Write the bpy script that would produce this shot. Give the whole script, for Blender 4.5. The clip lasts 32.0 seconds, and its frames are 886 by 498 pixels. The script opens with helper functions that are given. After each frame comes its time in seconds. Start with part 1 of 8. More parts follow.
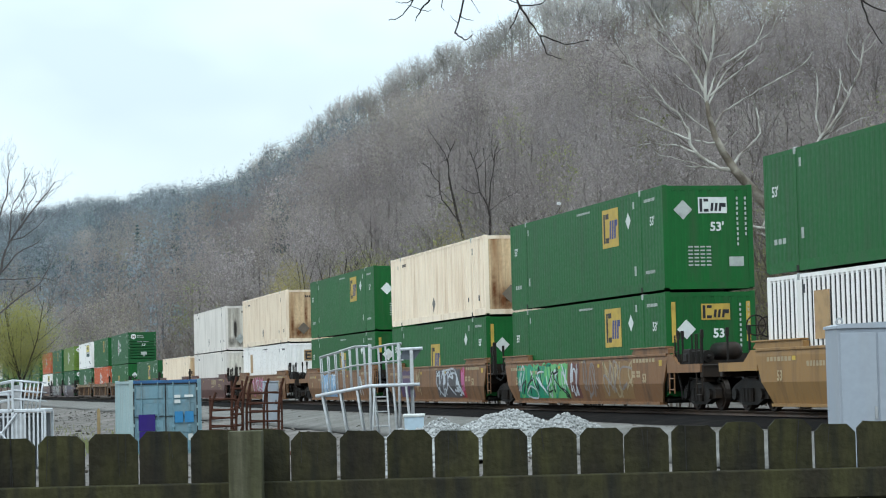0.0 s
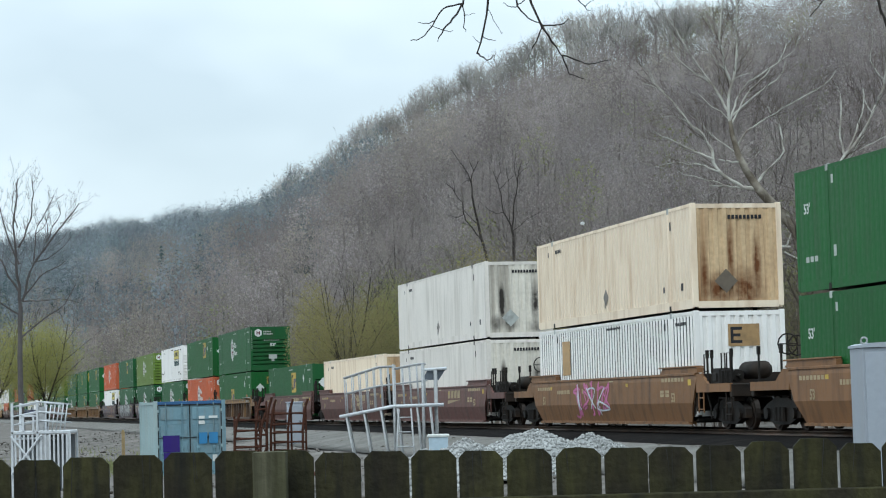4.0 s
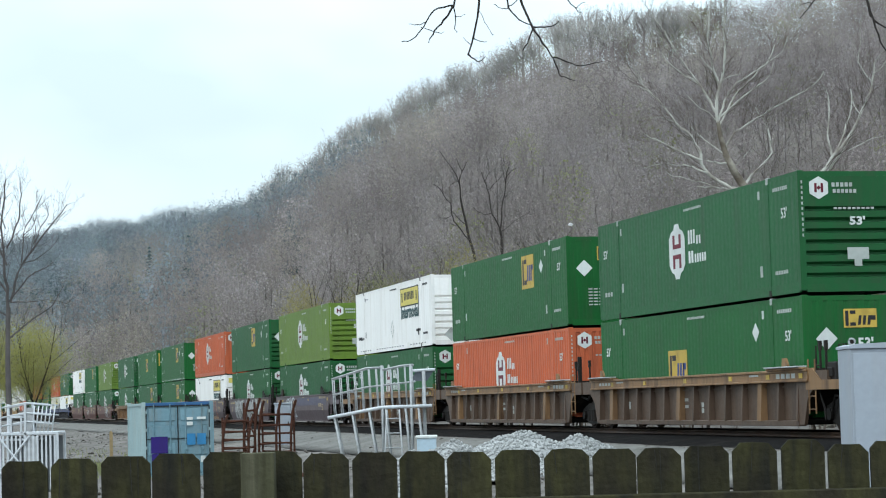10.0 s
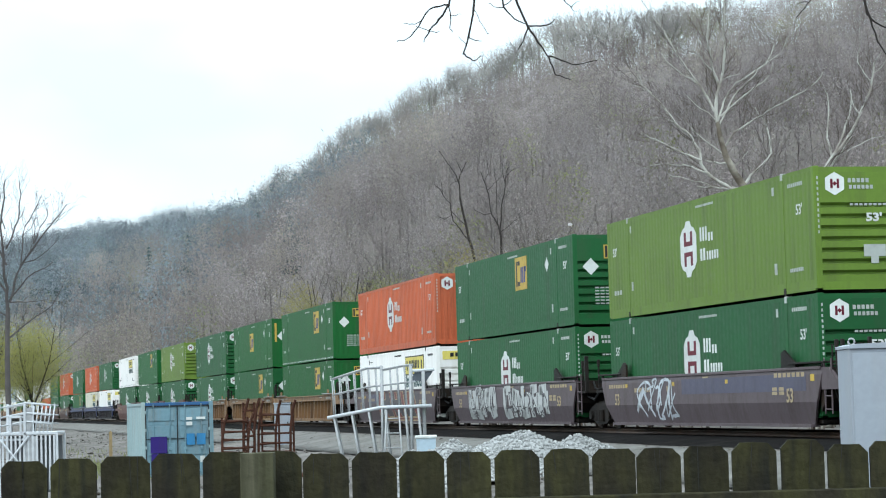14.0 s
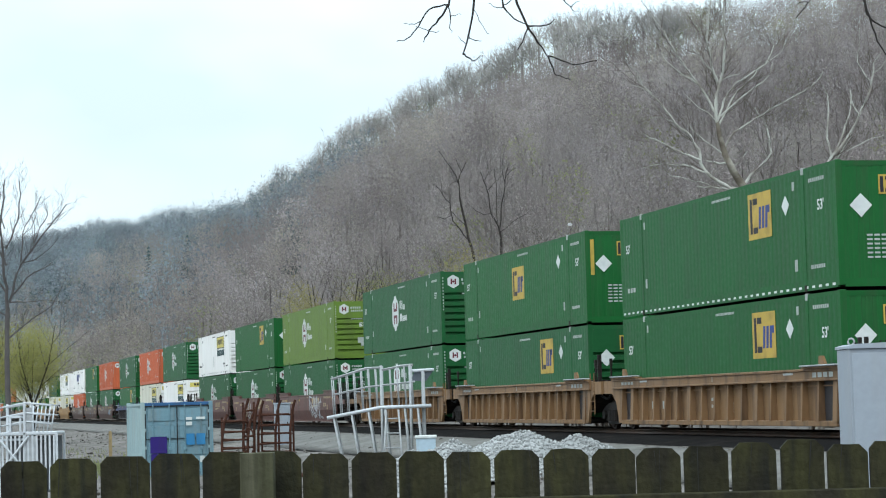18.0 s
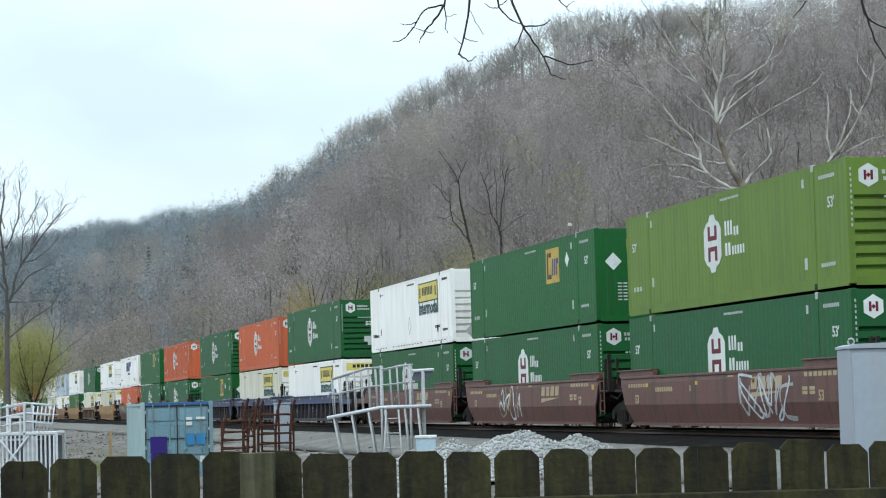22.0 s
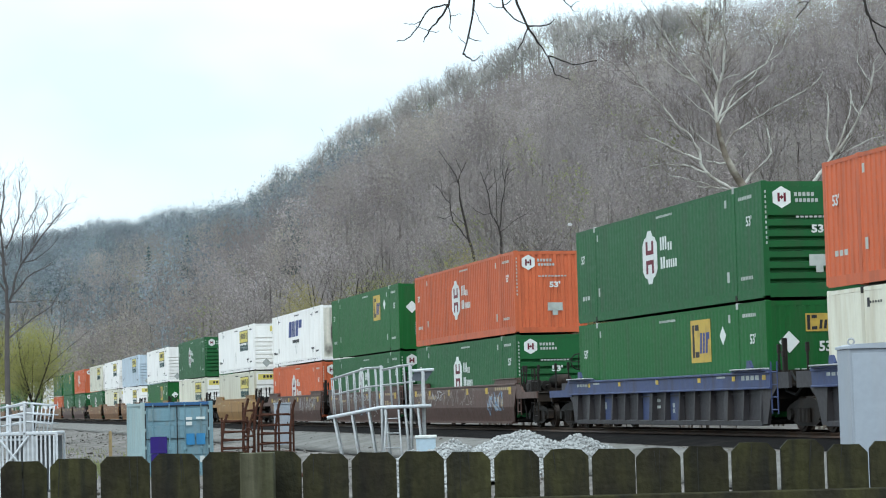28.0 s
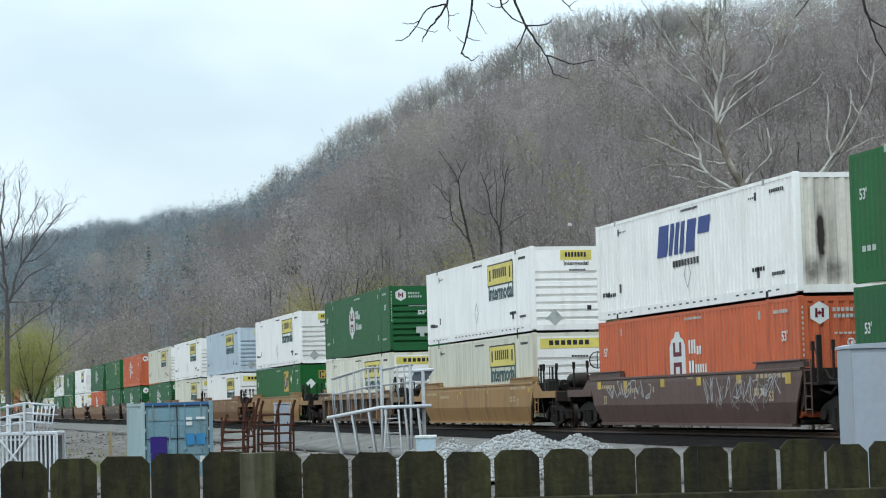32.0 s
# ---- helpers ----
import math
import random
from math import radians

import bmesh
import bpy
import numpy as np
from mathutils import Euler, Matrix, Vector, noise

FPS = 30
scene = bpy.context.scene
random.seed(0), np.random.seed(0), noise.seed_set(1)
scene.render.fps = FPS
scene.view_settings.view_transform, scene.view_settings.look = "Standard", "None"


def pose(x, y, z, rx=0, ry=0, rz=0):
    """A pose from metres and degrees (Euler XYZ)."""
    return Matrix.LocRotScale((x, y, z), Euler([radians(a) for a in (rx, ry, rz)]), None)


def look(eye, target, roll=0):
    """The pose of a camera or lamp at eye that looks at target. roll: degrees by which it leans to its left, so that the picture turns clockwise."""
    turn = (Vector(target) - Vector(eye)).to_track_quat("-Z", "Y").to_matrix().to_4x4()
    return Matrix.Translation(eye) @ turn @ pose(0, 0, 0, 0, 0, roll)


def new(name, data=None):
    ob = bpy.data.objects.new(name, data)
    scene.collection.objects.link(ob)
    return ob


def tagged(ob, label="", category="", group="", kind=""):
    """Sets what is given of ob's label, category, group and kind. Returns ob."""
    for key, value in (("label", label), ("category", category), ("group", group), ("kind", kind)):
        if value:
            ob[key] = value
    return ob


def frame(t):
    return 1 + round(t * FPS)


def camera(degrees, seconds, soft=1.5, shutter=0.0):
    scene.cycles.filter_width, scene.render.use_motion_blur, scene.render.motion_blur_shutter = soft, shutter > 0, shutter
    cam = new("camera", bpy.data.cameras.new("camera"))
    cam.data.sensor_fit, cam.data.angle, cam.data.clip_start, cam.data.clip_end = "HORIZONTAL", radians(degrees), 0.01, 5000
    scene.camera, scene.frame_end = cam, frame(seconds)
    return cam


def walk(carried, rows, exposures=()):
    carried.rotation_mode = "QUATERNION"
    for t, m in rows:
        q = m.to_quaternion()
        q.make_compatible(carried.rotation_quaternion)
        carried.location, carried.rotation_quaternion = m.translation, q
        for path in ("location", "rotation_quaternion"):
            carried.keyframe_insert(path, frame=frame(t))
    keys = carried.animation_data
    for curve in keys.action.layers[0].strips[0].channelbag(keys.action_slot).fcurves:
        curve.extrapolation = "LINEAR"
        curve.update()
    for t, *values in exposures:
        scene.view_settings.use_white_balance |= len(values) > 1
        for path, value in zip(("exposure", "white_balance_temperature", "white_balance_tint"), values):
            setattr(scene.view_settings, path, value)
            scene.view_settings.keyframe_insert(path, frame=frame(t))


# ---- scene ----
# A double-stack container train passes through a wooded river valley, seen over a garden fence.
EYE = Vector((0.0, 0.0, 1.6))
cam = camera(22.34, 32.0, soft=1.1)


def aim(right, up, roll):
    a, b = radians(right), radians(up)
    return look(EYE, EYE + Vector((math.sin(a) * math.cos(b), math.cos(a) * math.cos(b), math.sin(b))), roll)


# The camera stands still; it is only turned a little in the first seconds.
WALK = [(0.0, aim(0.271, 3.368, -1.373)), (0.5, aim(0.033, 3.451, -1.483)), (1.0, aim(-0.151, 3.724, -1.6)),
        (1.5, aim(-0.262, 3.771, -1.546)), (2.0, aim(-0.396, 3.80, -1.51)), (2.5, aim(-0.455, 3.84, -1.52)),
        (3.0, aim(-0.430, 3.864, -1.53)), (3.5, aim(-0.40, 3.886, -1.535)), (4.5, aim(-0.20, 3.905, -1.54)),
        (5.5, aim(-0.025, 3.918, -1.543)), (6.0, aim(-0.022, 3.918, -1.544)), (10.0, aim(-0.018, 3.918, -1.544)),
        (14.0, aim(-0.006, 3.918, -1.544)), (18.0, aim(0.0, 3.918, -1.544)), (32.0, aim(0.0, 3.918, -1.544))]
walk(cam, WALK, exposures=[
    (0.0, 0.05, 6000, 5), (1.0, 0, 6000, 5), (3.0, -0.1, 6000, 5), (6.0, -0.15, 6000, 5), (7.0, 0.05, 6000, 5), (10.0, 0.1, 6000, 5), (13.0, 0.1, 6000, 5),
    (14.0, 0.32, 6000, 5), (14.5, 0.33, 6000, 5), (15.5, 0.25, 6000, 5), (16.5, 0.08, 6000, 5), (17.0, 0.1, 6000, 5), (20.0, 0.15, 6000, 5), (22.0, 0.05, 6000, 5), (24.0, -0.07, 6000, 5), (25.5, -0.07, 6000, 5),
    (28.0, 0.2, 6000, 5), (29.0, 0.08, 6000, 5), (30.0, -0.03, 6000, 5), (31.0, -0.09, 6000, 5), (32.0, -0.07, 6000, 5)])

# ---------------------------------------------------------------- sky and light
SUN_UP, SUN_TURN = radians(48), radians(209)
world = bpy.data.worlds.new("overcast_sky")
scene.world = world
world.use_nodes = True
wn, wl = world.node_tree.nodes, world.node_tree.links
wn.clear()
w_out = wn.new("ShaderNodeOutputWorld")
w_bg = wn.new("ShaderNodeBackground")
w_sky = wn.new("ShaderNodeTexSky")
w_sky.sky_type, w_sky.sun_disc = "NISHITA", False
w_sky.sun_elevation, w_sky.sun_rotation, w_sky.dust_density = SUN_UP, SUN_TURN, 2.0
w_tc = wn.new("ShaderNodeTexCoord")
w_map = wn.new("ShaderNodeMapping")
w_map.inputs["Scale"].default_value = (1.0, 1.0, 1.9)
w_noise = wn.new("ShaderNodeTexNoise")
w_noise.inputs["Scale"].default_value, w_noise.inputs["Detail"].default_value = 3.2, 4.0
w_noise.inputs["Roughness"].default_value = 0.55
w_ramp = wn.new("ShaderNodeMapRange")
w_ramp.inputs["From Min"].default_value, w_ramp.inputs["From Max"].default_value = 0.36, 0.60
w_ramp.inputs["To Min"].default_value, w_ramp.inputs["To Max"].default_value = 0.66, 1.0
w_sep = wn.new("ShaderNodeSeparateXYZ")
w_zen = wn.new("ShaderNodeMapRange")           # an overcast sky is brighter overhead than near the ground
w_zen.inputs["From Min"].default_value, w_zen.inputs["From Max"].default_value = 0.0, 0.75
w_zen.inputs["To Min"].default_value, w_zen.inputs["To Max"].default_value = 9.3, 21.0
w_cloud = wn.new("ShaderNodeMix")
w_cloud.data_type, w_cloud.blend_type = "RGBA", "MULTIPLY"
w_cloud.inputs[0].default_value = 1.0
w_cloud.inputs[6].default_value = (0.90, 0.995, 1.03, 1)
w_mix = wn.new("ShaderNodeMix")
w_mix.data_type = "RGBA"
wl.new(w_tc.outputs["Generated"], w_map.inputs["Vector"])
wl.new(w_map.outputs["Vector"], w_noise.inputs["Vector"])
wl.new(w_noise.outputs["Fac"], w_ramp.inputs["Value"])
wl.new(w_tc.outputs["Generated"], w_sep.inputs["Vector"])
wl.new(w_sep.outputs["Z"], w_zen.inputs["Value"])
wl.new(w_zen.outputs["Result"], w_cloud.inputs[7])
wl.new(w_ramp.outputs["Result"], w_mix.inputs[0])
wl.new(w_sky.outputs["Color"], w_mix.inputs[6])
wl.new(w_cloud.outputs[2], w_mix.inputs[7])
wl.new(w_mix.outputs[2], w_bg.inputs["Color"])
w_bg.inputs["Strength"].default_value = 0.1
wl.new(w_bg.outputs["Background"], w_out.inputs["Surface"])

sun = new("sun", bpy.data.lights.new("sun", "SUN"))
sun.data.energy, sun.data.angle, sun.data.color = 1.1, radians(25), (1.0, 0.97, 0.92)
sun.matrix_world = look((0, 0, 60), (0.55 * 30, 30, 60 - 1.28 * 34))

# ---------------------------------------------------------------- materials
MATS = {}


def material(name, color, rough=0.6, metal=0.0, scale=6.0, vary=0.25, dirt=None, dirt_amount=0.0, streak=False, bump=0.0,
             bump_scale=40.0, color2=None, fine=60.0, spec=0.15, per_object=0.0, coords="Object", stretch=None, grain_dir=None, thin=0.0, tone=0.0):
    """A surface with grain and stains at two scales, in metres."""
    if name in MATS:
        return MATS[name]
    m = bpy.data.materials.new(name)
    m.use_nodes = True
    n, l = m.node_tree.nodes, m.node_tree.links
    b = n["Principled BSDF"]
    b.inputs["Metallic"].default_value = metal
    b.inputs["Specular IOR Level"].default_value = spec
    tc = n.new("ShaderNodeTexCoord")
    source = tc.outputs[coords]
    if per_object:
        shift_by, shift = n.new("ShaderNodeObjectInfo"), n.new("ShaderNodeVectorMath")
        far = n.new("ShaderNodeMath")
        far.operation, far.inputs[1].default_value = "MULTIPLY", 60.0
        l.new(shift_by.outputs["Random"], far.inputs[0])
        l.new(far.outputs[0], shift.inputs[1])
        l.new(source, shift.inputs[0])
        source = shift.outputs[0]

    def noise_at(sc, detail=4.0, stretch=None):
        t = n.new("ShaderNodeTexNoise")
        t.inputs["Scale"].default_value, t.inputs["Detail"].default_value = sc, detail
        mp = n.new("ShaderNodeMapping")
        if stretch:
            mp.inputs["Scale"].default_value = stretch
        l.new(source, mp.inputs["Vector"])
        l.new(mp.outputs["Vector"], t.inputs["Vector"])
        return t

    def ranged(src, a, c, lo, hi):
        r = n.new("ShaderNodeMapRange")
        for key, v in (("From Min", a), ("From Max", c), ("To Min", lo), ("To Max", hi)):
            r.inputs[key].default_value = v
        l.new(src, r.inputs["Value"])
        return r.outputs["Result"]

    big, small = noise_at(scale, 4.0, grain_dir), noise_at(fine, 3.0, grain_dir)
    mix = n.new("ShaderNodeMix")
    mix.data_type = "RGBA"
    c2 = color2 or tuple(c * (1 - vary) for c in color)
    mix.inputs[6].default_value, mix.inputs[7].default_value = (*color, 1), (*c2, 1)
    l.new(ranged(big.outputs["Fac"], 0.3, 0.7, 0.0, 1.0), mix.inputs[0])
    col = mix.outputs[2]
    grain = n.new("ShaderNodeMix")
    grain.data_type, grain.blend_type = "RGBA", "MULTIPLY"
    grain.inputs[0].default_value = 1.0
    l.new(col, grain.inputs[6])
    l.new(ranged(small.outputs["Fac"], 0.25, 0.75, 1.0 - vary * 0.7, 1.0 + vary * 0.35), grain.inputs[7])
    col = grain.outputs[2]
    if dirt:
        d = noise_at(1.0, 5.0, stretch or (3.0, 3.0, 0.35) if streak else (1.2, 1.2, 1.2))
        dm = n.new("ShaderNodeMix")
        dm.data_type = "RGBA"
        dm.inputs[7].default_value = (*dirt, 1)
        l.new(col, dm.inputs[6])
        l.new(ranged(d.outputs["Fac"], 0.48, 0.75, 0.0, dirt_amount), dm.inputs[0])
        col = dm.outputs[2]
    if per_object:
        oi = n.new("ShaderNodeObjectInfo")
        om = n.new("ShaderNodeMix")
        om.data_type, om.blend_type = "RGBA", "MULTIPLY"
        om.inputs[0].default_value = 1.0
        l.new(col, om.inputs[6])
        l.new(ranged(oi.outputs["Random"], 0, 1, 1 - per_object, 1 + per_object), om.inputs[7])
        col = om.outputs[2]
    if tone:                                   # one tree is lighter or darker than the next
        at = n.new("ShaderNodeAttribute")
        at.attribute_name = "tone"
        tm = n.new("ShaderNodeMix")
        tm.data_type, tm.blend_type = "RGBA", "MULTIPLY"
        tm.inputs[0].default_value = 1.0
        l.new(col, tm.inputs[6])
        l.new(ranged(at.outputs["Fac"], 0, 1, 1 - tone, 1 + tone), tm.inputs[7])
        col = tm.outputs[2]
    l.new(col, b.inputs["Base Color"])
    l.new(ranged(small.outputs["Fac"], 0.2, 0.8, max(rough - 0.1, 0.02), min(rough + 0.1, 1)), b.inputs["Roughness"])
    if bump:
        bt = noise_at(bump_scale, 4.0)
        bn = n.new("ShaderNodeBump")
        bn.inputs["Strength"].default_value, bn.inputs["Distance"].default_value = bump, 0.02
        l.new(bt.outputs["Fac"], bn.inputs["Height"])
        l.new(bn.outputs["Normal"], b.inputs["Normal"])
    if thin:                                   # fine twigs and leaves let light through
        through_light, both = n.new("ShaderNodeBsdfTranslucent"), n.new("ShaderNodeMixShader")
        both.inputs[0].default_value = thin
        l.new(col, through_light.inputs["Color"])
        l.new(b.outputs[0], both.inputs[1])
        l.new(through_light.outputs[0], both.inputs[2])
        l.new(both.outputs[0], n["Material Output"].inputs["Surface"])
    MATS[name] = m
    return m


def stained(m, color, spots):
    """Soft smears of soot or rust on an upright end wall; spots: across, up, half width, half height, depth."""
    n, l = m.node_tree.nodes, m.node_tree.links
    b, tc, rag = n["Principled BSDF"], n.new("ShaderNodeTexCoord"), n.new("ShaderNodeTexNoise")
    rag.inputs["Scale"].default_value, rag.inputs["Detail"].default_value = 5.0, 4.0
    l.new(tc.outputs["Object"], rag.inputs["Vector"])
    col = b.inputs["Base Color"].links[0].from_socket
    for y, z, w, h, depth in spots:
        mp, g, mul, mix = n.new("ShaderNodeMapping"), n.new("ShaderNodeTexGradient"), n.new("ShaderNodeMath"), n.new("ShaderNodeMix")
        mp.inputs["Scale"].default_value, mp.inputs["Location"].default_value = (0.0, 1 / w, 1 / h), (0.0, -y / w, -z / h)
        g.gradient_type = "SPHERICAL"
        mul.operation, mul.use_clamp = "MULTIPLY", True
        strong = n.new("ShaderNodeMath")
        strong.operation, strong.inputs[1].default_value = "MULTIPLY", depth * 2.4
        mix.data_type = "RGBA"
        mix.inputs[7].default_value = (*color, 1)
        l.new(tc.outputs["Object"], mp.inputs["Vector"])
        l.new(mp.outputs["Vector"], g.inputs["Vector"])
        l.new(rag.outputs["Fac"], strong.inputs[0])
        l.new(g.outputs["Fac"], mul.inputs[0])
        l.new(strong.outputs[0], mul.inputs[1])
        l.new(mul.outputs[0], mix.inputs[0])
        l.new(col, mix.inputs[6])
        col = mix.outputs[2]
    l.new(col, b.inputs["Base Color"])


GRIME = (0.05, 0.042, 0.035)
RUST = (0.16, 0.07, 0.03)


def paint(name, color, dirt=GRIME, amount=0.35, rough=0.5, vary=0.12, per_object=0.08):
    return material(name, color, rough, 0.0, 0.6, vary, dirt, amount, True, 0.08, 30.0, fine=9.0, per_object=per_object, spec=0.2)


GREEN = paint("green_paint", (0.0115, 0.103, 0.0215), amount=0.3)
GREEN_B = paint("blue_green_paint", (0.0155, 0.098, 0.029), amount=0.3)
LIME = paint("lime_green_paint", (0.128, 0.205, 0.030), amount=0.3)
ORANGE = paint("orange_paint", (0.50, 0.118, 0.050), amount=0.35)
WHITE = paint("white_paint", (0.83, 0.81, 0.785), (0.44, 0.37, 0.29), 0.26, vary=0.06)
PLAIN_WHITE = paint("greyed_white_paint", (0.74, 0.69, 0.635), (0.30, 0.26, 0.21), 0.42, vary=0.1)
OFFWHITE = paint("off_white_paint", (0.62, 0.60, 0.50), (0.32, 0.25, 0.16), 0.55, vary=0.06)
PALE = paint("pale_blue_paint", (0.50, 0.58, 0.66), (0.25, 0.2, 0.15), 0.3)
CREAM = paint("cream_paint", (0.82, 0.69, 0.535), (0.40, 0.23, 0.11), 0.5, vary=0.06)
RUSTY = material("cream_paint_rust_streaks", (0.66, 0.48, 0.29), 0.6, 0, 0.7, 0.25, (0.19, 0.075, 0.022), 1.0, True, 0.1, 30, fine=8.0, per_object=0.05, stretch=(1.6, 1.6, 0.16))
SOOTY = material("white_paint_soot_streaks", (0.70, 0.655, 0.575), 0.6, 0, 0.7, 0.15, (0.09, 0.07, 0.05), 0.85, True, 0.1, 30, fine=8.0, per_object=0.05, stretch=(1.5, 1.5, 0.2))
stained(SOOTY, (0.035, 0.03, 0.026), ((-0.66, 1.35, 0.14, 0.85, 1.6), (-0.35, 0.55, 0.4, 0.35, 0.7), (-0.9, 0.55, 0.3, 0.4, 0.8), (0.62, 1.35, 0.22, 0.95, 0.9), (0.7, 0.4, 0.5, 0.35, 0.6)))
stained(RUSTY, (0.13, 0.05, 0.018), ((-0.55, 0.55, 0.5, 0.6, 1.0), (0.2, 0.5, 0.7, 0.8, 0.9), (0.55, 1.2, 0.16, 1.1, 1.1), (-0.2, 1.5, 0.14, 1.2, 0.9), (-0.95, 0.9, 0.14, 1.0, 1.0)))
YELLOW = paint("yellow_vinyl", (0.53, 0.365, 0.07), amount=0.35)
PALE_YELLOW = paint("pale_yellow_vinyl", (0.68, 0.57, 0.14), amount=0.25)
TEAL_INK = paint("dark_teal_marking", (0.035, 0.085, 0.09), amount=0.15)
MARK = paint("white_marking", (0.66, 0.68, 0.66), amount=0.15)
MARK_DIM = paint("dulled_white_marking", (0.44, 0.47, 0.44), amount=0.3)
INK = paint("black_marking", (0.025, 0.025, 0.03), amount=0.1)
BLUE_INK = paint("blue_marking", (0.035, 0.06, 0.22), amount=0.15)
MAROON_INK = paint("maroon_marking", (0.13, 0.012, 0.025), amount=0.1)
CASTING = paint("worn_casting_steel", (0.42, 0.44, 0.42), amount=0.5)
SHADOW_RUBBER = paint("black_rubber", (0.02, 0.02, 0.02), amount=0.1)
STEEL_DARK = material("dark_greasy_steel", (0.022, 0.019, 0.017), 0.6, 0.0, 2.0, 0.4, (0.06, 0.035, 0.02), 0.5, False, 0.2, 30)
WHEEL = material("wheel_steel", (0.04, 0.032, 0.027), 0.55, 0.2, 4.0, 0.4, RUST, 0.3)
GALV = material("galvanized_steel", (0.45, 0.46, 0.47), 0.5, 0.15, 8.0, 0.25, (0.25, 0.25, 0.25), 0.4, True, 0.05)
ALU = material("bare_aluminium", (0.60, 0.62, 0.65), 0.45, 0.15, 8.0, 0.15, (0.4, 0.4, 0.4), 0.3, True, 0.05)
RUSTED = material("rusted_iron", (0.09, 0.038, 0.025), 0.85, 0.1, 7.0, 0.5, (0.05, 0.022, 0.014), 0.8, False, 0.3, 50)
BOX_BLUE = paint("faded_blue_paint", (0.18, 0.295, 0.35), (0.22, 0.16, 0.1), 0.35, 0.6, 0.15)
BOX_PALE = paint("faded_pale_green_paint", (0.31, 0.41, 0.425), (0.25, 0.2, 0.12), 0.3, 0.6, 0.12)
PURPLE = paint("purple_tarp", (0.035, 0.018, 0.17), amount=0.2)
PANEL_BLUE = paint("blue_panel", (0.05, 0.21, 0.42), amount=0.2)
CABINET = paint("grey_cabinet_enamel", (0.335, 0.368, 0.42), (0.3, 0.28, 0.25), 0.3, 0.45, 0.08)
WELL_TAN = paint("tan_brown_well_paint", (0.225, 0.116, 0.055), (0.075, 0.045, 0.03), 0.85)
WELL_MAROON = paint("maroon_well_paint", (0.145, 0.073, 0.063), (0.07, 0.048, 0.041), 1.0)
WELL_GOLD = paint("golden_tan_well_paint", (0.235, 0.138, 0.068), (0.075, 0.045, 0.028), 1.0)
WELL_YELLOW = paint("golden_yellow_well_paint", (0.31, 0.178, 0.068), (0.13, 0.075, 0.04), 0.7)
WELL_DIRTY = paint("dirt_brown_well_paint", (0.105, 0.070, 0.050), (0.045, 0.032, 0.025), 0.7)
WELL_PLUM = paint("plum_grey_well_paint", (0.118, 0.092, 0.100), (0.06, 0.042, 0.034), 0.6)
WELL_BROWN = paint("dark_brown_well_paint", (0.105, 0.064, 0.054), (0.045, 0.03, 0.02), 0.6)
WELL_BLUE = paint("blue_well_paint", (0.06, 0.078, 0.165), (0.05, 0.04, 0.04), 0.6)
WELL_SLATE = paint("slate_well_paint", (0.046, 0.043, 0.047), (0.045, 0.035, 0.03), 0.6)
SPRAY = {k: paint("spray_paint_" + k, c, GRIME, 0.35) for k, c in dict(
    teal=(0.035, 0.30, 0.17), mint=(0.16, 0.44, 0.16), sky=(0.24, 0.40, 0.60), pink=(0.55, 0.16, 0.34), silver=(0.42, 0.42, 0.43),
    violet=(0.10, 0.06, 0.13), black=(0.018, 0.018, 0.02), red=(0.36, 0.04, 0.05), ice=(0.58, 0.62, 0.66), dust=(0.26, 0.22, 0.2), charcoal=(0.10, 0.092, 0.10), rust=(0.15, 0.06, 0.05), ochre=(0.27, 0.16, 0.07), sand=(0.42, 0.33, 0.2), slate=(0.105, 0.100, 0.145), brick=(0.21, 0.065, 0.065), chalk=(0.50, 0.51, 0.50)).items()}
STONE = material("crushed_limestone", (0.38, 0.385, 0.38), 0.9, 0, 1.5, 0.35, (0.22, 0.21, 0.19), 0.4, False, 0.6, 18.0, fine=11.0)
SHOULDER = material("grey_shoulder_gravel", (0.200, 0.193, 0.180), 0.95, 0, 0.5, 0.4, (0.10, 0.093, 0.08), 0.7, False, 0.8, 12.0, fine=7.0)
STONES = material("loose_limestone", (0.46, 0.465, 0.46), 0.9, 0, 5.0, 0.5, None, 0, False, 0.3, 30.0, fine=25.0)
# Grease and the shade below the train are both put into this near-black.
BALLAST = material("oily_shaded_ballast", (0.014, 0.013, 0.013), 0.95, 0, 1.2, 0.6, (0.04, 0.035, 0.032), 0.5, False, 1.0, 9.0, spec=0.02, fine=9.0)
GROUND = material("gravel_ground", (0.195, 0.178, 0.165), 0.95, 0, 0.35, 0.45, (0.06, 0.053, 0.038), 0.95, False, 0.8, 9.0, fine=5.0)
CLODS = material("dark_clods", (0.075, 0.066, 0.056), 0.95, 0, 3.0, 0.4)
LITTER = material("leaf_litter", (0.145, 0.124, 0.112), 0.95, 0, 0.02, 0.3, (0.14, 0.135, 0.09), 0.6, False, 0.5, 1.5, fine=0.35)
TIE = material("creosoted_timber", (0.05, 0.038, 0.03), 0.9, 0, 2.0, 0.4, None, 0, False, 0.3, 20)
RAIL = material("rail_steel", (0.12, 0.085, 0.065), 0.5, 0.5, 2.0, 0.3, RUST, 0.5)
MOSSY = material("mossy_weathered_wood", (0.046, 0.044, 0.018), 0.95, 0, 9.0, 0.5, (0.012, 0.012, 0.012), 0.85, True, 0.45, 30.0,
                 color2=(0.023, 0.020, 0.014), fine=70.0, per_object=0.16, stretch=(26.0, 26.0, 2.2), grain_dir=(1.0, 1.0, 0.35))
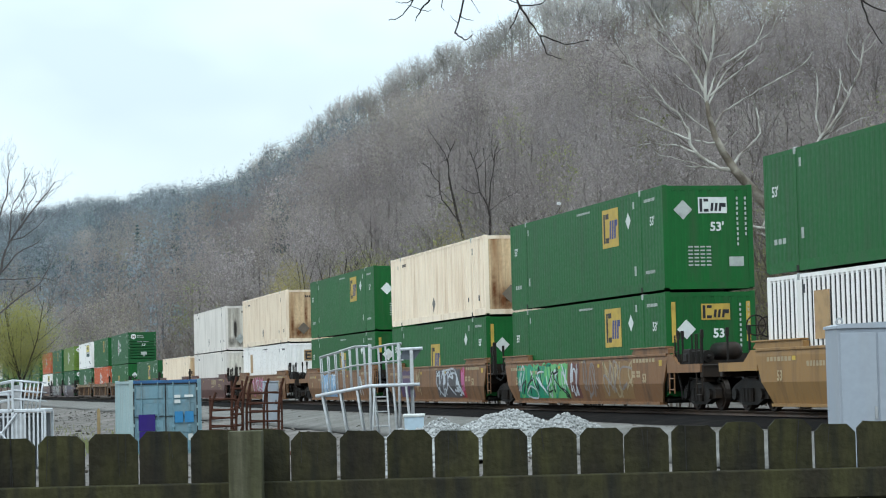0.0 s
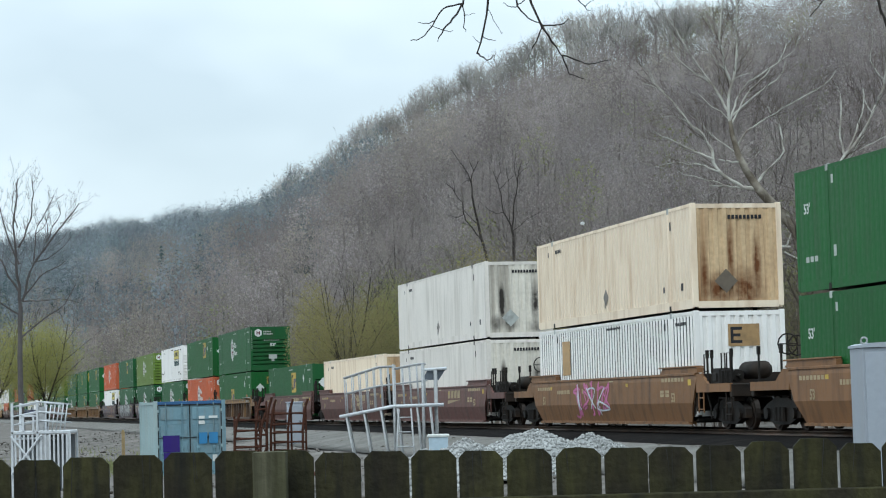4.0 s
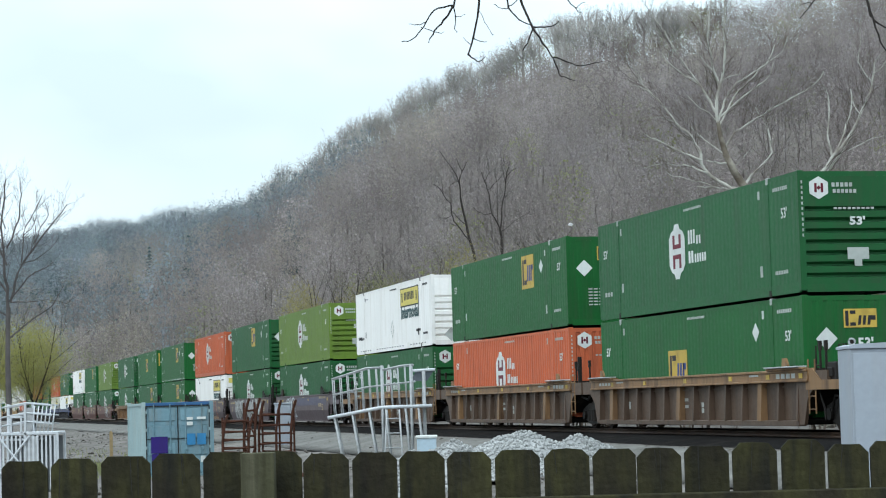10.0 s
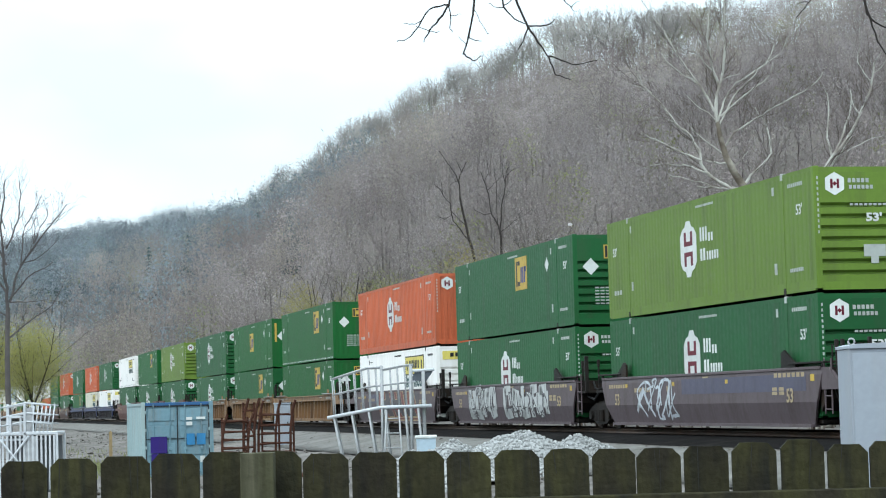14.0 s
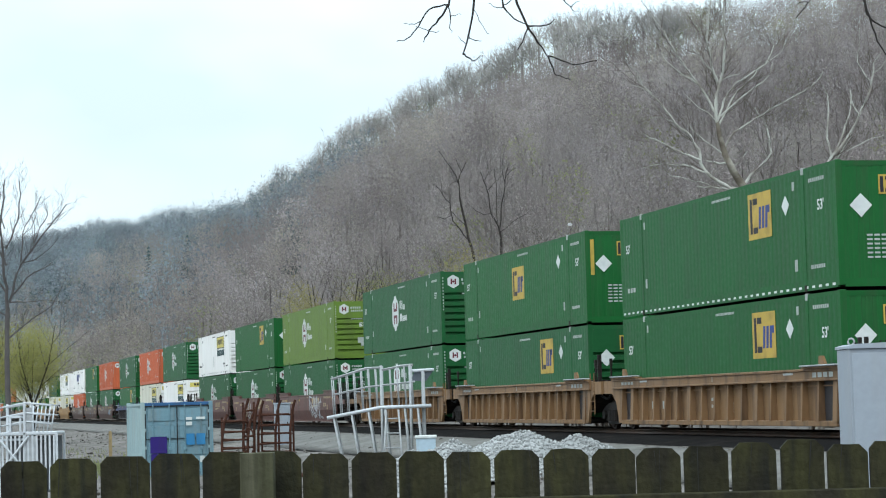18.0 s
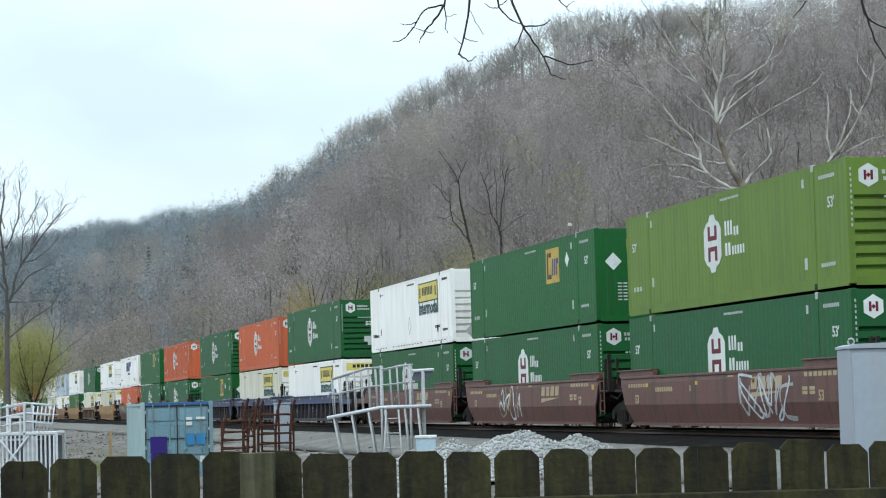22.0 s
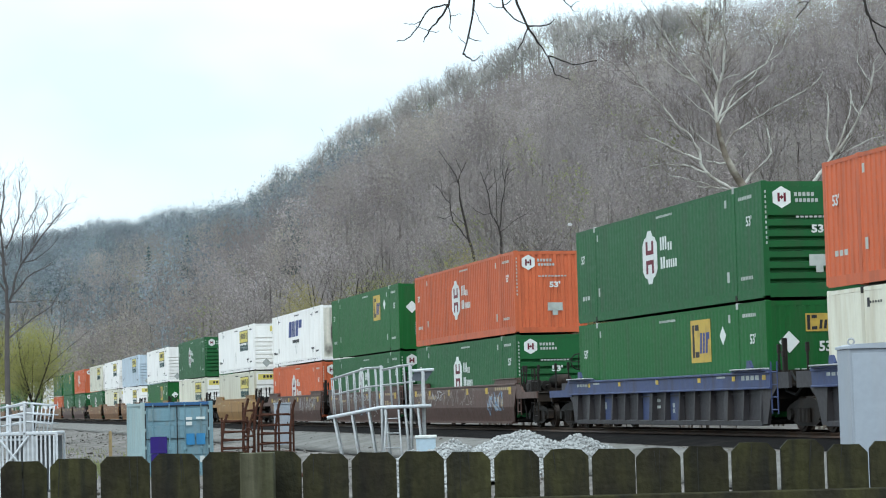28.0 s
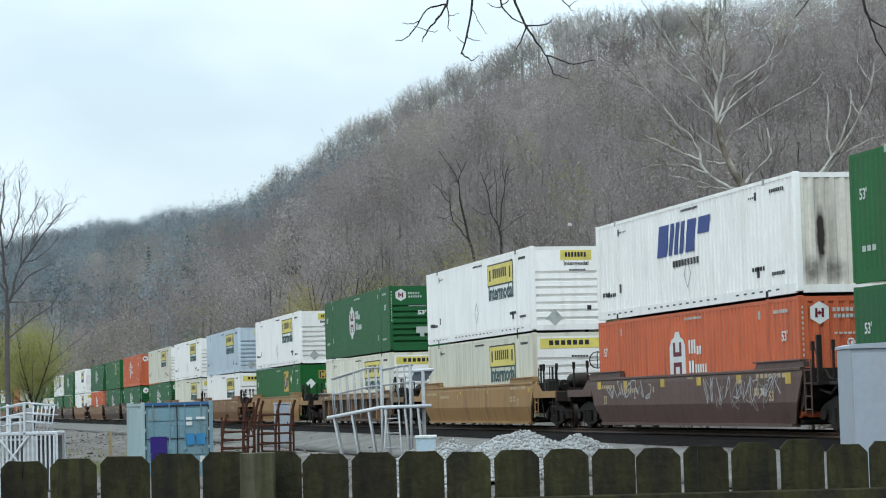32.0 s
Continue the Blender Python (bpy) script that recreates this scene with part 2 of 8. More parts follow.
OLD_WOOD = material("grey_green_weathered_wood", (0.105, 0.10, 0.068), 0.95, 0, 14.0, 0.4, (0.016, 0.016, 0.012), 0.8, True, 0.35, 30.0,
                    color2=(0.06, 0.06, 0.03), fine=70.0, stretch=(18.0, 18.0, 0.8), grain_dir=(1.0, 1.0, 0.1))
STAKE = material("raw_stake_wood", (0.32, 0.24, 0.13), 0.9, 0, 5, 0.3)
BARK_DARK = material("dark_bark", (0.052, 0.044, 0.04), 0.95, 0, 2, 0.4, None, 0, False, 0.4, 12)
BARK_PALE = material("pale_sycamore_bark", (0.54, 0.525, 0.475), 0.9, 0, 0.55, 0.3, (0.16, 0.13, 0.105), 1.0, False, 0.2, 12)
BARK_GREY = material("grey_brown_bark", (0.075, 0.064, 0.057), 0.95, 0, 1.0, 0.4, None, 0, False, 0.3, 10)
BARK_MOTTLED = material("mottled_brown_bark", (0.19, 0.16, 0.125), 0.95, 0, 1.6, 0.5, (0.46, 0.43, 0.37), 0.9, False, 0.4, 10)
TWIG_BROWN = material("brown_twigs", (0.19, 0.158, 0.138), 0.95, 0, 1.0, 0.3, thin=0.5)
BARK_ASH = material("ash_grey_bark", (0.135, 0.122, 0.118), 0.95, 0, 1.0, 0.4, None, 0, False, 0.3, 10)
TWIG_GREY = material("grey_twigs", (0.27, 0.24, 0.22), 0.95, 0, 1.0, 0.3, thin=0.3)
TWIG_TAN = material("tan_twigs", (0.20, 0.165, 0.137), 0.95, 0, 0.05, 0.3, thin=0.5)
WOODS = material("bare_woods_twigs", (0.425, 0.372, 0.375), 0.95, 0, 0.018, 0.25, (0.30, 0.295, 0.185), 0.75, False, 0, 1, (0.35, 0.308, 0.315), fine=0.2, thin=0.5, tone=0.25)
WOODS_DARK = material("dark_grey_woods_twigs", (0.325, 0.281, 0.274), 0.95, 0, 0.018, 0.25, (0.19, 0.195, 0.135), 0.6, False, 0, 1, (0.262, 0.222, 0.22), fine=0.2, thin=0.5, tone=0.25)
WOODS_TAN = material("tan_woods_twigs", (0.415, 0.37, 0.34), 0.95, 0, 0.018, 0.25, (0.37, 0.355, 0.21), 0.7, False, 0, 1, (0.36, 0.312, 0.288), fine=0.2, thin=0.5, tone=0.25)
WOODS_PALE = material("pale_grey_woods_bark", (0.48, 0.45, 0.44), 0.95, 0, 0.02, 0.2, (0.31, 0.335, 0.185), 0.7, False, 0, 1, (0.37, 0.345, 0.34), fine=0.16, thin=0.5, tone=0.35)
# Greener woods; the blue of distance haze is mixed into their colour.
WOODS_FAR = material("haze_tinted_grey_green_twigs", (0.225, 0.277, 0.310), 0.95, 0, 0.006, 0.2, (0.225, 0.295, 0.22), 0.8, False, 0, 1, (0.28, 0.292, 0.335), fine=0.08, thin=0.5, tone=0.35)
BUDS = material("spring_green_buds", (0.33, 0.35, 0.13), 0.9, 0, 0.03, 0.2, None, 0, False, 0, 1, (0.23, 0.24, 0.14), fine=0.3, thin=0.5, tone=0.2)
BUDS_BRIGHT = material("bright_spring_leaves", (0.36, 0.335, 0.12), 0.9, 0, 0.15, 0.3, None, 0, False, 0, 1, (0.33, 0.33, 0.11), fine=1.0, thin=0.5)
BUDS_OLIVE = material("olive_spring_buds", (0.27, 0.27, 0.105), 0.9, 0, 0.15, 0.3, None, 0, False, 0, 1, (0.21, 0.205, 0.10), fine=1.0, thin=0.5)
BUDS_GOLD = material("golden_green_buds", (0.315, 0.275, 0.12), 0.9, 0, 0.15, 0.3, None, 0, False, 0, 1, (0.25, 0.225, 0.11), fine=1.0, thin=0.5)
# Dark green needles, their blue raised to stand for haze.
NEEDLES = material("haze_tinted_dark_needles", (0.085, 0.135, 0.138), 0.9, 0, 0.05, 0.3, thin=0.5, tone=0.25)


# ---------------------------------------------------------------- mesh building
class Shape:
    """Gathers solids into one mesh."""

    def __init__(self):
        self.v, self.f = [], []

    def add(self, verts, faces):
        o = len(self.v)
        self.v += [tuple(p) for p in verts]
        self.f += [tuple(i + o for i in q) for q in faces]
        return self

    def box(self, x0, x1, y0, y1, z0, z1, bevel=0.0):
        if not bevel:
            return self.add([(x, y, z) for x in (x0, x1) for y in (y0, y1) for z in (z0, z1)],
                            [(0, 1, 3, 2), (4, 6, 7, 5), (0, 4, 5, 1), (2, 3, 7, 6), (0, 2, 6, 4), (1, 5, 7, 3)])
        bm = bmesh.new()
        bmesh.ops.create_cube(bm, size=1)
        for q in bm.verts:
            q.co = ((x0 + x1) / 2 + q.co.x * (x1 - x0), (y0 + y1) / 2 + q.co.y * (y1 - y0), (z0 + z1) / 2 + q.co.z * (z1 - z0))
        bmesh.ops.bevel(bm, geom=bm.edges[:], offset=bevel, segments=1, affect="EDGES")
        bm.verts.index_update()
        self.add([q.co[:] for q in bm.verts], [[q.index for q in f.verts] for f in bm.faces])
        bm.free()
        return self

    def prism(self, outline, axis, a, b):
        """An outline of two coordinates, drawn out along the third axis from a to b."""
        k = len(outline)
        put = {"x": lambda p, d: (d, p[0], p[1]), "y": lambda p, d: (p[0], d, p[1]), "z": lambda p, d: (p[0], p[1], d)}[axis]
        vs = [put(p, a) for p in outline] + [put(p, b) for p in outline]
        return self.add(vs, [tuple(range(k))[::-1], tuple(range(k, 2 * k))] + [(i, (i + 1) % k, k + (i + 1) % k, k + i) for i in range(k)])

    def tube(self, points, radii, sides=6, cap=True):
        pts = [Vector(p) for p in points]
        if not isinstance(radii, (list, tuple)):
            radii = [radii] * len(pts)
        o = len(self.v)
        for i, p in enumerate(pts):
            d = (pts[min(i + 1, len(pts) - 1)] - pts[max(i - 1, 0)]).normalized()
            a = d.orthogonal().normalized()
            if abs(d.z) < 0.9:
                a = d.cross(Vector((0, 0, 1))).normalized()
            c = d.cross(a)
            for k in range(sides):
                w = 2 * math.pi * k / sides
                self.v.append(tuple(p + (a * math.cos(w) + c * math.sin(w)) * radii[i]))
        for i in range(len(pts) - 1):
            for k in range(sides):
                q = (k + 1) % sides
                self.f.append((o + i * sides + k, o + i * sides + q, o + (i + 1) * sides + q, o + (i + 1) * sides + k))
        if cap:
            self.f.append(tuple(o + k for k in range(sides))[::-1])
            self.f.append(tuple(o + (len(pts) - 1) * sides + k for k in range(sides)))
        return self

    def wheel(self, x, y, z, r, w, sides=20):
        """A disc with its axle along y."""
        ring = [(x + r * math.cos(2 * math.pi * k / sides), z + r * math.sin(2 * math.pi * k / sides)) for k in range(sides)]
        return self.prism(ring, "y", y, y + w)

    def mesh(self, name, mat, smooth=False):
        me = bpy.data.meshes.new(name)
        me.from_pydata(self.v, [], self.f)
        me.materials.append(mat)
        bm = bmesh.new()
        bm.from_mesh(me)
        bmesh.ops.recalc_face_normals(bm, faces=bm.faces)
        bm.to_mesh(me)
        bm.free()
        if smooth:
            me.polygons.foreach_set("use_smooth", [True] * len(me.polygons))
        return me


def raw_mesh(name, verts, faces, mat, smooth=False, normals=None, tones=None):
    """A large mesh straight from arrays of places and of triangles or quads; normals round the foliage off, tones tell tree from tree."""
    me = bpy.data.meshes.new(name)
    verts, faces = np.asarray(verts, dtype=np.float32), np.asarray(faces, dtype=np.int32)
    k = faces.shape[1]
    me.vertices.add(len(verts))
    me.vertices.foreach_set("co", verts.ravel())
    me.loops.add(faces.size)
    me.loops.foreach_set("vertex_index", faces.ravel())
    me.polygons.add(len(faces))
    me.polygons.foreach_set("loop_start", np.arange(0, faces.size, k, dtype=np.int32))
    me.update(calc_edges=True)
    if smooth:
        me.polygons.foreach_set("use_smooth", np.ones(len(faces), dtype=bool))
    me.materials.append(mat)
    if tones is not None:
        me.attributes.new("tone", "FLOAT", "POINT").data.foreach_set("value", np.asarray(tones, dtype=np.float32))
    me.validate()
    if normals is not None and len(me.vertices) == len(normals):
        me.normals_split_custom_set_from_vertices(normals)
    return me


def part(name, me, parent, label="", at=None):
    """Links a mesh as one part under a thing or a part."""
    ob = new(name, me)
    ob.parent = parent
    if at is not None:
        ob.matrix_basis = at
    if label:
        ob["label"] = label
    return ob


def thing(name, label, category, group="", at=None, me=None, kind=""):
    ob = new(name, me)
    if at is not None:
        ob.matrix_basis = at
    return tagged(ob, label, category, group, kind)


CACHE = {}


def cached(key, build):
    if key not in CACHE:
        CACHE[key] = build()
    return CACHE[key]


def letters(text, size, mat, bold=0.0, squeeze=1.0):
    """Writing as a flat mesh with a little depth, in the x-y plane, centred."""
    def build():
        cu = bpy.data.curves.new("writing", "FONT")
        cu.body, cu.size, cu.align_x, cu.align_y, cu.extrude, cu.offset = text, size, "CENTER", "CENTER", 0.003, bold
        cu.resolution_u = 2
        ob = new("writing", cu)
        bpy.context.view_layer.update()
        me = bpy.data.meshes.new_from_object(ob.evaluated_get(bpy.context.evaluated_depsgraph_get()))
        bpy.data.objects.remove(ob)
        me.transform(Matrix.Diagonal((squeeze, 1, 1, 1)))
        me.materials.clear()
        me.materials.append(mat)
        return me
    return cached(("letters", text, size, mat.name, bold, squeeze), build)


# ---------------------------------------------------------------- the line of the railway
OFF, HEAD = 19.83 + 1.295, radians(-12.94)        # the track's middle passes the eye at this distance
RAIL_Z = 0.67
_g = np.arange(0.0, 1100.5, 0.5)
_q = np.clip(_g - 60, 0, 440)
_th = HEAD - 1.257e-4 * _q + 0.484e-6 * _q ** 2 - 0.824e-9 * _q ** 3
_mid = (_th[1:] + _th[:-1]) / 2
_px = OFF * math.cos(HEAD) + np.concatenate([[0], np.cumsum(np.sin(_mid) * 0.5)])
_py = -OFF * math.sin(HEAD) + np.concatenate([[0], np.cumsum(np.cos(_mid) * 0.5)])


def line(s, side=0.0):
    """Place and heading on the track s metres out from the point beside the camera; side: metres to its far side."""
    th = float(np.interp(s, _g, _th))
    x, y = float(np.interp(s, _g, _px)), float(np.interp(s, _g, _py))
    if s < 0:
        x, y = x + s * math.sin(HEAD), y + s * math.cos(HEAD)
    return x + side * math.cos(th), y - side * math.sin(th), th


def run(t):
    """How far the train has come at t seconds, from where it is at 16 s."""
    d = t - 16
    return 16.004 * d + 0.00502 * d * d + 0.000143 * d ** 3


def on_line(s, z=0.0):
    x, y, th = line(s)
    return Matrix.Translation((x, y, RAIL_Z + z)) @ Matrix.Rotation(math.atan2(-math.cos(th), -math.sin(th)), 4, "Z")

# ---------------------------------------------------------------- ground, hill and track
def profile(side):
    """Height of the ground by the distance from the track's middle; the near side is negative."""
    return float(np.interp(side, [-3000, -40, -20, -15, -10.5, -3.9, -3.0, 3.0, 4.5, 3000], [-0.45, -0.45, -0.5, -0.68, -0.62, 0.36, 0.45, 0.45, 0.1, 0.1]))


def build_ground():
    along = list(range(-900, -60, 60)) + list(np.arange(-60, 40, 10)) + list(np.arange(40, 320, 3.0)) + list(range(320, 620, 20)) + list(range(620, 1100, 60)) + [1500, 2200, 3200, 4300]
    across = [-2500, -1200, -600, -300, -150, -80, -40, -28] + list(np.arange(-22, -1.9, 1.1)) + [0, 2.0, 3.0, 4.5, 8, 15, 30, 60, 120, 300, 700, 1500, 3000]
    vs, fs = [], []
    for s in along:
        for d in across:
            x, y, th = line(min(s, 1095), d)
            if s > 1095:
                x, y = x + (s - 1095) * math.sin(th), y + (s - 1095) * math.cos(th)
            z = profile(d)
            if d < -4:
                z += 0.10 * noise.noise(Vector((x * 0.22, y * 0.12, 0)))
            vs.append((x, y, z))
    k = len(across)
    for i in range(len(along) - 1):
        for j in range(k - 1):
            fs.append((i * k + j, i * k + j + 1, (i + 1) * k + j + 1, (i + 1) * k + j))
    tagged(new("ground", raw_mesh("ground", vs, fs, GROUND, True)), "grey gravel yard sloping down from the railway", "ground", kind="structure")


def loft_line(name, outline, s0, s1, step, mat, label, category, z=0.0, kind="structure"):
    """An outline (side, height over the rail) drawn along the track."""
    stations = np.arange(s0, s1 + 0.1, step)
    k, vs, fs = len(outline), [], []
    for s in stations:
        for d, h in outline:
            x, y, _ = line(s, d)
            vs.append((x, y, RAIL_Z + h))
    for i in range(len(stations) - 1):
        for j in range(k):
            q = (j + 1) % k
            fs.append((i * k + j, i * k + q, (i + 1) * k + q, (i + 1) * k + j))
    return tagged(new(name, raw_mesh(name, vs, fs, mat)), label, category, kind=kind)


def build_track():
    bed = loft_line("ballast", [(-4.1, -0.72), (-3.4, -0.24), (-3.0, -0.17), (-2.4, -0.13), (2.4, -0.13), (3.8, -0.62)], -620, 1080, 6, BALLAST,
                    "dark oily ballast bed with train shade in its colour", "ballast")
    loft_line("gravel_shoulder", [(-7.0, -0.75), (-6.0, profile(-6.0) - RAIL_Z + 0.05), (-4.1, profile(-4.1) - RAIL_Z + 0.05), (-3.75, profile(-3.75) - RAIL_Z + 0.02), (-3.5, -0.5)], -300, 900, 6, SHOULDER,
              "grey crushed stone strip beside the track", "gravel")
    for d in (-0.7525, 0.7525):
        loft_line("rail", [(d - 0.07, -0.17), (d - 0.07, -0.155), (d - 0.012, -0.13), (d - 0.012, -0.04), (d - 0.035, -0.03), (d - 0.035, 0.0),
                           (d + 0.035, 0.0), (d + 0.035, -0.03), (d + 0.012, -0.04), (d + 0.012, -0.13), (d + 0.07, -0.155), (d + 0.07, -0.17)],
                  -620, 1080, 6, RAIL, "worn steel rail on timber ties", "rail")
    tie = Shape().box(-0.11, 0.11, -1.3, 1.3, -0.33, -0.15, 0.01).mesh("tie", TIE)
    for k in range(290):
        part("tie", tie, bed, at=on_line(28 + 0.55 * k))


RIDGE = [  # bearing, distance of the foot, distance of the crest, height of the crest over the eye
    (-40, 1500, 2600, 150), (-24, 1000, 2000, 118), (-16, 760, 1750, 110), (-11.2, 540, 1550, 103), (-9.8, 450, 1450, 101.5), (-8.4, 390, 1350, 97),
    (-6.95, 345, 1230, 91.5), (-4.95, 300, 1050, 82.5), (-3.95, 280, 950, 83.5), (-2.65, 258, 860, 88), (-1.2, 236, 790, 93), (0.23, 218, 740, 94),
    (1.67, 203, 690, 93), (3.1, 190, 640, 90), (4.4, 180, 605, 87), (6.7, 166, 555, 82), (11.2, 148, 500, 80), (18, 135, 470, 80),
    (30, 135, 460, 72), (50, 160, 500, 75), (80, 220, 600, 70)]
_rb = [r[0] for r in RIDGE]


def hill(bearing, f):
    """A place on the hill: f goes from 0 at its foot to 1 on the crest and 1.5 behind it."""
    foot, crest, high = (float(np.interp(bearing, _rb, [r[i] for r in RIDGE])) for i in (1, 2, 3))
    d = foot + (crest - foot) * f
    a = radians(bearing)
    x, y = d * math.sin(a), d * math.cos(a)
    up = f + 0.06 * math.sin(f * math.pi * 2) if f < 1 else 1 - 0.8 * (f - 1) ** 1.3 - 0.1 * (f - 1)
    z = (high + 1.5) * up + 0.1
    if 0.03 < f:
        z += min(f, 1) * (5.0 * noise.noise(Vector((x * 0.012, y * 0.012, 3.0))) + 1.5 * noise.noise(Vector((x * 0.04, y * 0.04, 7.0))))
    return Vector((x, y, z))


def build_hill():
    bs = sorted(set(list(np.arange(-14, 14.1, 0.5)) + [-40, -32, -26, -22, -19, -16.5, 16, 19, 23, 28, 34, 42, 52, 65, 80]))
    fr = list(np.arange(-0.04, 1.001, 0.04)) + [1.06, 1.15, 1.3, 1.6, 1.9]
    vs = [hill(b, f) - Vector((0, 0, 0.6 if f < 0 else 0)) for b in bs for f in fr]
    k = len(fr)
    fs = [(i * k + j, (i + 1) * k + j, (i + 1) * k + j + 1, i * k + j + 1) for i in range(len(bs) - 1) for j in range(k - 1)]
    tagged(new("hillside", raw_mesh("hillside", [tuple(v) for v in vs], fs, LITTER, True)), "steep hillside covered in brown leaf litter", "hill", kind="structure")


# ---------------------------------------------------------------- trees
def far_tree(rng, height, spread, limbs, branches, twigs, trunk_share=0.35, twig=0.9, r_scale=1.0, wide=0.028, slim=False):
    """A bare tree seen from far off: trunk, limbs fanning up to a rounded crown, branches and fine twigs, as triangles about its foot."""
    vs, fs = [], []

    def spike(a, b, w0, w1, flat=slim):
        d = b - a
        p = np.cross(d, rng.normal(0, 1, 3))
        p /= np.linalg.norm(p) + 1e-9
        o = len(vs)
        if flat:
            vs.extend([a - p * w0, a + p * w0, b])
            fs.append((o, o + 1, o + 2))
            return
        q = np.cross(d, p)
        q /= np.linalg.norm(q) + 1e-9
        for w, e in ((w0, a), (w1, b)):
            for k in range(3):
                t = 2.094 * k
                vs.append(e + (p * math.cos(t) + q * math.sin(t)) * w)
        for k in range(3):
            m = (k + 1) % 3
            fs.extend([(o + k, o + m, o + 3 + m), (o + k, o + 3 + m, o + 3 + k)])

    lean = np.array([*rng.normal(0, 0.04, 2), 0]) * height
    fork, top = lean * 0.4 + np.array([0, 0, height * trunk_share]), lean + np.array([0, 0, height * 0.8])
    mid = lean * 0.8 + np.array([0, 0, height * (0.5 + 0.42 * trunk_share)])
    half = np.array([spread * rng.uniform(0.85, 1.15), spread * rng.uniform(0.85, 1.15), height - mid[2]])
    r = height * 0.0085 * r_scale
    spike(np.array([0, 0, -1.0]), fork, r * 1.2, r * 0.85, False)
    spike(fork, top, r * 0.8, r * 0.15)
    turn0 = rng.uniform(0, 6.283)
    for k in range(limbs):
        turn, f = turn0 + k * 2.4, (k + 0.5) / limbs
        start = fork + (top - fork) * (0.75 * f * rng.uniform(0.6, 1.1))
        rise = -0.25 + 1.2 * f + rng.normal(0, 0.12)
        out = np.array([math.cos(turn) * math.cos(rise), math.sin(turn) * math.cos(rise), math.sin(rise)])
        end = mid + half * out * rng.uniform(0.6, 0.8)
        elbow = start * 0.5 + end * 0.5 + np.array([0, 0, -0.06 * height * (1 - f)]) + rng.normal(0, 0.02, 3) * height
        spike(start, elbow, r * 0.48, r * 0.32)
        spike(elbow, end, r * 0.32, r * 0.14)
        for _ in range(branches):
            g = rng.uniform(0.2, 1.0)
            a = start + (elbow - start) * g * 2 if g < 0.5 else elbow + (end - elbow) * (g * 2 - 1)
            way = out + rng.normal(0, 0.42, 3) + np.array([0, 0, 0.2])
            way /= np.linalg.norm(way)
            b = mid + half * way * rng.uniform(0.84, 0.97)
            spike(a, b, r * (0.1 if slim else 0.2), 0, True)
            for _ in range(twigs):
                h = rng.uniform(0.1, 1.0) ** 0.6
                c = a + (b - a) * h + rng.normal(0, 0.1, 3) * twig
                d = (b - a) / (np.linalg.norm(b - a) + 1e-6) * 0.6 + rng.normal(0, 0.55, 3)
                spike(c, c + d * twig * rng.uniform(0.6, 1.3), wide, 0, True)
    return np.array(vs), np.array(fs)


def bud_cloud(rng, height, spread, count, size, low=0.3):
    """Small leaf clumps through a crown, as single triangles."""
    d = rng.normal(0, 1, (count, 3))
    d /= np.linalg.norm(d, axis=1)[:, None]
    rad = rng.uniform(0.2, 1.0, (count, 1)) ** 0.5
    lump = 1 + 0.25 * np.sin(d[:, :1] * 5 + rng.uniform(0, 6)) * np.cos(d[:, 1:2] * 6)
    c = d * rad * lump * np.array([spread, spread, height * (1 - low) / 2]) + np.array([0, 0, height * (1 + low) / 2])
    o = rng.normal(0, size, (count, 3, 3))
    vs = (c[:, None, :] + o).reshape(-1, 3)
    return vs, np.arange(count * 3).reshape(-1, 3)


def twig_crown(rng, height, spread, sprays, count, size, low):
    """The finest twigs of a bare crown: loose sprays set round a dome, each as many small slivers."""
    mid, half = np.array([0, 0, height * (0.5 + 0.4 * low)]), np.array([spread, spread, height * (0.5 - 0.4 * low)])
    turn0, vs = rng.uniform(0, 6.283), []
    for k in range(sprays):
        up = -0.5 + 1.5 * (k + 0.5) / sprays
        turn, flat = turn0 + 2.4 * k + rng.normal(0, 0.25), math.sqrt(max(0.0, 1 - up * up))
        c = mid + half * np.array([flat * math.cos(turn), flat * math.sin(turn), up]) * rng.uniform(0.5, 0.72)
        d = rng.normal(0, 1, (count, 3))
        d *= rng.uniform(0.35, 1.0, (count, 1)) ** 0.6 / np.linalg.norm(d, axis=1)[:, None]
        at = c + d * spread * rng.uniform(0.27, 0.4) * np.array([1, 1, rng.uniform(0.9, 1.3)])
        vs.append((at[:, None, :] + rng.normal(0, size, (count, 3, 3))).reshape(-1, 3))
    vs = np.concatenate(vs)
    return vs, np.arange(len(vs)).reshape(-1, 3)


def with_crown(tree, crown, bark=-0.42):
    """A tree's limbs with its finest twigs, and how much darker the bark is than they are."""
    shade = np.concatenate((np.full(len(tree[0]), bark), np.zeros(len(crown[0]))))
    return np.concatenate((tree[0], crown[0])), np.concatenate((tree[1], crown[1] + len(tree[0]))), shade


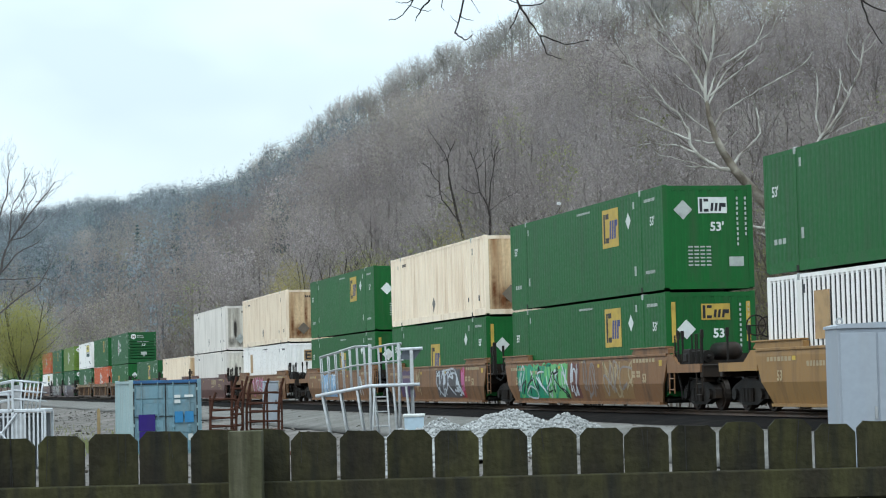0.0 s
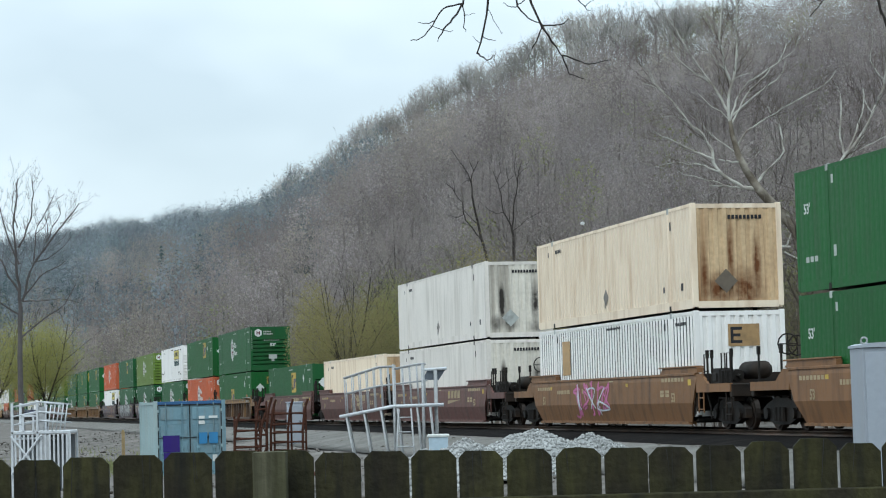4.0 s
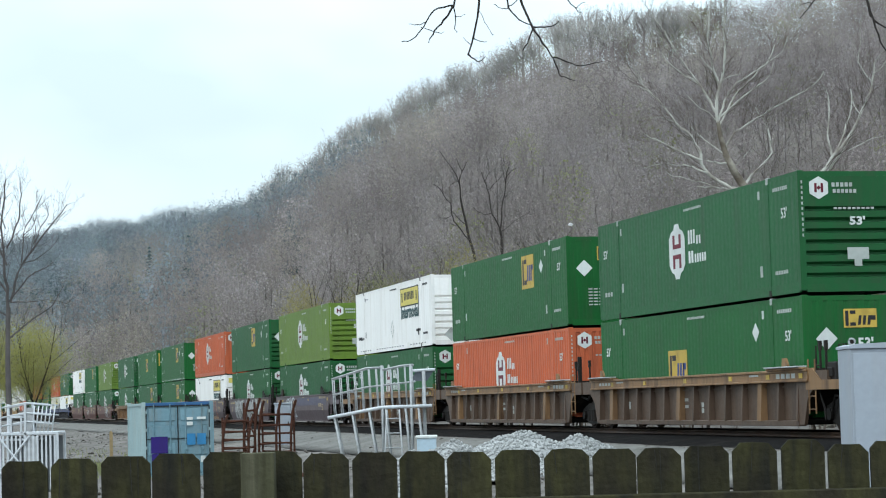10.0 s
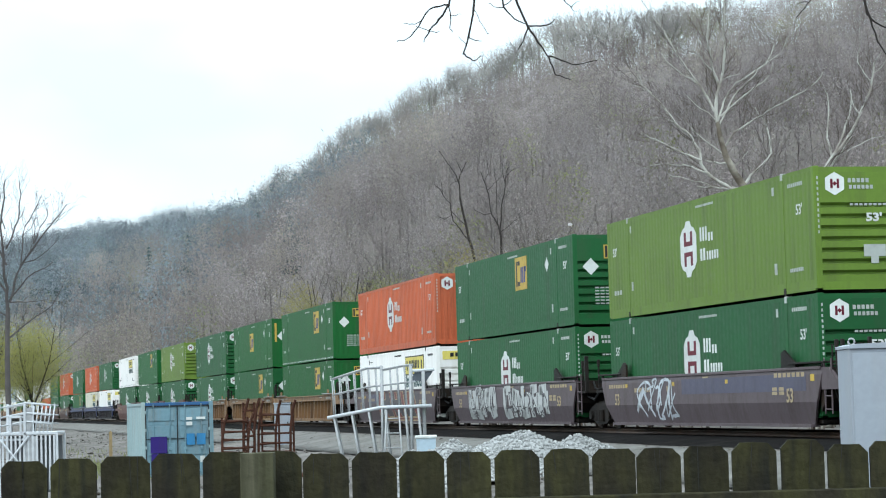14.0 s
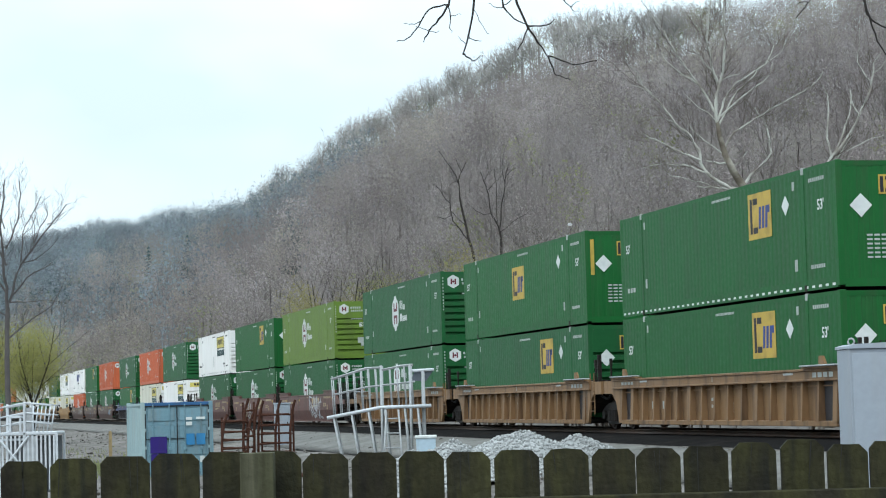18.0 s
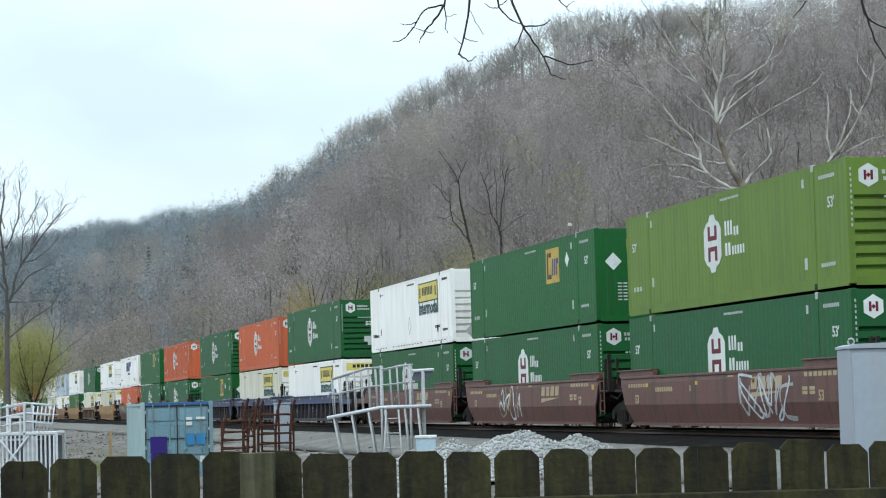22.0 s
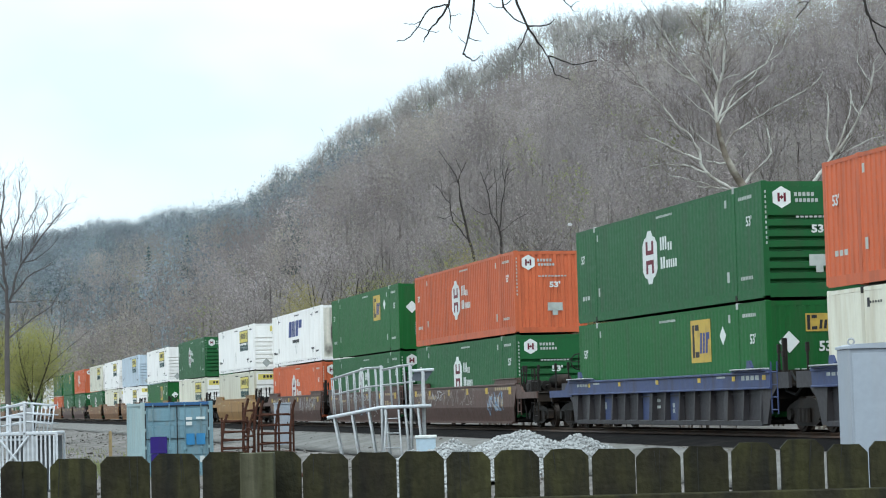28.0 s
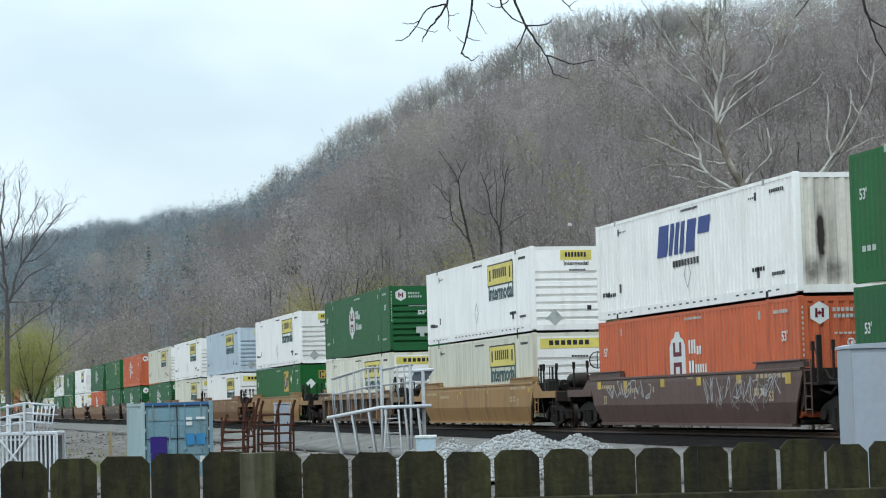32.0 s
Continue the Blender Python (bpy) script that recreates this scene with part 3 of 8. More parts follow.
def conifer(rng, height):
    """A conifer seen from far off: whorls of drooping boughs, ragged and thinning to the tip."""
    vs, fs = [], []
    for k in range(15):
        f = k / 15
        z0, r0 = height * (0.1 + 0.86 * f), height * 0.24 * (1 - f) ** 0.8 + 0.15
        n = 9 - k // 3
        for j in range(n):
            a = 6.283 * (j + rng.uniform(-0.3, 0.3)) / n + 0.7 * k
            q, w = r0 * rng.uniform(0.6, 1.2), r0 * rng.uniform(0.3, 0.5)
            ca, sa, o = math.cos(a), math.sin(a), len(vs)
            droop = -0.25 * q + rng.uniform(-0.2, 0.2)
            vs += [np.array([0, 0, z0 + 0.5]), np.array([q * 0.6 * ca - w * sa, q * 0.6 * sa + w * ca, z0 + droop * 0.4]), np.array([q * ca, q * sa, z0 + droop]), np.array([q * 0.6 * ca + w * sa, q * 0.6 * sa - w * ca, z0 + droop * 0.4])]
            fs += [(o, o + 1, o + 2), (o, o + 2, o + 3)]
    return np.array(vs), np.array(fs)


def rounded(shape, lift=0.3):
    """A tree's shape with normals that turn outwards from the middle of its crown."""
    v, f = shape[:2]
    top = v[:, 2].max()
    out = (v - np.array([0, 0, top * lift])) / np.array([np.abs(v[:, 0]).max(), np.abs(v[:, 1]).max(), top * 0.7])
    out /= np.linalg.norm(out, axis=1)[:, None] + 1e-9
    a, b, c = v[f[:, 0]], v[f[:, 1]], v[f[:, 2]]
    back = np.einsum("ij,ij->i", np.cross(b - a, c - a), out[f].mean(axis=1)) < 0
    f = f.copy()
    f[back] = f[back][:, ::-1]
    return v, f, out, np.zeros(len(v)) if len(shape) < 3 else shape[2]


def scatter(name, templates, places, mat, label, category):
    """Copies of tree shapes joined into one mesh; places: rows of x, y, z, scale, turn."""
    rng = np.random.default_rng(5)
    templates = [rounded(q) for q in templates]
    vs, fs, ns, ts, o = [], [], [], [], 0
    for x, y, z, sc, tu in places:
        v, f, m, dim = templates[int(rng.integers(len(templates)))]
        c, s = math.cos(tu), math.sin(tu)
        r = np.empty_like(m)
        r[:, 0], r[:, 1], r[:, 2] = m[:, 0] * c - m[:, 1] * s, m[:, 0] * s + m[:, 1] * c, m[:, 2]
        ns.append(r)
        ts.append(np.clip(rng.random() + dim, 0, 1))
        w = np.empty_like(v)
        w[:, 0], w[:, 1], w[:, 2] = (v[:, 0] * c - v[:, 1] * s) * sc + x, (v[:, 0] * s + v[:, 1] * c) * sc + y, v[:, 2] * sc + z
        vs.append(w)
        fs.append(f + o)
        o += len(v)
    me = raw_mesh(name, np.concatenate(vs), np.concatenate(fs), mat, False, np.concatenate(ns), np.concatenate(ts))
    return tagged(new(name, me), label, category, kind="stuff")


def kind_of(row):
    """Which of three sorts of tree grows at a place: they stand in loose stands."""
    v = noise.noise(Vector((row[0] * 0.02, row[1] * 0.02, 5.0))) + 0.9 * (row[4] / 6.283 - 0.5)
    return 1 if v < -0.22 else 2 if v > 0.22 else 0


def build_woods():
    rng = np.random.default_rng(11)
    near = [with_crown(far_tree(rng, 14, 4.4, 9, 6, 9, 0.15, 0.6, 0.6, 0.015), twig_crown(rng, 13, 4.0, 14, 95, 0.062, 0.1)) for _ in range(7)]
    fine = [with_crown(far_tree(rng, 16, 5.3, 7, 5, 5, 0.22, 0.8, 0.9, 0.026, True), twig_crown(rng, 15, 4.9, 14, 85, 0.1, 0.2)) for _ in range(9)]
    tall = [far_tree(rng, 18, 4.6, 9, 8, 10, 0.42, 0.7, 2.0, 0.03) for _ in range(8)]
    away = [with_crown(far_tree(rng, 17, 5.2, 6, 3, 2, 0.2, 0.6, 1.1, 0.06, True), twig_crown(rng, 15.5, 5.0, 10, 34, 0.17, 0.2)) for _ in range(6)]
    buds = [bud_cloud(rng, 14, 3.3, 480, 0.16) for _ in range(4)]
    pine = [conifer(rng, 15) for _ in range(3)]
    bare, close, pale, far, green, dark = [], [], [], [], [], []
    taken, tries = {}, 0
    while len(bare) + len(close) + len(pale) + len(far) < 3700 and tries < 40000:
        b, f = rng.uniform(-13.2, 13.2), rng.uniform(0.0, 1.08)
        foot, crest = (float(np.interp(b, _rb, [r[i] for r in RIDGE])) for i in (1, 2))
        if rng.random() > (foot + (crest - foot) * f) / 900 + 0.12:
            continue
        if f > 1.02 or 0.89 < f < (0.985 if b < 3 else 0.97) and rng.random() < (0.93 if b < 3 else 0.6) and -4 < b < 5.2:
            continue
        p = hill(b, f)
        tries += 1
        cell, gap = (int(p.x // 9), int(p.y // 9)), (6.2 if math.hypot(p.x, p.y) < 330 else 8.0) if f < 0.87 else 4.8   # trees keep their distance
        if any((p.x - x) ** 2 + (p.y - y) ** 2 < gap * gap for i in (-1, 0, 1) for j in (-1, 0, 1) for x, y in taken.get((cell[0] + i, cell[1] + j), ())):
            continue
        taken.setdefault(cell, []).append((p.x, p.y))
        row = (p.x, p.y, p.z, rng.uniform(0.8, 1.35 if f < 0.87 else 1.12), rng.uniform(0, 6.283))
        tone = noise.noise(Vector((p.x * 0.011, p.y * 0.011, 1.0)))
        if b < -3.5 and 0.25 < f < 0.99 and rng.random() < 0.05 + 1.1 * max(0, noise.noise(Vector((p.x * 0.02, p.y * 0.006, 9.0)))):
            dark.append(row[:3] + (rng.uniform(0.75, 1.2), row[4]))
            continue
        # Trees farther off on the left get the colour with haze in it.
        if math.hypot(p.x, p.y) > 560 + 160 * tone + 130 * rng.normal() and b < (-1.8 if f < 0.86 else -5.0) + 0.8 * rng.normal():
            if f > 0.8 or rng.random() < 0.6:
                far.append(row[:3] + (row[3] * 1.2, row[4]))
        elif f > 0.89 and b < 5.5 + rng.normal():
            pale.append(row)
        elif math.hypot(p.x, p.y) < 330:
            close.append(row)
        else:
            bare.append(row)
        share = 0.1 + (0.7 if f > 0.86 and b > -1 else 0.3 if f > 0.8 and b > -3 else 0) + (0.5 if b < -5 and f > 0.8 else 0) + (0.9 if f < 0.1 and b < 1 else 0.25 if f < 0.12 else 0) + (0.14 if tone < -0.3 else 0)
        if rng.random() < share * 0.5:
            green.append((p.x + 2, p.y, p.z, rng.uniform(0.5, 1.0), row[4]))
    for mat, pick, words in ((WOODS, 0, "mauve-brown"), (WOODS_DARK, 1, "dark grey"), (WOODS_TAN, 2, "tan-grey")):
        scatter("bare_woods", fine, [r for r in bare if kind_of(r) == pick], mat, "bare " + words + " spring woods covering the hillside", "trees")
        scatter("bare_woods", near, [r for r in close if kind_of(r) == pick], mat if pick == 1 else WOODS_DARK if pick == 2 else WOODS, "bare " + words + " trees at the foot of the hill", "trees")
    scatter("crest_woods", tall, pale, WOODS_PALE, "tall pale bare trees along the ridge", "trees")
    scatter("distant_woods", away, far, WOODS_FAR, "distant hillside woods, haze put into their grey-green colour", "trees")
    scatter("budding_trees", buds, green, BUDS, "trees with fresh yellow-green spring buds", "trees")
    scatter("conifers", pine, dark, NEEDLES, "dark green conifers, tinted with haze blue, among bare woods", "trees")


# ---------------------------------------------------------------- the train: containers
L2, W2, TALL = 8.075, 1.295, 2.896
POST = 6.095


def corrugated(length, z0, z1, pitch, depth):
    """An upright sheet along x with pressed ribs; its outer face lies at y = 0, towards -y."""
    n = max(2, int(round(length / pitch)))
    p = length / n
    xs = []
    for i in range(n):
        a = -length / 2 + i * p
        xs += [(a, 0.0), (a + p * 0.42, 0.0), (a + p * 0.54, depth), (a + p * 0.88, depth)]
    xs += [(length / 2, 0.0), (length / 2, depth + 0.02), (-length / 2, depth + 0.02)]
    return Shape().prism(xs, "z", z0, z1)


def side_mesh(style, mat):
    def build():
        pitch, depth = {"fine": (0.27, 0.0032), "ribbed": (0.27, 0.026), "deep": (0.27, 0.055), "smooth": (0.36, 0.010), "flat": (1.24, 0.003)}[style]
        return corrugated(2 * L2 - 0.2, 0.27, 2.79, pitch, depth).mesh("side_panel", mat)
    return cached(("side", style, mat.name), build)


def groove_mesh():
    def build():
        sh, n = Shape(), int(round((2 * L2 - 0.2) / 0.27))
        p = (2 * L2 - 0.2) / n
        for i in range(n):
            a = -L2 + 0.1 + i * p
            sh.box(a + p * 0.5, a + p * 0.92, 0.0, 0.01, 0.3, 2.74)
        return sh.mesh("groove", SHADOW_RUBBER)
    return cached("groove", build)


def front_mesh(style, mat):
    """The front wall, in the plane x = 0, facing +x."""
    def build():
        sh = Shape()
        if style == "slats":
            edge = [(-0.15, 0.2), (0.0, 0.2)]
            z = 0.36
            for k in range(7):
                edge += [(0.0, z), (-0.095, z + 0.025), (-0.095, z + 0.06), (0.0, z + 0.115)]
                z += 0.26
            edge += [(0.0, 2.75), (-0.15, 2.75)]
            sh.prism(edge, "y", -1.18, 1.18)
            return sh.mesh("front_wall", mat)
        c = corrugated(2.36, 0.2, 2.75, 0.26, 0.012 if mat is GREEN else 0.035)
        c.v = [(-y, x, z) for x, y, z in c.v]
        return c.mesh("front_wall", mat)
    return cached(("front", style, mat.name), build)


def box_part(key, mat, *dims, bevel=0.0):
    return cached((key, mat.name) + dims, lambda: Shape().box(*dims, bevel).mesh(key, mat))


def flat_mark(key, mat, outlines, lift=0.0):
    """Flat marks 4 mm thick, drawn in an upright plane: outlines of (along, up)."""
    def build():
        sh = Shape()
        for o in outlines:
            sh.prism(o, "z", 0.0, 0.004)
        return sh.mesh(key, mat)
    return cached((key, mat.name), build)


def rect(x0, x1, z0, z1):
    return [(x0, z0), (x1, z0), (x1, z1), (x0, z1)]


def bars(x, z, w, h, n, rows=1, gap=0.3, fill=0.8):
    """Plain bars for writing that cannot be read, n to a row."""
    out, step, rise = [], w / n, h / rows
    for r in range(rows):
        for i in range(n):
            out.append(rect(x - w / 2 + i * step, x - w / 2 + (i + 1 - gap) * step, z + h / 2 - (r + fill) * rise, z + h / 2 - r * rise))
    return out


def diamond(x, z, r):
    return [(x, z - r), (x + r, z), (x, z + r), (x - r, z)]


ON_SIDE = Matrix(((1, 0, 0, 0), (0, 0, -1, -W2 - 0.004), (0, 1, 0, 0), (0, 0, 0, 1)))      # marks on the near side
ON_FRONT = Matrix(((0, 0, 1, L2 + 0.006), (1, 0, 0, 0), (0, 1, 0, 0), (0, 0, 0, 1)))         # marks on the front wall


def small(parent, me, at):
    ob = part("small_markings", me, parent, at=at)
    ob["kind"] = "stuff"


def bar_logo(parent, me, at, label=""):
    ob = part("logo", me, parent, label, at)
    ob["kind"] = "stuff"


def text_part(parent, text, size, mat, plane, x, z, bold=0.01, squeeze=1.0):
    part("writing", letters(text, size, mat, bold, squeeze), parent, at=plane @ Matrix.Translation((x, z, 0.004)))


def side_marks(c, kind, dark=False, low=False):
    ink = INK if dark else MARK_DIM
    small(c, flat_mark("small_markings_" + kind, ink,
         bars(0.6, 2.66, 1.4, 0.08, 14) + bars(6.95, 2.55, 0.95, 0.11, 8) + bars(-7.1, 0.75, 0.8, 0.16, 3) + bars(-5.7, 0.85, 0.22, 0.32, 1)
         + bars(5.6, 0.62, 0.25, 0.34, 1) + bars(6.9, 0.55, 0.85, 0.11, 8) + bars(5.55, 2.5, 0.2, 0.25, 1) + bars(-5.75, 2.5, 0.18, 0.25, 1)), ON_SIDE)
    for x in (() if kind == "dark" else (7.15, -7.35)):
        text_part(c, "53'", 0.34, MARK, ON_SIDE, x, 1.95, 0.006)


# yellow panels that stand elsewhere on the side than usual: rear end and level of the box, shift along, shift up
PANEL_SHIFT = {(-141.5, 0): (-2.9, -0.55), (-161.3, 0): (-3.3, -0.55), (-30.6, 0): (-4.3, -0.75), (-54.4, 0): (-1.7, -0.1), (114.8, 1): (-3.4, -0.32), (52.2, 1): (-1.6, 0.0)}


def gold_logo(c, shift):
    x, z = 3.3, 2.05
    base = ON_SIDE @ Matrix.Translation((shift[0], shift[1], 0))
    part("logo_panel", flat_mark("gold_panel", YELLOW, [rect(x - 0.78, x + 0.78, z - 0.58, z + 0.55)]), c, "yellow logo panel", base)
    at = base @ Matrix.Translation((0, 0, 0.004))
    part("logo", flat_mark("gold_logo_dark", INK, [rect(x - 0.64, x - 0.5, z - 0.44, z + 0.42), rect(x - 0.44, x - 0.14, z + 0.27, z + 0.42), rect(x - 0.44, x - 0.14, z - 0.44, z - 0.29)]), c, at=at)
    part("logo", flat_mark("gold_logo_blue", BLUE_INK, [[(x + d, z - 0.34), (x + d + 0.14, z - 0.34), (x + d + 0.2, z + 0.2), (x + d + 0.06, z + 0.2)] for d in (-0.08, 0.14, 0.36)] + [rect(x + 0.44, x + 0.68, z + 0.02, z + 0.2)]), c, at=at)
    part("placard", flat_mark("side_placard", MARK, [diamond(5.0, 2.12, 0.24)]), c, "white diamond placard", ON_SIDE)


def gold_front(c, hazard, plain=False):
    sheet = MARK if plain else YELLOW
    part("logo_panel", flat_mark("gold_front_panel", sheet, [rect(-0.28, 0.55, 2.1, 2.54)]), c, "white logo panel" if plain else "yellow logo panel", ON_FRONT)
    at = ON_FRONT @ Matrix.Translation((0, 0, 0.004))
    bar_logo(c, flat_mark("gold_front_logo", INK, [rect(-0.24, -0.16, 2.14, 2.5), rect(-0.12, 0.02, 2.42, 2.5), rect(-0.12, 0.02, 2.14, 2.22)]
         + [[(d, 2.16), (d + 0.07, 2.16), (d + 0.1, 2.38), (d + 0.03, 2.38)] for d in (0.07, 0.19, 0.31)] + [rect(0.4, 0.52, 2.27, 2.38)]), at)
    part("placard", flat_mark("front_placard", CASTING if plain else MARK, [diamond(-0.72, 2.2 if plain else 1.85, 0.27)]), c, "grey diamond placard" if plain else "white diamond placard", ON_FRONT)
    text_part(c, "53'", 0.34, MARK, ON_FRONT, 0.25, 1.72, 0.01)
    small(c, flat_mark("gold_front_marks", MARK_DIM, bars(-0.25, 0.9, 0.7, 0.6, 4, 6, 0.25, 0.42) + [rect(0.58, 1.0, 0.64, 0.90)]
         + [r for k in range(10) for r in bars(0.86, 2.5 - k * 0.14, 0.07, 0.1, 1)] + [r for k in range(8) for r in bars(1.1, 2.5 - k * 0.14, 0.07, 0.1, 1)]), ON_FRONT)
    if hazard:
        for x in (-1.08, 1.08):
            part("hazard_strip", flat_mark("hazard_strip", YELLOW, [rect(-0.06, 0.06, 1.5, 2.6)]), c, "yellow hazard strip", ON_FRONT @ Matrix.Translation((x, 0, 0)))


def lozenge(x, z, w, h):
    return [(x - w * 0.12, z - h * 0.5), (x + w * 0.12, z - h * 0.5), (x + w * 0.2, z - h * 0.4), (x + w * 0.36, z - h * 0.36), (x + w * 0.5, z - h * 0.24),
            (x + w * 0.5, z + h * 0.24), (x + w * 0.36, z + h * 0.36), (x + w * 0.2, z + h * 0.4), (x + w * 0.12, z + h * 0.5), (x - w * 0.12, z + h * 0.5),
            (x - w * 0.2, z + h * 0.4), (x - w * 0.36, z + h * 0.36), (x - w * 0.5, z + h * 0.24), (x - w * 0.5, z - h * 0.24), (x - w * 0.36, z - h * 0.36), (x - w * 0.2, z - h * 0.4)]


def white_logo(c, ink):
    x, z = -0.75, 1.6
    part("logo", flat_mark("white_lozenge", MARK, [lozenge(x, z, 1.3, 1.5)]), c, "white lozenge logo", ON_SIDE)
    at = ON_SIDE @ Matrix.Translation((0, 0, 0.004))
    cup = [(-0.34, 0.46), (-0.34, 0.08), (0.34, 0.08), (0.34, 0.46), (0.17, 0.46), (0.17, 0.2), (-0.17, 0.2), (-0.17, 0.46)]
    part("logo", flat_mark("lozenge_bars_" + ink.name, ink, [[(x + p, z + q) for p, q in cup], [(x - p, z - q) for p, q in cup]]), c, at=at)
    bar_logo(c, flat_mark("white_logo_strokes", MARK, bars(0.5, 1.87, 0.62, 0.46, 3, 1, 0.4) + bars(1.05, 1.78, 0.42, 0.28, 2, 1, 0.4)
         + bars(0.42, 1.34, 0.46, 0.4, 2, 1, 0.35) + bars(1.16, 1.3, 0.95, 0.28, 5, 1, 0.4)), ON_SIDE)


def white_front(c, numbered):
    hexagon = [(-0.78 + 0.27 * math.cos(radians(60 * k + 30)), 2.47 + 0.27 * math.sin(radians(60 * k + 30))) for k in range(6)]
    part("logo", flat_mark("white_hexagon", MARK, [hexagon]), c, "white hexagon logo", ON_FRONT)
    at = ON_FRONT @ Matrix.Translation((0, 0, 0.004))
    part("logo", flat_mark("hexagon_bars", MAROON_INK, [rect(-0.89, -0.83, 2.36, 2.58), rect(-0.73, -0.67, 2.36, 2.58), diamond(-0.78, 2.47, 0.055)]), c, at=at)
    small(c, flat_mark("white_front_marks", MARK_DIM, bars(-0.18, 2.53, 0.55, 0.12, 5) + bars(-0.12, 2.38, 0.62, 0.11, 6) + bars(0.1, 1.98, 1.05, 0.06, 9)
         + [rect(-0.12, 0.42, 0.78, 1.06), rect(0.05, 0.24, 0.62, 0.78)] + [r for k in range(11) for r in bars(-1.2, 2.6 - k * 0.125, 0.055, 0.085, 1)]
         + [r for k in range(9) for r in bars(1.2, 2.6 - k * 0.125, 0.055, 0.085, 1)]), at)
    text_part(c, "53'", 0.26, MARK, ON_FRONT, 0.16, 1.68, 0.01, 1.3)


def yellow_marks(c):
    x, z = 3.9, 2.2
    part("logo_panel", flat_mark("framed_panel_border", INK, [rect(x - 1.8, x + 1.8, z - 0.4, z + 0.4)]), c, "yellow logo panel with black border", ON_SIDE)
    at = ON_SIDE @ Matrix.Translation((0, 0, 0.004))
    part("logo_panel", flat_mark("framed_panel", PALE_YELLOW, [rect(x - 1.74, x + 1.74, z - 0.35, z + 0.35)]), c, at=at)
    at = ON_SIDE @ Matrix.Translation((0, 0, 0.008))
    bar_logo(c, flat_mark("framed_panel_bars", INK, [rect(x - 1.5, x - 1.32, z - 0.2, z + 0.2), rect(x + 1.32, x + 1.5, z - 0.2, z + 0.2)] + bars(x, z, 2.0, 0.42, 7, 1, 0.35)), at)
    text_part(c, "Intermodal", 0.78, TEAL_INK, ON_SIDE, x + 0.05, 1.55, 0.02, 1.02)


def yellow_front(c, low):
    z = 2.56 if not low else 2.5
    w = 0.55 if not low else 1.05
    x = 0.3 if not low else 0.0
    part("logo_panel", flat_mark("front_panel_%d" % low, PALE_YELLOW, [rect(x - w, x + w, z - 0.17, z + 0.17)]), c, "yellow logo panel", ON_FRONT)
    at = ON_FRONT @ Matrix.Translation((0, 0, 0.004))
    bar_logo(c, flat_mark("front_panel_bars_%d" % low, INK, bars(x, z, w * 1.4, 0.2, 7)), at)
    if not low:
        text_part(c, "Intermodal", 0.2, INK, ON_FRONT, 0.3, 2.28, 0.004)
        part("placard", flat_mark("grey_placard", CASTING, [diamond(-0.5, 0.45, 0.28)]), c, "weathered grey diamond placard", ON_FRONT)
    small(c, flat_mark("front_dark_marks", INK, bars(0.35, 2.05, 0.6, 0.08, 6) + bars(0.75, 0.75, 0.2, 0.2, 1)), at)


def slanted_logo(c):
    x, z = 0.0, 1.95
    out = []
    for x0, w, h0, h1 in ((-2.1, 0.85, -0.42, 0.44), (-1.1, 0.3, -0.42, 0.44), (-0.65, 0.3, -0.42, 0.44), (-0.2, 0.3, -0.42, 0.44), (0.3, 0.7, -0.42, 0.44), (1.2, 0.9, 0.0, 0.44)):
        a, b = x + x0, x + x0 + w
        out.append([(a + 0.3 * h0, z + h0), (b + 0.3 * h0, z + h0), (b + 0.3 * h1, z + h1), (a + 0.3 * h1, z + h1)])
    bar_logo(c, flat_mark("slanted_logo", BLUE_INK, out), ON_SIDE, "dark blue slanted logo")
    small(c, flat_mark("slanted_logo_small", INK, bars(0.2, 1.25, 2.2, 0.22, 9)), ON_SIDE)
    bar_logo(c, flat_mark("slanted_front_logo", BLUE_INK, bars(0.55, 2.42, 0.8, 0.24, 5)), ON_FRONT)
    text_part(c, "53'", 0.4, CASTING, ON_FRONT, 0.9, 1.2, 0.01)


# kind: side style, paint, front style, front paint, label, category words
KINDS = {
    "gold": ("fine", GREEN, "ribs", GREEN, "green ribbed steel container with yellow logo panel"),
    "gold_slat": ("fine", GREEN_B, "slats", GREEN_B, "green steel container with yellow panel, slatted front"),
    "lozenge": ("fine", GREEN_B, "slats", GREEN_B, "green steel container with white lozenge logo"),
    "lime": ("fine", LIME, "slats", LIME, "lime green steel container with white lozenge logo"),
    "orange": ("ribbed", ORANGE, "ribs", ORANGE, "orange ribbed steel container with white lozenge logo"),
    "white": ("smooth", WHITE, "slats", WHITE, "white smooth-sided container with yellow logo panel"),
    "offwhite": ("smooth", OFFWHITE, "slats", WHITE, "off-white container with yellow logo panel"),
    "pale": ("smooth", PALE, "slats", PALE, "pale blue-grey container with yellow logo panel"),
    "slanted": ("ribbed", WHITE, "ribs", SOOTY, "white ribbed container with dark blue logo"),
    "cream": ("ribbed", CREAM, "ribs", RUSTY, "cream ribbed container with rust-streaked front"),
    "parcel": ("flat", PLAIN_WHITE, "ribs", SOOTY, "plain white container with sooty front"),
    "striped": ("deep", WHITE, "ribs", WHITE, "white deeply ribbed container with tan logo panel"),
}
CONTAINERS = []


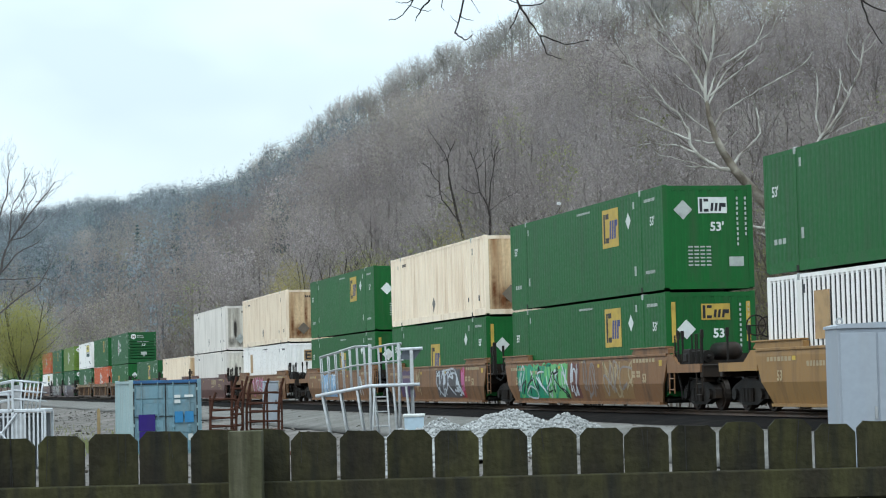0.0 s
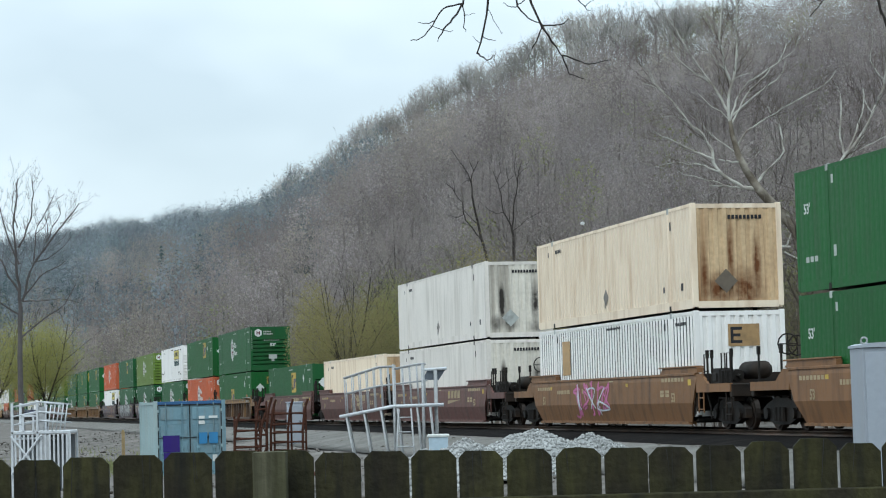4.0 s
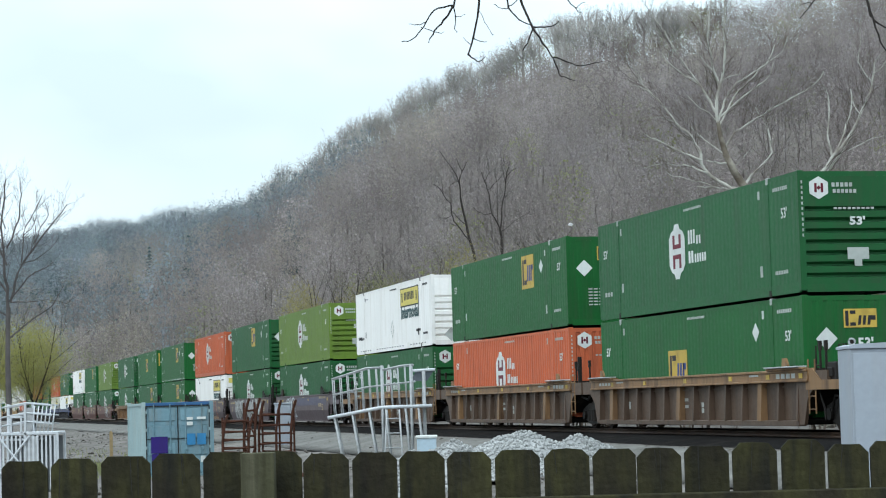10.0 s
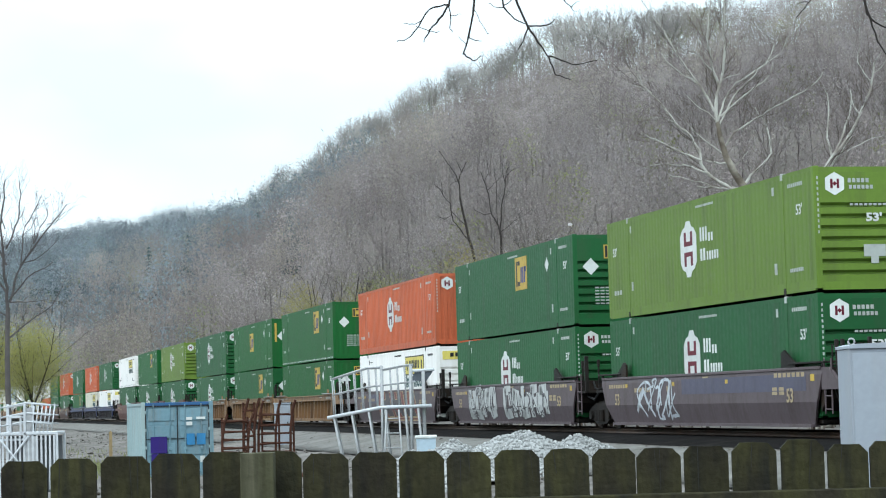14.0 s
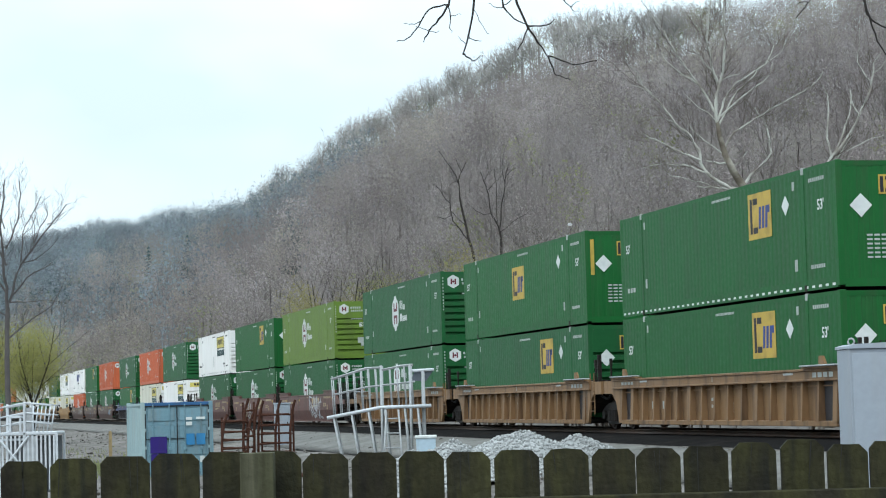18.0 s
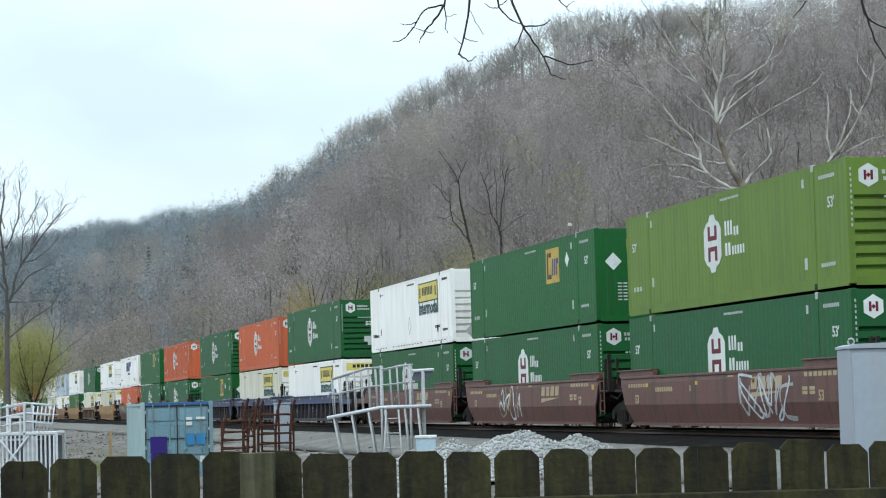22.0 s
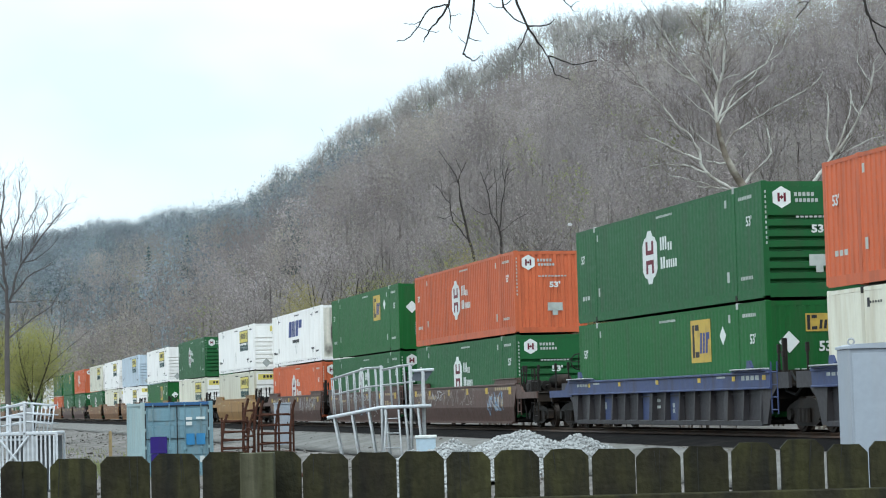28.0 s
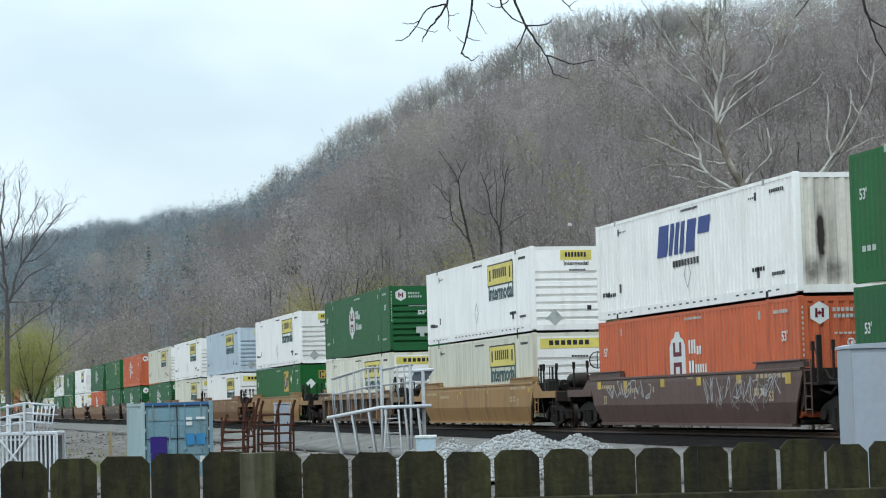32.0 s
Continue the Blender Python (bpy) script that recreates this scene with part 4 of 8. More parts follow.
def container(kind, level, u, near=True, hazard=False):
    style, mat, fstyle, fmat, words = KINDS[kind]
    c = thing("shipping_container", words + (" stacked on another" if level else " in a well car"), "container", "containers on the train")
    part("side_panel", side_mesh(style, mat), c, at=pose(0, -W2, 0))
    part("side_panel", side_mesh(style, mat), c, at=pose(0, W2, 0, 0, 0, 180))
    part("front_wall", front_mesh(fstyle, fmat), c, at=pose(L2, 0, 0))
    for y in (-0.6, 0.6):
        part("door", box_part("door", mat, -0.03, 0.0, -0.58, 0.58, 0.2, 2.75), c, at=pose(-L2 + 0.03, y, 0))
    part("roof", box_part("roof", mat, -L2 + 0.06, L2 - 0.06, -1.24, 1.24, 2.80, 2.855), c)
    part("floor", box_part("floor", STEEL_DARK, -L2 + 0.06, L2 - 0.06, -1.22, 1.22, 0.08, 0.2), c)
    for y in (-1, 1):
        yo = y * W2
        part("bottom_rail", box_part("bottom_rail", mat, -L2 + 0.12, L2 - 0.12, -0.002, 0.06, 0.025, 0.27), c, at=pose(0, yo, 0, 0, 0, 0 if y < 0 else 180))
        part("top_rail", box_part("top_rail", mat, -L2 + 0.1, L2 - 0.1, -0.003, 0.05, 2.785, 2.872), c, at=pose(0, yo, 0, 0, 0, 0 if y < 0 else 180))
        for x in (-L2 + 0.07, L2 - 0.07):
            part("corner_post", box_part("corner_post", mat, -0.075, 0.075, -0.075, 0.075, 0.06, 2.885, bevel=0.012), c, at=pose(x, yo - y * 0.07, 0))
        for x in (-POST, POST):
            part("lifting_post", box_part("lifting_post", mat, -0.08, 0.08, -0.008, 0.05, 0.1, 2.8), c, at=pose(x, yo, 0, 0, 0, 0 if y < 0 else 180))
            if near:
                for z in (0.087, TALL - 0.085):
                    part("corner_casting", box_part("corner_casting", mat if kind == "orange" else CASTING if (z > 1 and y < 0 and kind not in ("white", "offwhite", "pale", "parcel")) else STEEL_DARK,
                         -0.085, 0.085, -0.01, 0.14, -0.085, 0.085, bevel=0.012), c, at=pose(x, yo, z, 0, 0, 0 if y < 0 else 180))
    for y in (-1.15, 1.15):
        part("front_rail", box_part("front_post", mat, -0.05, 0.004, -0.07, 0.07, 0.1, 2.86), c, at=pose(L2, y * 1.06, 0))
    part("front_rail", box_part("front_top_rail", mat, -0.05, 0.003, -1.15, 1.15, 2.74, 2.86), c, at=pose(L2, 0, 0))
    part("front_rail", box_part("front_sill", mat, -0.05, 0.003, -1.15, 1.15, 0.025, 0.21), c, at=pose(L2, 0, 0))
    dark = kind in ("white", "offwhite", "pale", "slanted", "cream", "parcel", "striped")
    if kind not in ("parcel", "cream"):
        side_marks(c, "dark" if dark else "light", dark)
    if kind.startswith("gold"):
        gold_logo(c, PANEL_SHIFT.get((round(u + L2, 1), level), (0.0, 0.0)))
        if level and 94 < u + L2 < 96:
            small(c, flat_mark("white_rail_dashes", MARK, [r for k in range(40) for r in bars(-7.8 + 0.4 * k, 0.1, 0.24, 0.07, 1)]), ON_SIDE)
        gold_front(c, hazard, level and -182 < u + L2 < -180)
    elif kind in ("lozenge", "lime", "orange"):
        white_logo(c, MAROON_INK)
        white_front(c, True)
    elif kind in ("white", "offwhite", "pale"):
        yellow_marks(c)
        yellow_front(c, not level)
    elif kind == "slanted":
        slanted_logo(c)
    if kind in ("white", "offwhite", "slanted"):
        small(c, flat_mark("rail_dashes", INK, [r for k in range(26) if k % 13 not in (5, 6) for r in bars(-6.9 + 0.55 * k, 0.16, 0.3, 0.05, 1)]
             + [r for x in (-6.6, 5.6) for r in bars(x, 0.72, 0.9, 0.13, 5)] + bars(-5.35, 2.52, 0.7, 0.06, 5, 1, 0.5) + bars(5.3, 2.5, 0.5, 0.06, 4, 1, 0.5)), ON_SIDE)
        part("placard_frame", flat_mark("placard_frame", CASTING, [[(0.28, 0.62), (0.28, 0.56), (0.58, 0.95), (0.28, 1.34), (0.28, 1.28), (0.53, 0.95)], [(0.28, 0.62), (0.28, 0.56), (-0.02, 0.95), (0.28, 1.34), (0.28, 1.28), (0.03, 0.95)]]), c, "empty diamond placard frame", ON_SIDE)
    if kind in ("cream", "parcel"):
        part("placard", flat_mark("side_dark_placard", paint("grey_brown_placard", (0.2, 0.18, 0.16)), [diamond(-0.1, 0.72, 0.26)]), c, "dirty diamond placard", ON_SIDE)
        small(c, flat_mark("plain_small_marks", INK, bars(-5.4, 2.5, 0.7, 0.14, 4) + bars(-6.6, 2.45, 0.12, 0.2, 1) + bars(5.6, 0.62, 0.2, 0.2, 1)
             + bars(7.2, 0.62, 0.25, 0.25, 1) + bars(-0.2, 0.55, 0.1, 0.5, 1) + bars(6.3, 2.35, 0.15, 0.3, 1)), ON_SIDE)
        small(c, flat_mark("plain_front_marks", INK, bars(0.25, 2.48, 1.0, 0.14, 9)), ON_FRONT)
        part("placard", flat_mark("worn_placard", CASTING if kind == "parcel" else paint("brown_grey_placard", (0.16, 0.13, 0.1)), [diamond(-0.35, 0.75, 0.33)]), c, "weathered diamond placard", ON_FRONT)
    elif kind == "striped":
        # A flat black strip fills each groove of the near side.
        g = part("groove", groove_mesh(), c, "black strips in the grooves between the ribs", pose(0, -W2 + 0.02, 0))
        g["kind"] = "stuff"
        part("logo_panel", flat_mark("tan_front_panel", paint("tan_vinyl", (0.42, 0.27, 0.13)), [rect(-0.35, 0.55, 1.9, 2.5)]), c, "tan logo panel", ON_FRONT)
        part("logo", flat_mark("tan_front_bars", INK, [rect(-0.28, -0.2, 1.98, 2.42), rect(-0.2, 0.05, 2.34, 2.42), rect(-0.2, 0, 2.16, 2.24), rect(-0.2, 0.05, 1.98, 2.06)]), c,
             at=ON_FRONT @ Matrix.Translation((0, 0, 0.004)))
        part("logo_panel", flat_mark("tan_side_panel", paint("tan_vinyl", (0.42, 0.27, 0.13)), [rect(-5.2, -4.3, 1.35, 2.45)]), c, "tan logo panel", ON_SIDE)
    CONTAINERS.append((c, u, 0.33 if not level else 0.33 + TALL + 0.028))
    return c


# ---------------------------------------------------------------- the train: well cars
CARS = []


def wheel_mesh():
    def build():
        sh = Shape().wheel(0, -0.065, 0, 0.43, 0.13, 22)
        sh.wheel(0, -0.10, 0, 0.36, 0.05, 22).wheel(0, -0.16, 0, 0.12, 0.08, 10)
        return sh.mesh("wheel", WHEEL)
    return cached("wheel", build)


def frame_mesh():
    def build():
        o = [(-1.25, 0.32), (-1.25, 0.55), (-0.95, 0.68), (-0.45, 0.8), (0.45, 0.8), (0.95, 0.68), (1.25, 0.55), (1.25, 0.32), (0.95, 0.3), (0.5, 0.16), (-0.5, 0.16), (-0.95, 0.3)]
        sh = Shape().prism(o, "y", -0.09, 0.09)
        for x in (-0.25, 0.0, 0.25):
            sh.tube([(x, -0.13, 0.24), (x, -0.13, 0.58)], 0.075, 8)
        for x in (-0.89, 0.89):
            sh.wheel(x, -0.17, 0.43, 0.14, 0.08, 10)
        return sh.mesh("side_frame", STEEL_DARK)
    return cached("side_frame", build)


def truck(car, x):
    """A four-wheel truck with its side frames."""
    t = new("truck")
    t.parent, t.matrix_basis = car, pose(x, 0, 0)
    for y in (-1, 1):
        part("side_frame", frame_mesh(), t, at=pose(0, y * 1.0, 0, 0, 0, 0 if y < 0 else 180))
        for dx in (-0.89, 0.89):
            part("wheel", wheel_mesh(), t, at=pose(dx, y * 0.77, 0.43, 0, 0, 0 if y < 0 else 180))
    part("bolster", cached("bolster", lambda: Shape().box(-0.25, 0.25, -1.0, 1.0, 0.45, 0.85, 0.03).tube([(-0.89, -0.8, 0.43), (-0.89, 0.8, 0.43)], 0.09, 8)
         .tube([(0.89, -0.8, 0.43), (0.89, 0.8, 0.43)], 0.09, 8).mesh("bolster", STEEL_DARK)), t)


def plate_side(mat):
    """A smooth well side: creased plate, cut back at its ends, with raised ends on the top edge."""
    def build():
        sh = Shape()
        xe = 8.55
        rows = [(0.2, 1.34, 7.75), (0.72, 1.47, 8.2), (0.74, 1.47, 8.22), (1.34, 1.47, xe), (1.50, 1.45, xe)]
        vs, fs = [], []
        for z, y, x in rows:
            vs += [(-x, -y, z), (x, -y, z), (-x, -y + 0.05, z), (x, -y + 0.05, z)]
        for i in range(len(rows) - 1):
            a, b = 4 * i, 4 * i + 4
            fs += [(a, a + 1, b + 1, b), (a + 2, b + 2, b + 3, a + 3), (a, b, b + 2, a + 2), (a + 1, a + 3, b + 3, b + 1)]
        fs += [(0, 2, 3, 1), (16, 17, 19, 18)]
        sh.add(vs, fs)
        sh.box(-7.7, 7.7, -1.42, -1.2, 0.14, 0.21)
        sh.box(-8.5, 8.5, -1.49, -1.36, 1.46, 1.53, 0.01)
        return sh.mesh("side_plate", mat)
    return cached(("plate", mat.name), build)


def raised_end(mat):
    def build():
        sh = Shape().prism([(5.5, 1.53), (8.7, 1.53), (8.7, 1.66), (8.4, 1.70), (5.75, 1.70)], "y", -1.48, -1.33)
        sh.box(5.5, 8.6, -1.52, -1.3, 1.68, 1.72, 0.008)
        return sh.mesh("raised_end", mat)
    return cached(("raised", mat.name), build)


def fin_end(sign):
    """A thin foot plate over the end of the well, with an upright fin at its inner end."""
    def build():
        fin = [(6.1, 1.53), (7.0, 1.53), (6.95, 1.62), (6.3, 1.95), (6.1, 1.88)]
        sh = Shape().prism([(sign * x, z) for x, z in (fin if sign > 0 else fin[::-1])], "y", -1.48, -1.42)
        a, b = sorted((sign * 6.6, sign * 8.8))
        return sh.box(a, b, -1.52, -1.2, 1.60, 1.645, 0.008).box(a + 0.2, a + 0.3, -1.46, -1.4, 1.52, 1.6).box(b - 0.3, b - 0.2, -1.46, -1.4, 1.52, 1.6).mesh("raised_end", STEEL_DARK)
    return cached(("fin_end", sign), build)


def rib_mesh(mat, zt, wide):
    w = 0.13 if wide else 0.05
    return cached(("rib", mat.name, zt, wide), lambda: Shape().add([(-w, -1.44, zt), (w, -1.44, zt), (w * 1.1, -1.29, zt), (-w * 1.1, -1.29, zt),
         (-w, -1.49, 0.28), (w, -1.49, 0.28), (w * 1.1, -1.29, 0.28), (-w * 1.1, -1.29, 0.28)],
         [(3, 2, 1, 0), (4, 5, 6, 7), (0, 1, 5, 4), (1, 2, 6, 5), (2, 3, 7, 6), (3, 0, 4, 7)]).mesh("rib", mat))


def ribbed_side(car, top, low, ribs, post=None, zt=1.2):
    """A ribbed well side: top chord, recessed web in panels, bottom sill, one upright rib after the other."""
    for side in (0, 180):
        at = pose(0, 0, 0, 0, 0, side)
        part("top_chord", cached(("chord", top.name, zt), lambda: Shape().prism([(-1.49, zt), (-1.30, zt), (-1.30, 1.47), (-1.49, 1.47)], "x", -8.7, 8.7)
             .box(-8.7, 8.7, -1.53, -1.47, 1.42, 1.48, 0.01).box(-8.7, 8.7, -1.52, -1.47, zt - 0.01, zt + 0.04, 0.01).mesh("top_chord", top)), car, at=at)
        part("bottom_sill", cached(("sill", low.name), lambda: Shape().box(-8.0, 8.0, -1.46, -1.26, 0.16, 0.29, 0.012).mesh("bottom_sill", low)), car, at=at)
        part("stiffener", cached(("stiffener", low.name, zt), lambda: Shape().box(-8.0, 8.0, -1.36, -1.29, zt - 0.13, zt - 0.1).mesh("stiffener", low)), car, at=at)
        step = 15.9 / (ribs - 1)
        for k in range(ribs):
            x, wide = -7.95 + step * k, k % 5 == 1
            part("rib", rib_mesh(post if post and wide and zt > 1.1 else low, zt, wide), car, at=at @ pose(x, 0, 0))
            if k < ribs - 1:
                m = post if post and zt < 1.1 and k in (2, 5, 7) else WELL_SLATE if low is WELL_GOLD and k in (0, ribs - 2) else low
                part("web_panel", cached(("web", m.name, zt, ribs), lambda: Shape().box(0.0, step, -1.315, -1.28, 0.25, zt + 0.01).mesh("web_panel", m)), car, at=at @ pose(x, 0, 0))
        for x in (-7.4, 7.4):
            part("chord_bracket", cached(("bracket", top.name), lambda: Shape().box(-1.1, 1.1, -1.6, -1.35, 1.475, 1.52, 0.012)
                 .prism([(-0.14, 1.52), (0.2, 1.52), (0.2, 1.6), (0.06, 1.76), (-0.1, 1.76)], "y", -1.55, -1.48).mesh("chord_bracket", top)), car,
                 at=at @ Matrix.Translation((x, 0, 0)))
            part("step_board", cached("step_board", lambda: Shape().box(-1.05, 1.05, -1.66, -1.4, 1.525, 1.56, 0.008).mesh("step_board", GALV)), car, "grey metal step board", at @ pose(x, 0, 0))
        for x in (-1, 1):                      # painted end frame reaching over the truck
            part("end_frame", cached(("end_frame", top.name, low.name), lambda: Shape().prism([(8.0, 0.2), (8.3, 0.2), (8.55, 0.8), (8.95, 1.06), (9.75, 1.06), (9.75, 1.44), (8.0, 1.44)], "y", -1.44, -1.36)
                 .mesh("end_frame", low if low is not WELL_GOLD else top)), car, at=at @ (Matrix.Diagonal((x, 1, 1, 1)) if x > 0 else pose(0, 0, 0)) if x > 0 else pose(0, 0, 0, 0, 0, side + 180) @ pose(0, 2.80, 0))
    at = Matrix(((1, 0, 0, 0), (0, 0, -1, -1.534), (0, 1, 0, 0), (0, 0, 0, 1)))
    small(car, flat_mark("chord_marks", CASTING, bars(-7.2, 1.33, 1.2, 0.1, 4) + bars(-5.6, 1.37, 0.9, 0.06, 1) + bars(5.4, 1.37, 0.9, 0.06, 1) + bars(7.4, 1.32, 1.3, 0.14, 4) + bars(0.0, 1.33, 0.05, 0.2, 1)), at @ pose(0, 0, -0.04))
    for x in () if low is WELL_GOLD else (-6.5, -3.4, 0.1, 3.6, 6.2, 8.3):
        part("reflector", box_part("chord_reflector", YELLOW, -0.11, 0.11, -1.5, -1.492, 1.27, 1.39), car, "small yellow reflector", pose(x, 0, 0))
    small(car, flat_mark("web_marks", CASTING, bars(-5.35, 0.68, 0.35, 0.26, 1) + bars(-4.35, 0.68, 0.5, 0.26, 1) + bars(-0.3, 0.82, 0.6, 0.1, 1) + bars(-0.3, 0.64, 0.6, 0.1, 1) + bars(1.0, 0.6, 0.25, 0.3, 1, 2)),
          Matrix(((1, 0, 0, 0), (0, 0, -1, -1.317), (0, 1, 0, 0), (0, 0, 0, 1))))


def end_platform(mat, outer):
    def build():
        d = 11.2 if outer else 9.35
        sh = Shape().box(8.3, d, -0.5, 0.5, 0.82, 1.12, 0.02)
        sh.prism([(8.25, 0.5), (8.6, 0.8), (8.6, 1.5), (8.25, 1.5)], "y", -1.38, 1.38)
        sh.box(8.5, d, -1.42, 1.42, 1.10, 1.17, 0.01)
        if outer:
            sh.box(11.0, 11.2, -1.42, 1.42, 0.86, 1.2, 0.02)
            sh.box(10.9, 11.7, -0.14, 0.14, 0.72, 0.98, 0.03)
            sh.box(11.6, 11.86, -0.22, 0.16, 0.66, 1.0, 0.05)
        return sh.mesh("end_platform", mat)
    return cached(("platform", mat.name, outer), build)


def rail_post():
    return cached("rail_post", lambda: Shape().tube([(0, 0, 0), (0, 0, 0.95)], 0.032, 6).box(-0.045, 0.045, -0.04, 0.04, 0.74, 0.96, 0.01).mesh("handrail_post", STEEL_DARK))


def brake_wheel():
    def build():
        sh = Shape().tube([(0.26 * math.cos(k * 0.524), 0.26 * math.sin(k * 0.524), 0) for k in range(13)], 0.02, 5)
        for k in range(4):
            sh.tube([(0, 0, 0), (0.26 * math.cos(k * 1.571), 0.26 * math.sin(k * 1.571), 0)], 0.015, 4)
        return sh.mesh("brake_wheel", STEEL_DARK)
    return cached("brake_wheel", build)


def on_plate(z):
    """How far out the near side plate stands at a height over the rail."""
    return -1.474 if z > 0.73 else -1.474 + (0.73 - z) * 0.25


def spray_quads(sh, quads, lift):
    for q in quads:
        vs = [(x, on_plate(z) - lift, z) for x, z in q] + [(x, on_plate(z) - lift + 0.003, z) for x, z in q]
        sh.add(vs, [(0, 1, 2, 3), (7, 6, 5, 4), (0, 4, 5, 1), (1, 5, 6, 2), (2, 6, 7, 3), (3, 7, 4, 0)])
    return sh


def stroke_mesh(key, mat, x0, x1, seed, count, width, lift, z0=0.3, z1=1.43):
    """Looping sprayed strokes inside a patch of the car's side."""
    def build():
        rng = random.Random(seed)
        sh = Shape()
        for k in range(count):
            cx = x0 + (x1 - x0) * (k + 0.5) / count
            half = (x1 - x0) / count * 0.7
            knots = [Vector((cx + rng.uniform(-half, half), z0 + (z1 - z0) * (rng.random() if i % 2 else rng.choice((0.08, 0.25, 0.75, 0.94))))) for i in range(5)]
            pts = []
            for i in range(4):
                a, b, c, d = knots[max(i - 1, 0)], knots[i], knots[i + 1], knots[min(i + 2, 4)]
                for t in (0.0, 0.2, 0.4, 0.6, 0.8):
                    q = b + (c - a) * 0.5 * t + (a * 2 - b * 5 + c * 4 - d) * 0.5 * t * t + (b * 3 - a - c * 3 + d) * 0.5 * t ** 3
                    pts.append((max(x0, min(x1, q.x)), max(z0, min(z1, q.y))))
            quads = []
            for (xa, za), (xb, zb) in zip(pts, pts[1:]):
                d = Vector((xb - xa, zb - za))
                if d.length > 1e-4:
                    n = Vector((-d.y, d.x)).normalized() * width * rng.uniform(0.35, 0.6)
                    quads.append([(xa - n.x, za - n.y), (xb - n.x, zb - n.y), (xb + n.x, zb + n.y), (xa + n.x, za + n.y)])
            spray_quads(sh, quads, lift)
        return sh.mesh("graffiti", mat)
    return cached(("stroke", key), build)


def patch_mesh(key, mat, x0, x1, seed):
    def build():
        rng = random.Random(seed)
        n, rows = 16, (0.3, 0.5, 0.73, 1.0, 1.42)
        left = [x0 + rng.uniform(-0.12, 0.18) for _ in rows]
        right = [x1 + rng.uniform(-0.18, 0.12) for _ in rows]
        top = [rng.uniform(-0.10, 0.0) for _ in range(n + 1)]
        sh, quads = Shape(), []
        for r in range(len(rows) - 1):
            for i in range(n):
                def at(row, k):
                    return (left[row] + (right[row] - left[row]) * k / n, rows[row] + (top[k] if row == len(rows) - 1 else 0))
                quads.append([at(r, i), at(r, i + 1), at(r + 1, i + 1), at(r + 1, i)])
        spray_quads(sh, quads, 0.001)
        return sh.mesh("graffiti", mat)
    return cached(("patch", key), build)


def graffiti(car, seed, x0, x1, fill, strokes):
    """Sprayed patches and strokes on the near side plate."""
    made = []
    if fill:
        made.append(part("graffiti", patch_mesh(seed, SPRAY[fill], x0, x1, seed), car, fill + " sprayed graffiti patch"))
    for k, colour in enumerate(strokes):
        made.append(part("graffiti", stroke_mesh((seed, k), SPRAY[colour], x0 + 0.1, x1 - 0.1, seed * 7 + k, max(3, int((x1 - x0) / (0.7 + 0.3 * k))), 0.085 - 0.015 * k, 0.005 + 0.004 * k), car,
                         colour + " sprayed graffiti strokes"))
    for g in made:
        g["kind"] = "stuff"


def bar_strokes(strokes, grow):
    """Straight sprayed strokes as quads, from (x, z) to (x, z), each with its width."""
    out = []
    for xa, za, xb, zb, w in strokes:
        n, parts = w / 2 + grow, max(1, int(abs(zb - za) / 0.2))
        for k in range(parts):
            a, b = k / parts, (k + 1) / parts
            x0, z0, x1, z1 = xa + (xb - xa) * a, za + (zb - za) * a, xa + (xb - xa) * b, za + (zb - za) * b
            e = 0.5 * grow
            if abs(zb - za) > abs(xb - xa) * 0.2:
                z0 += e * (za > zb) * (k == 0) - e * (za < zb) * (k == 0)
                z1 -= e * (za > zb) * (k == parts - 1) - e * (za < zb) * (k == parts - 1)
                out.append([(x0 - n, z0), (x0 + n, z0), (x1 + n, z1), (x1 - n, z1)])
            else:
                out.append([(x0, z0 - n), (x1, z1 - n), (x1, z1 + n), (x0, z0 + n)])
    return out


def outlined_strokes(car, key, strokes, fill, edge, grow=0.05):
    """Broad strokes with an outline of another colour, as in sprayed block letters."""
    for colour, g, lift in ((edge, grow, 0.006), (fill, 0.0, 0.010)):
        me = cached(("outlined", key, colour, g), lambda: spray_quads(Shape(), bar_strokes(strokes, g), lift).mesh("graffiti", SPRAY[colour]))
        part("graffiti", me, car, colour + " sprayed block letters")["kind"] = "stuff"


def block_letters(car, seed, x0, x1, count, fill, edge):
    """A row of fat sprayed letters, each of two stems and a bar or two."""
    rng, strokes, step = random.Random(seed), [], (x1 - x0) / count
    for k in range(count):
        a = x0 + step * k + 0.14
        b, lean, top = a + step - 0.34, rng.uniform(-0.12, 0.16), rng.uniform(1.30, 1.42)
        strokes += [(a + 0.1, 0.36, a + 0.1 + lean, top, 0.44), (b, rng.uniform(0.36, 0.7), b + lean, top - rng.uniform(0, 0.25), 0.42)]
        for z in rng.sample((0.46, 0.85, top - 0.12), 2):
            strokes.append((a, z, b + 0.05, z + rng.uniform(-0.12, 0.12), 0.34))
    outlined_strokes(car, seed, strokes, fill, edge, 0.03)
    part("graffiti", stroke_mesh(("inner", seed), SPRAY[edge], x0 + 0.1, x1 - 0.1, seed * 5, count * 2, 0.05, 0.014), car, edge + " sprayed inner lines")["kind"] = "stuff"


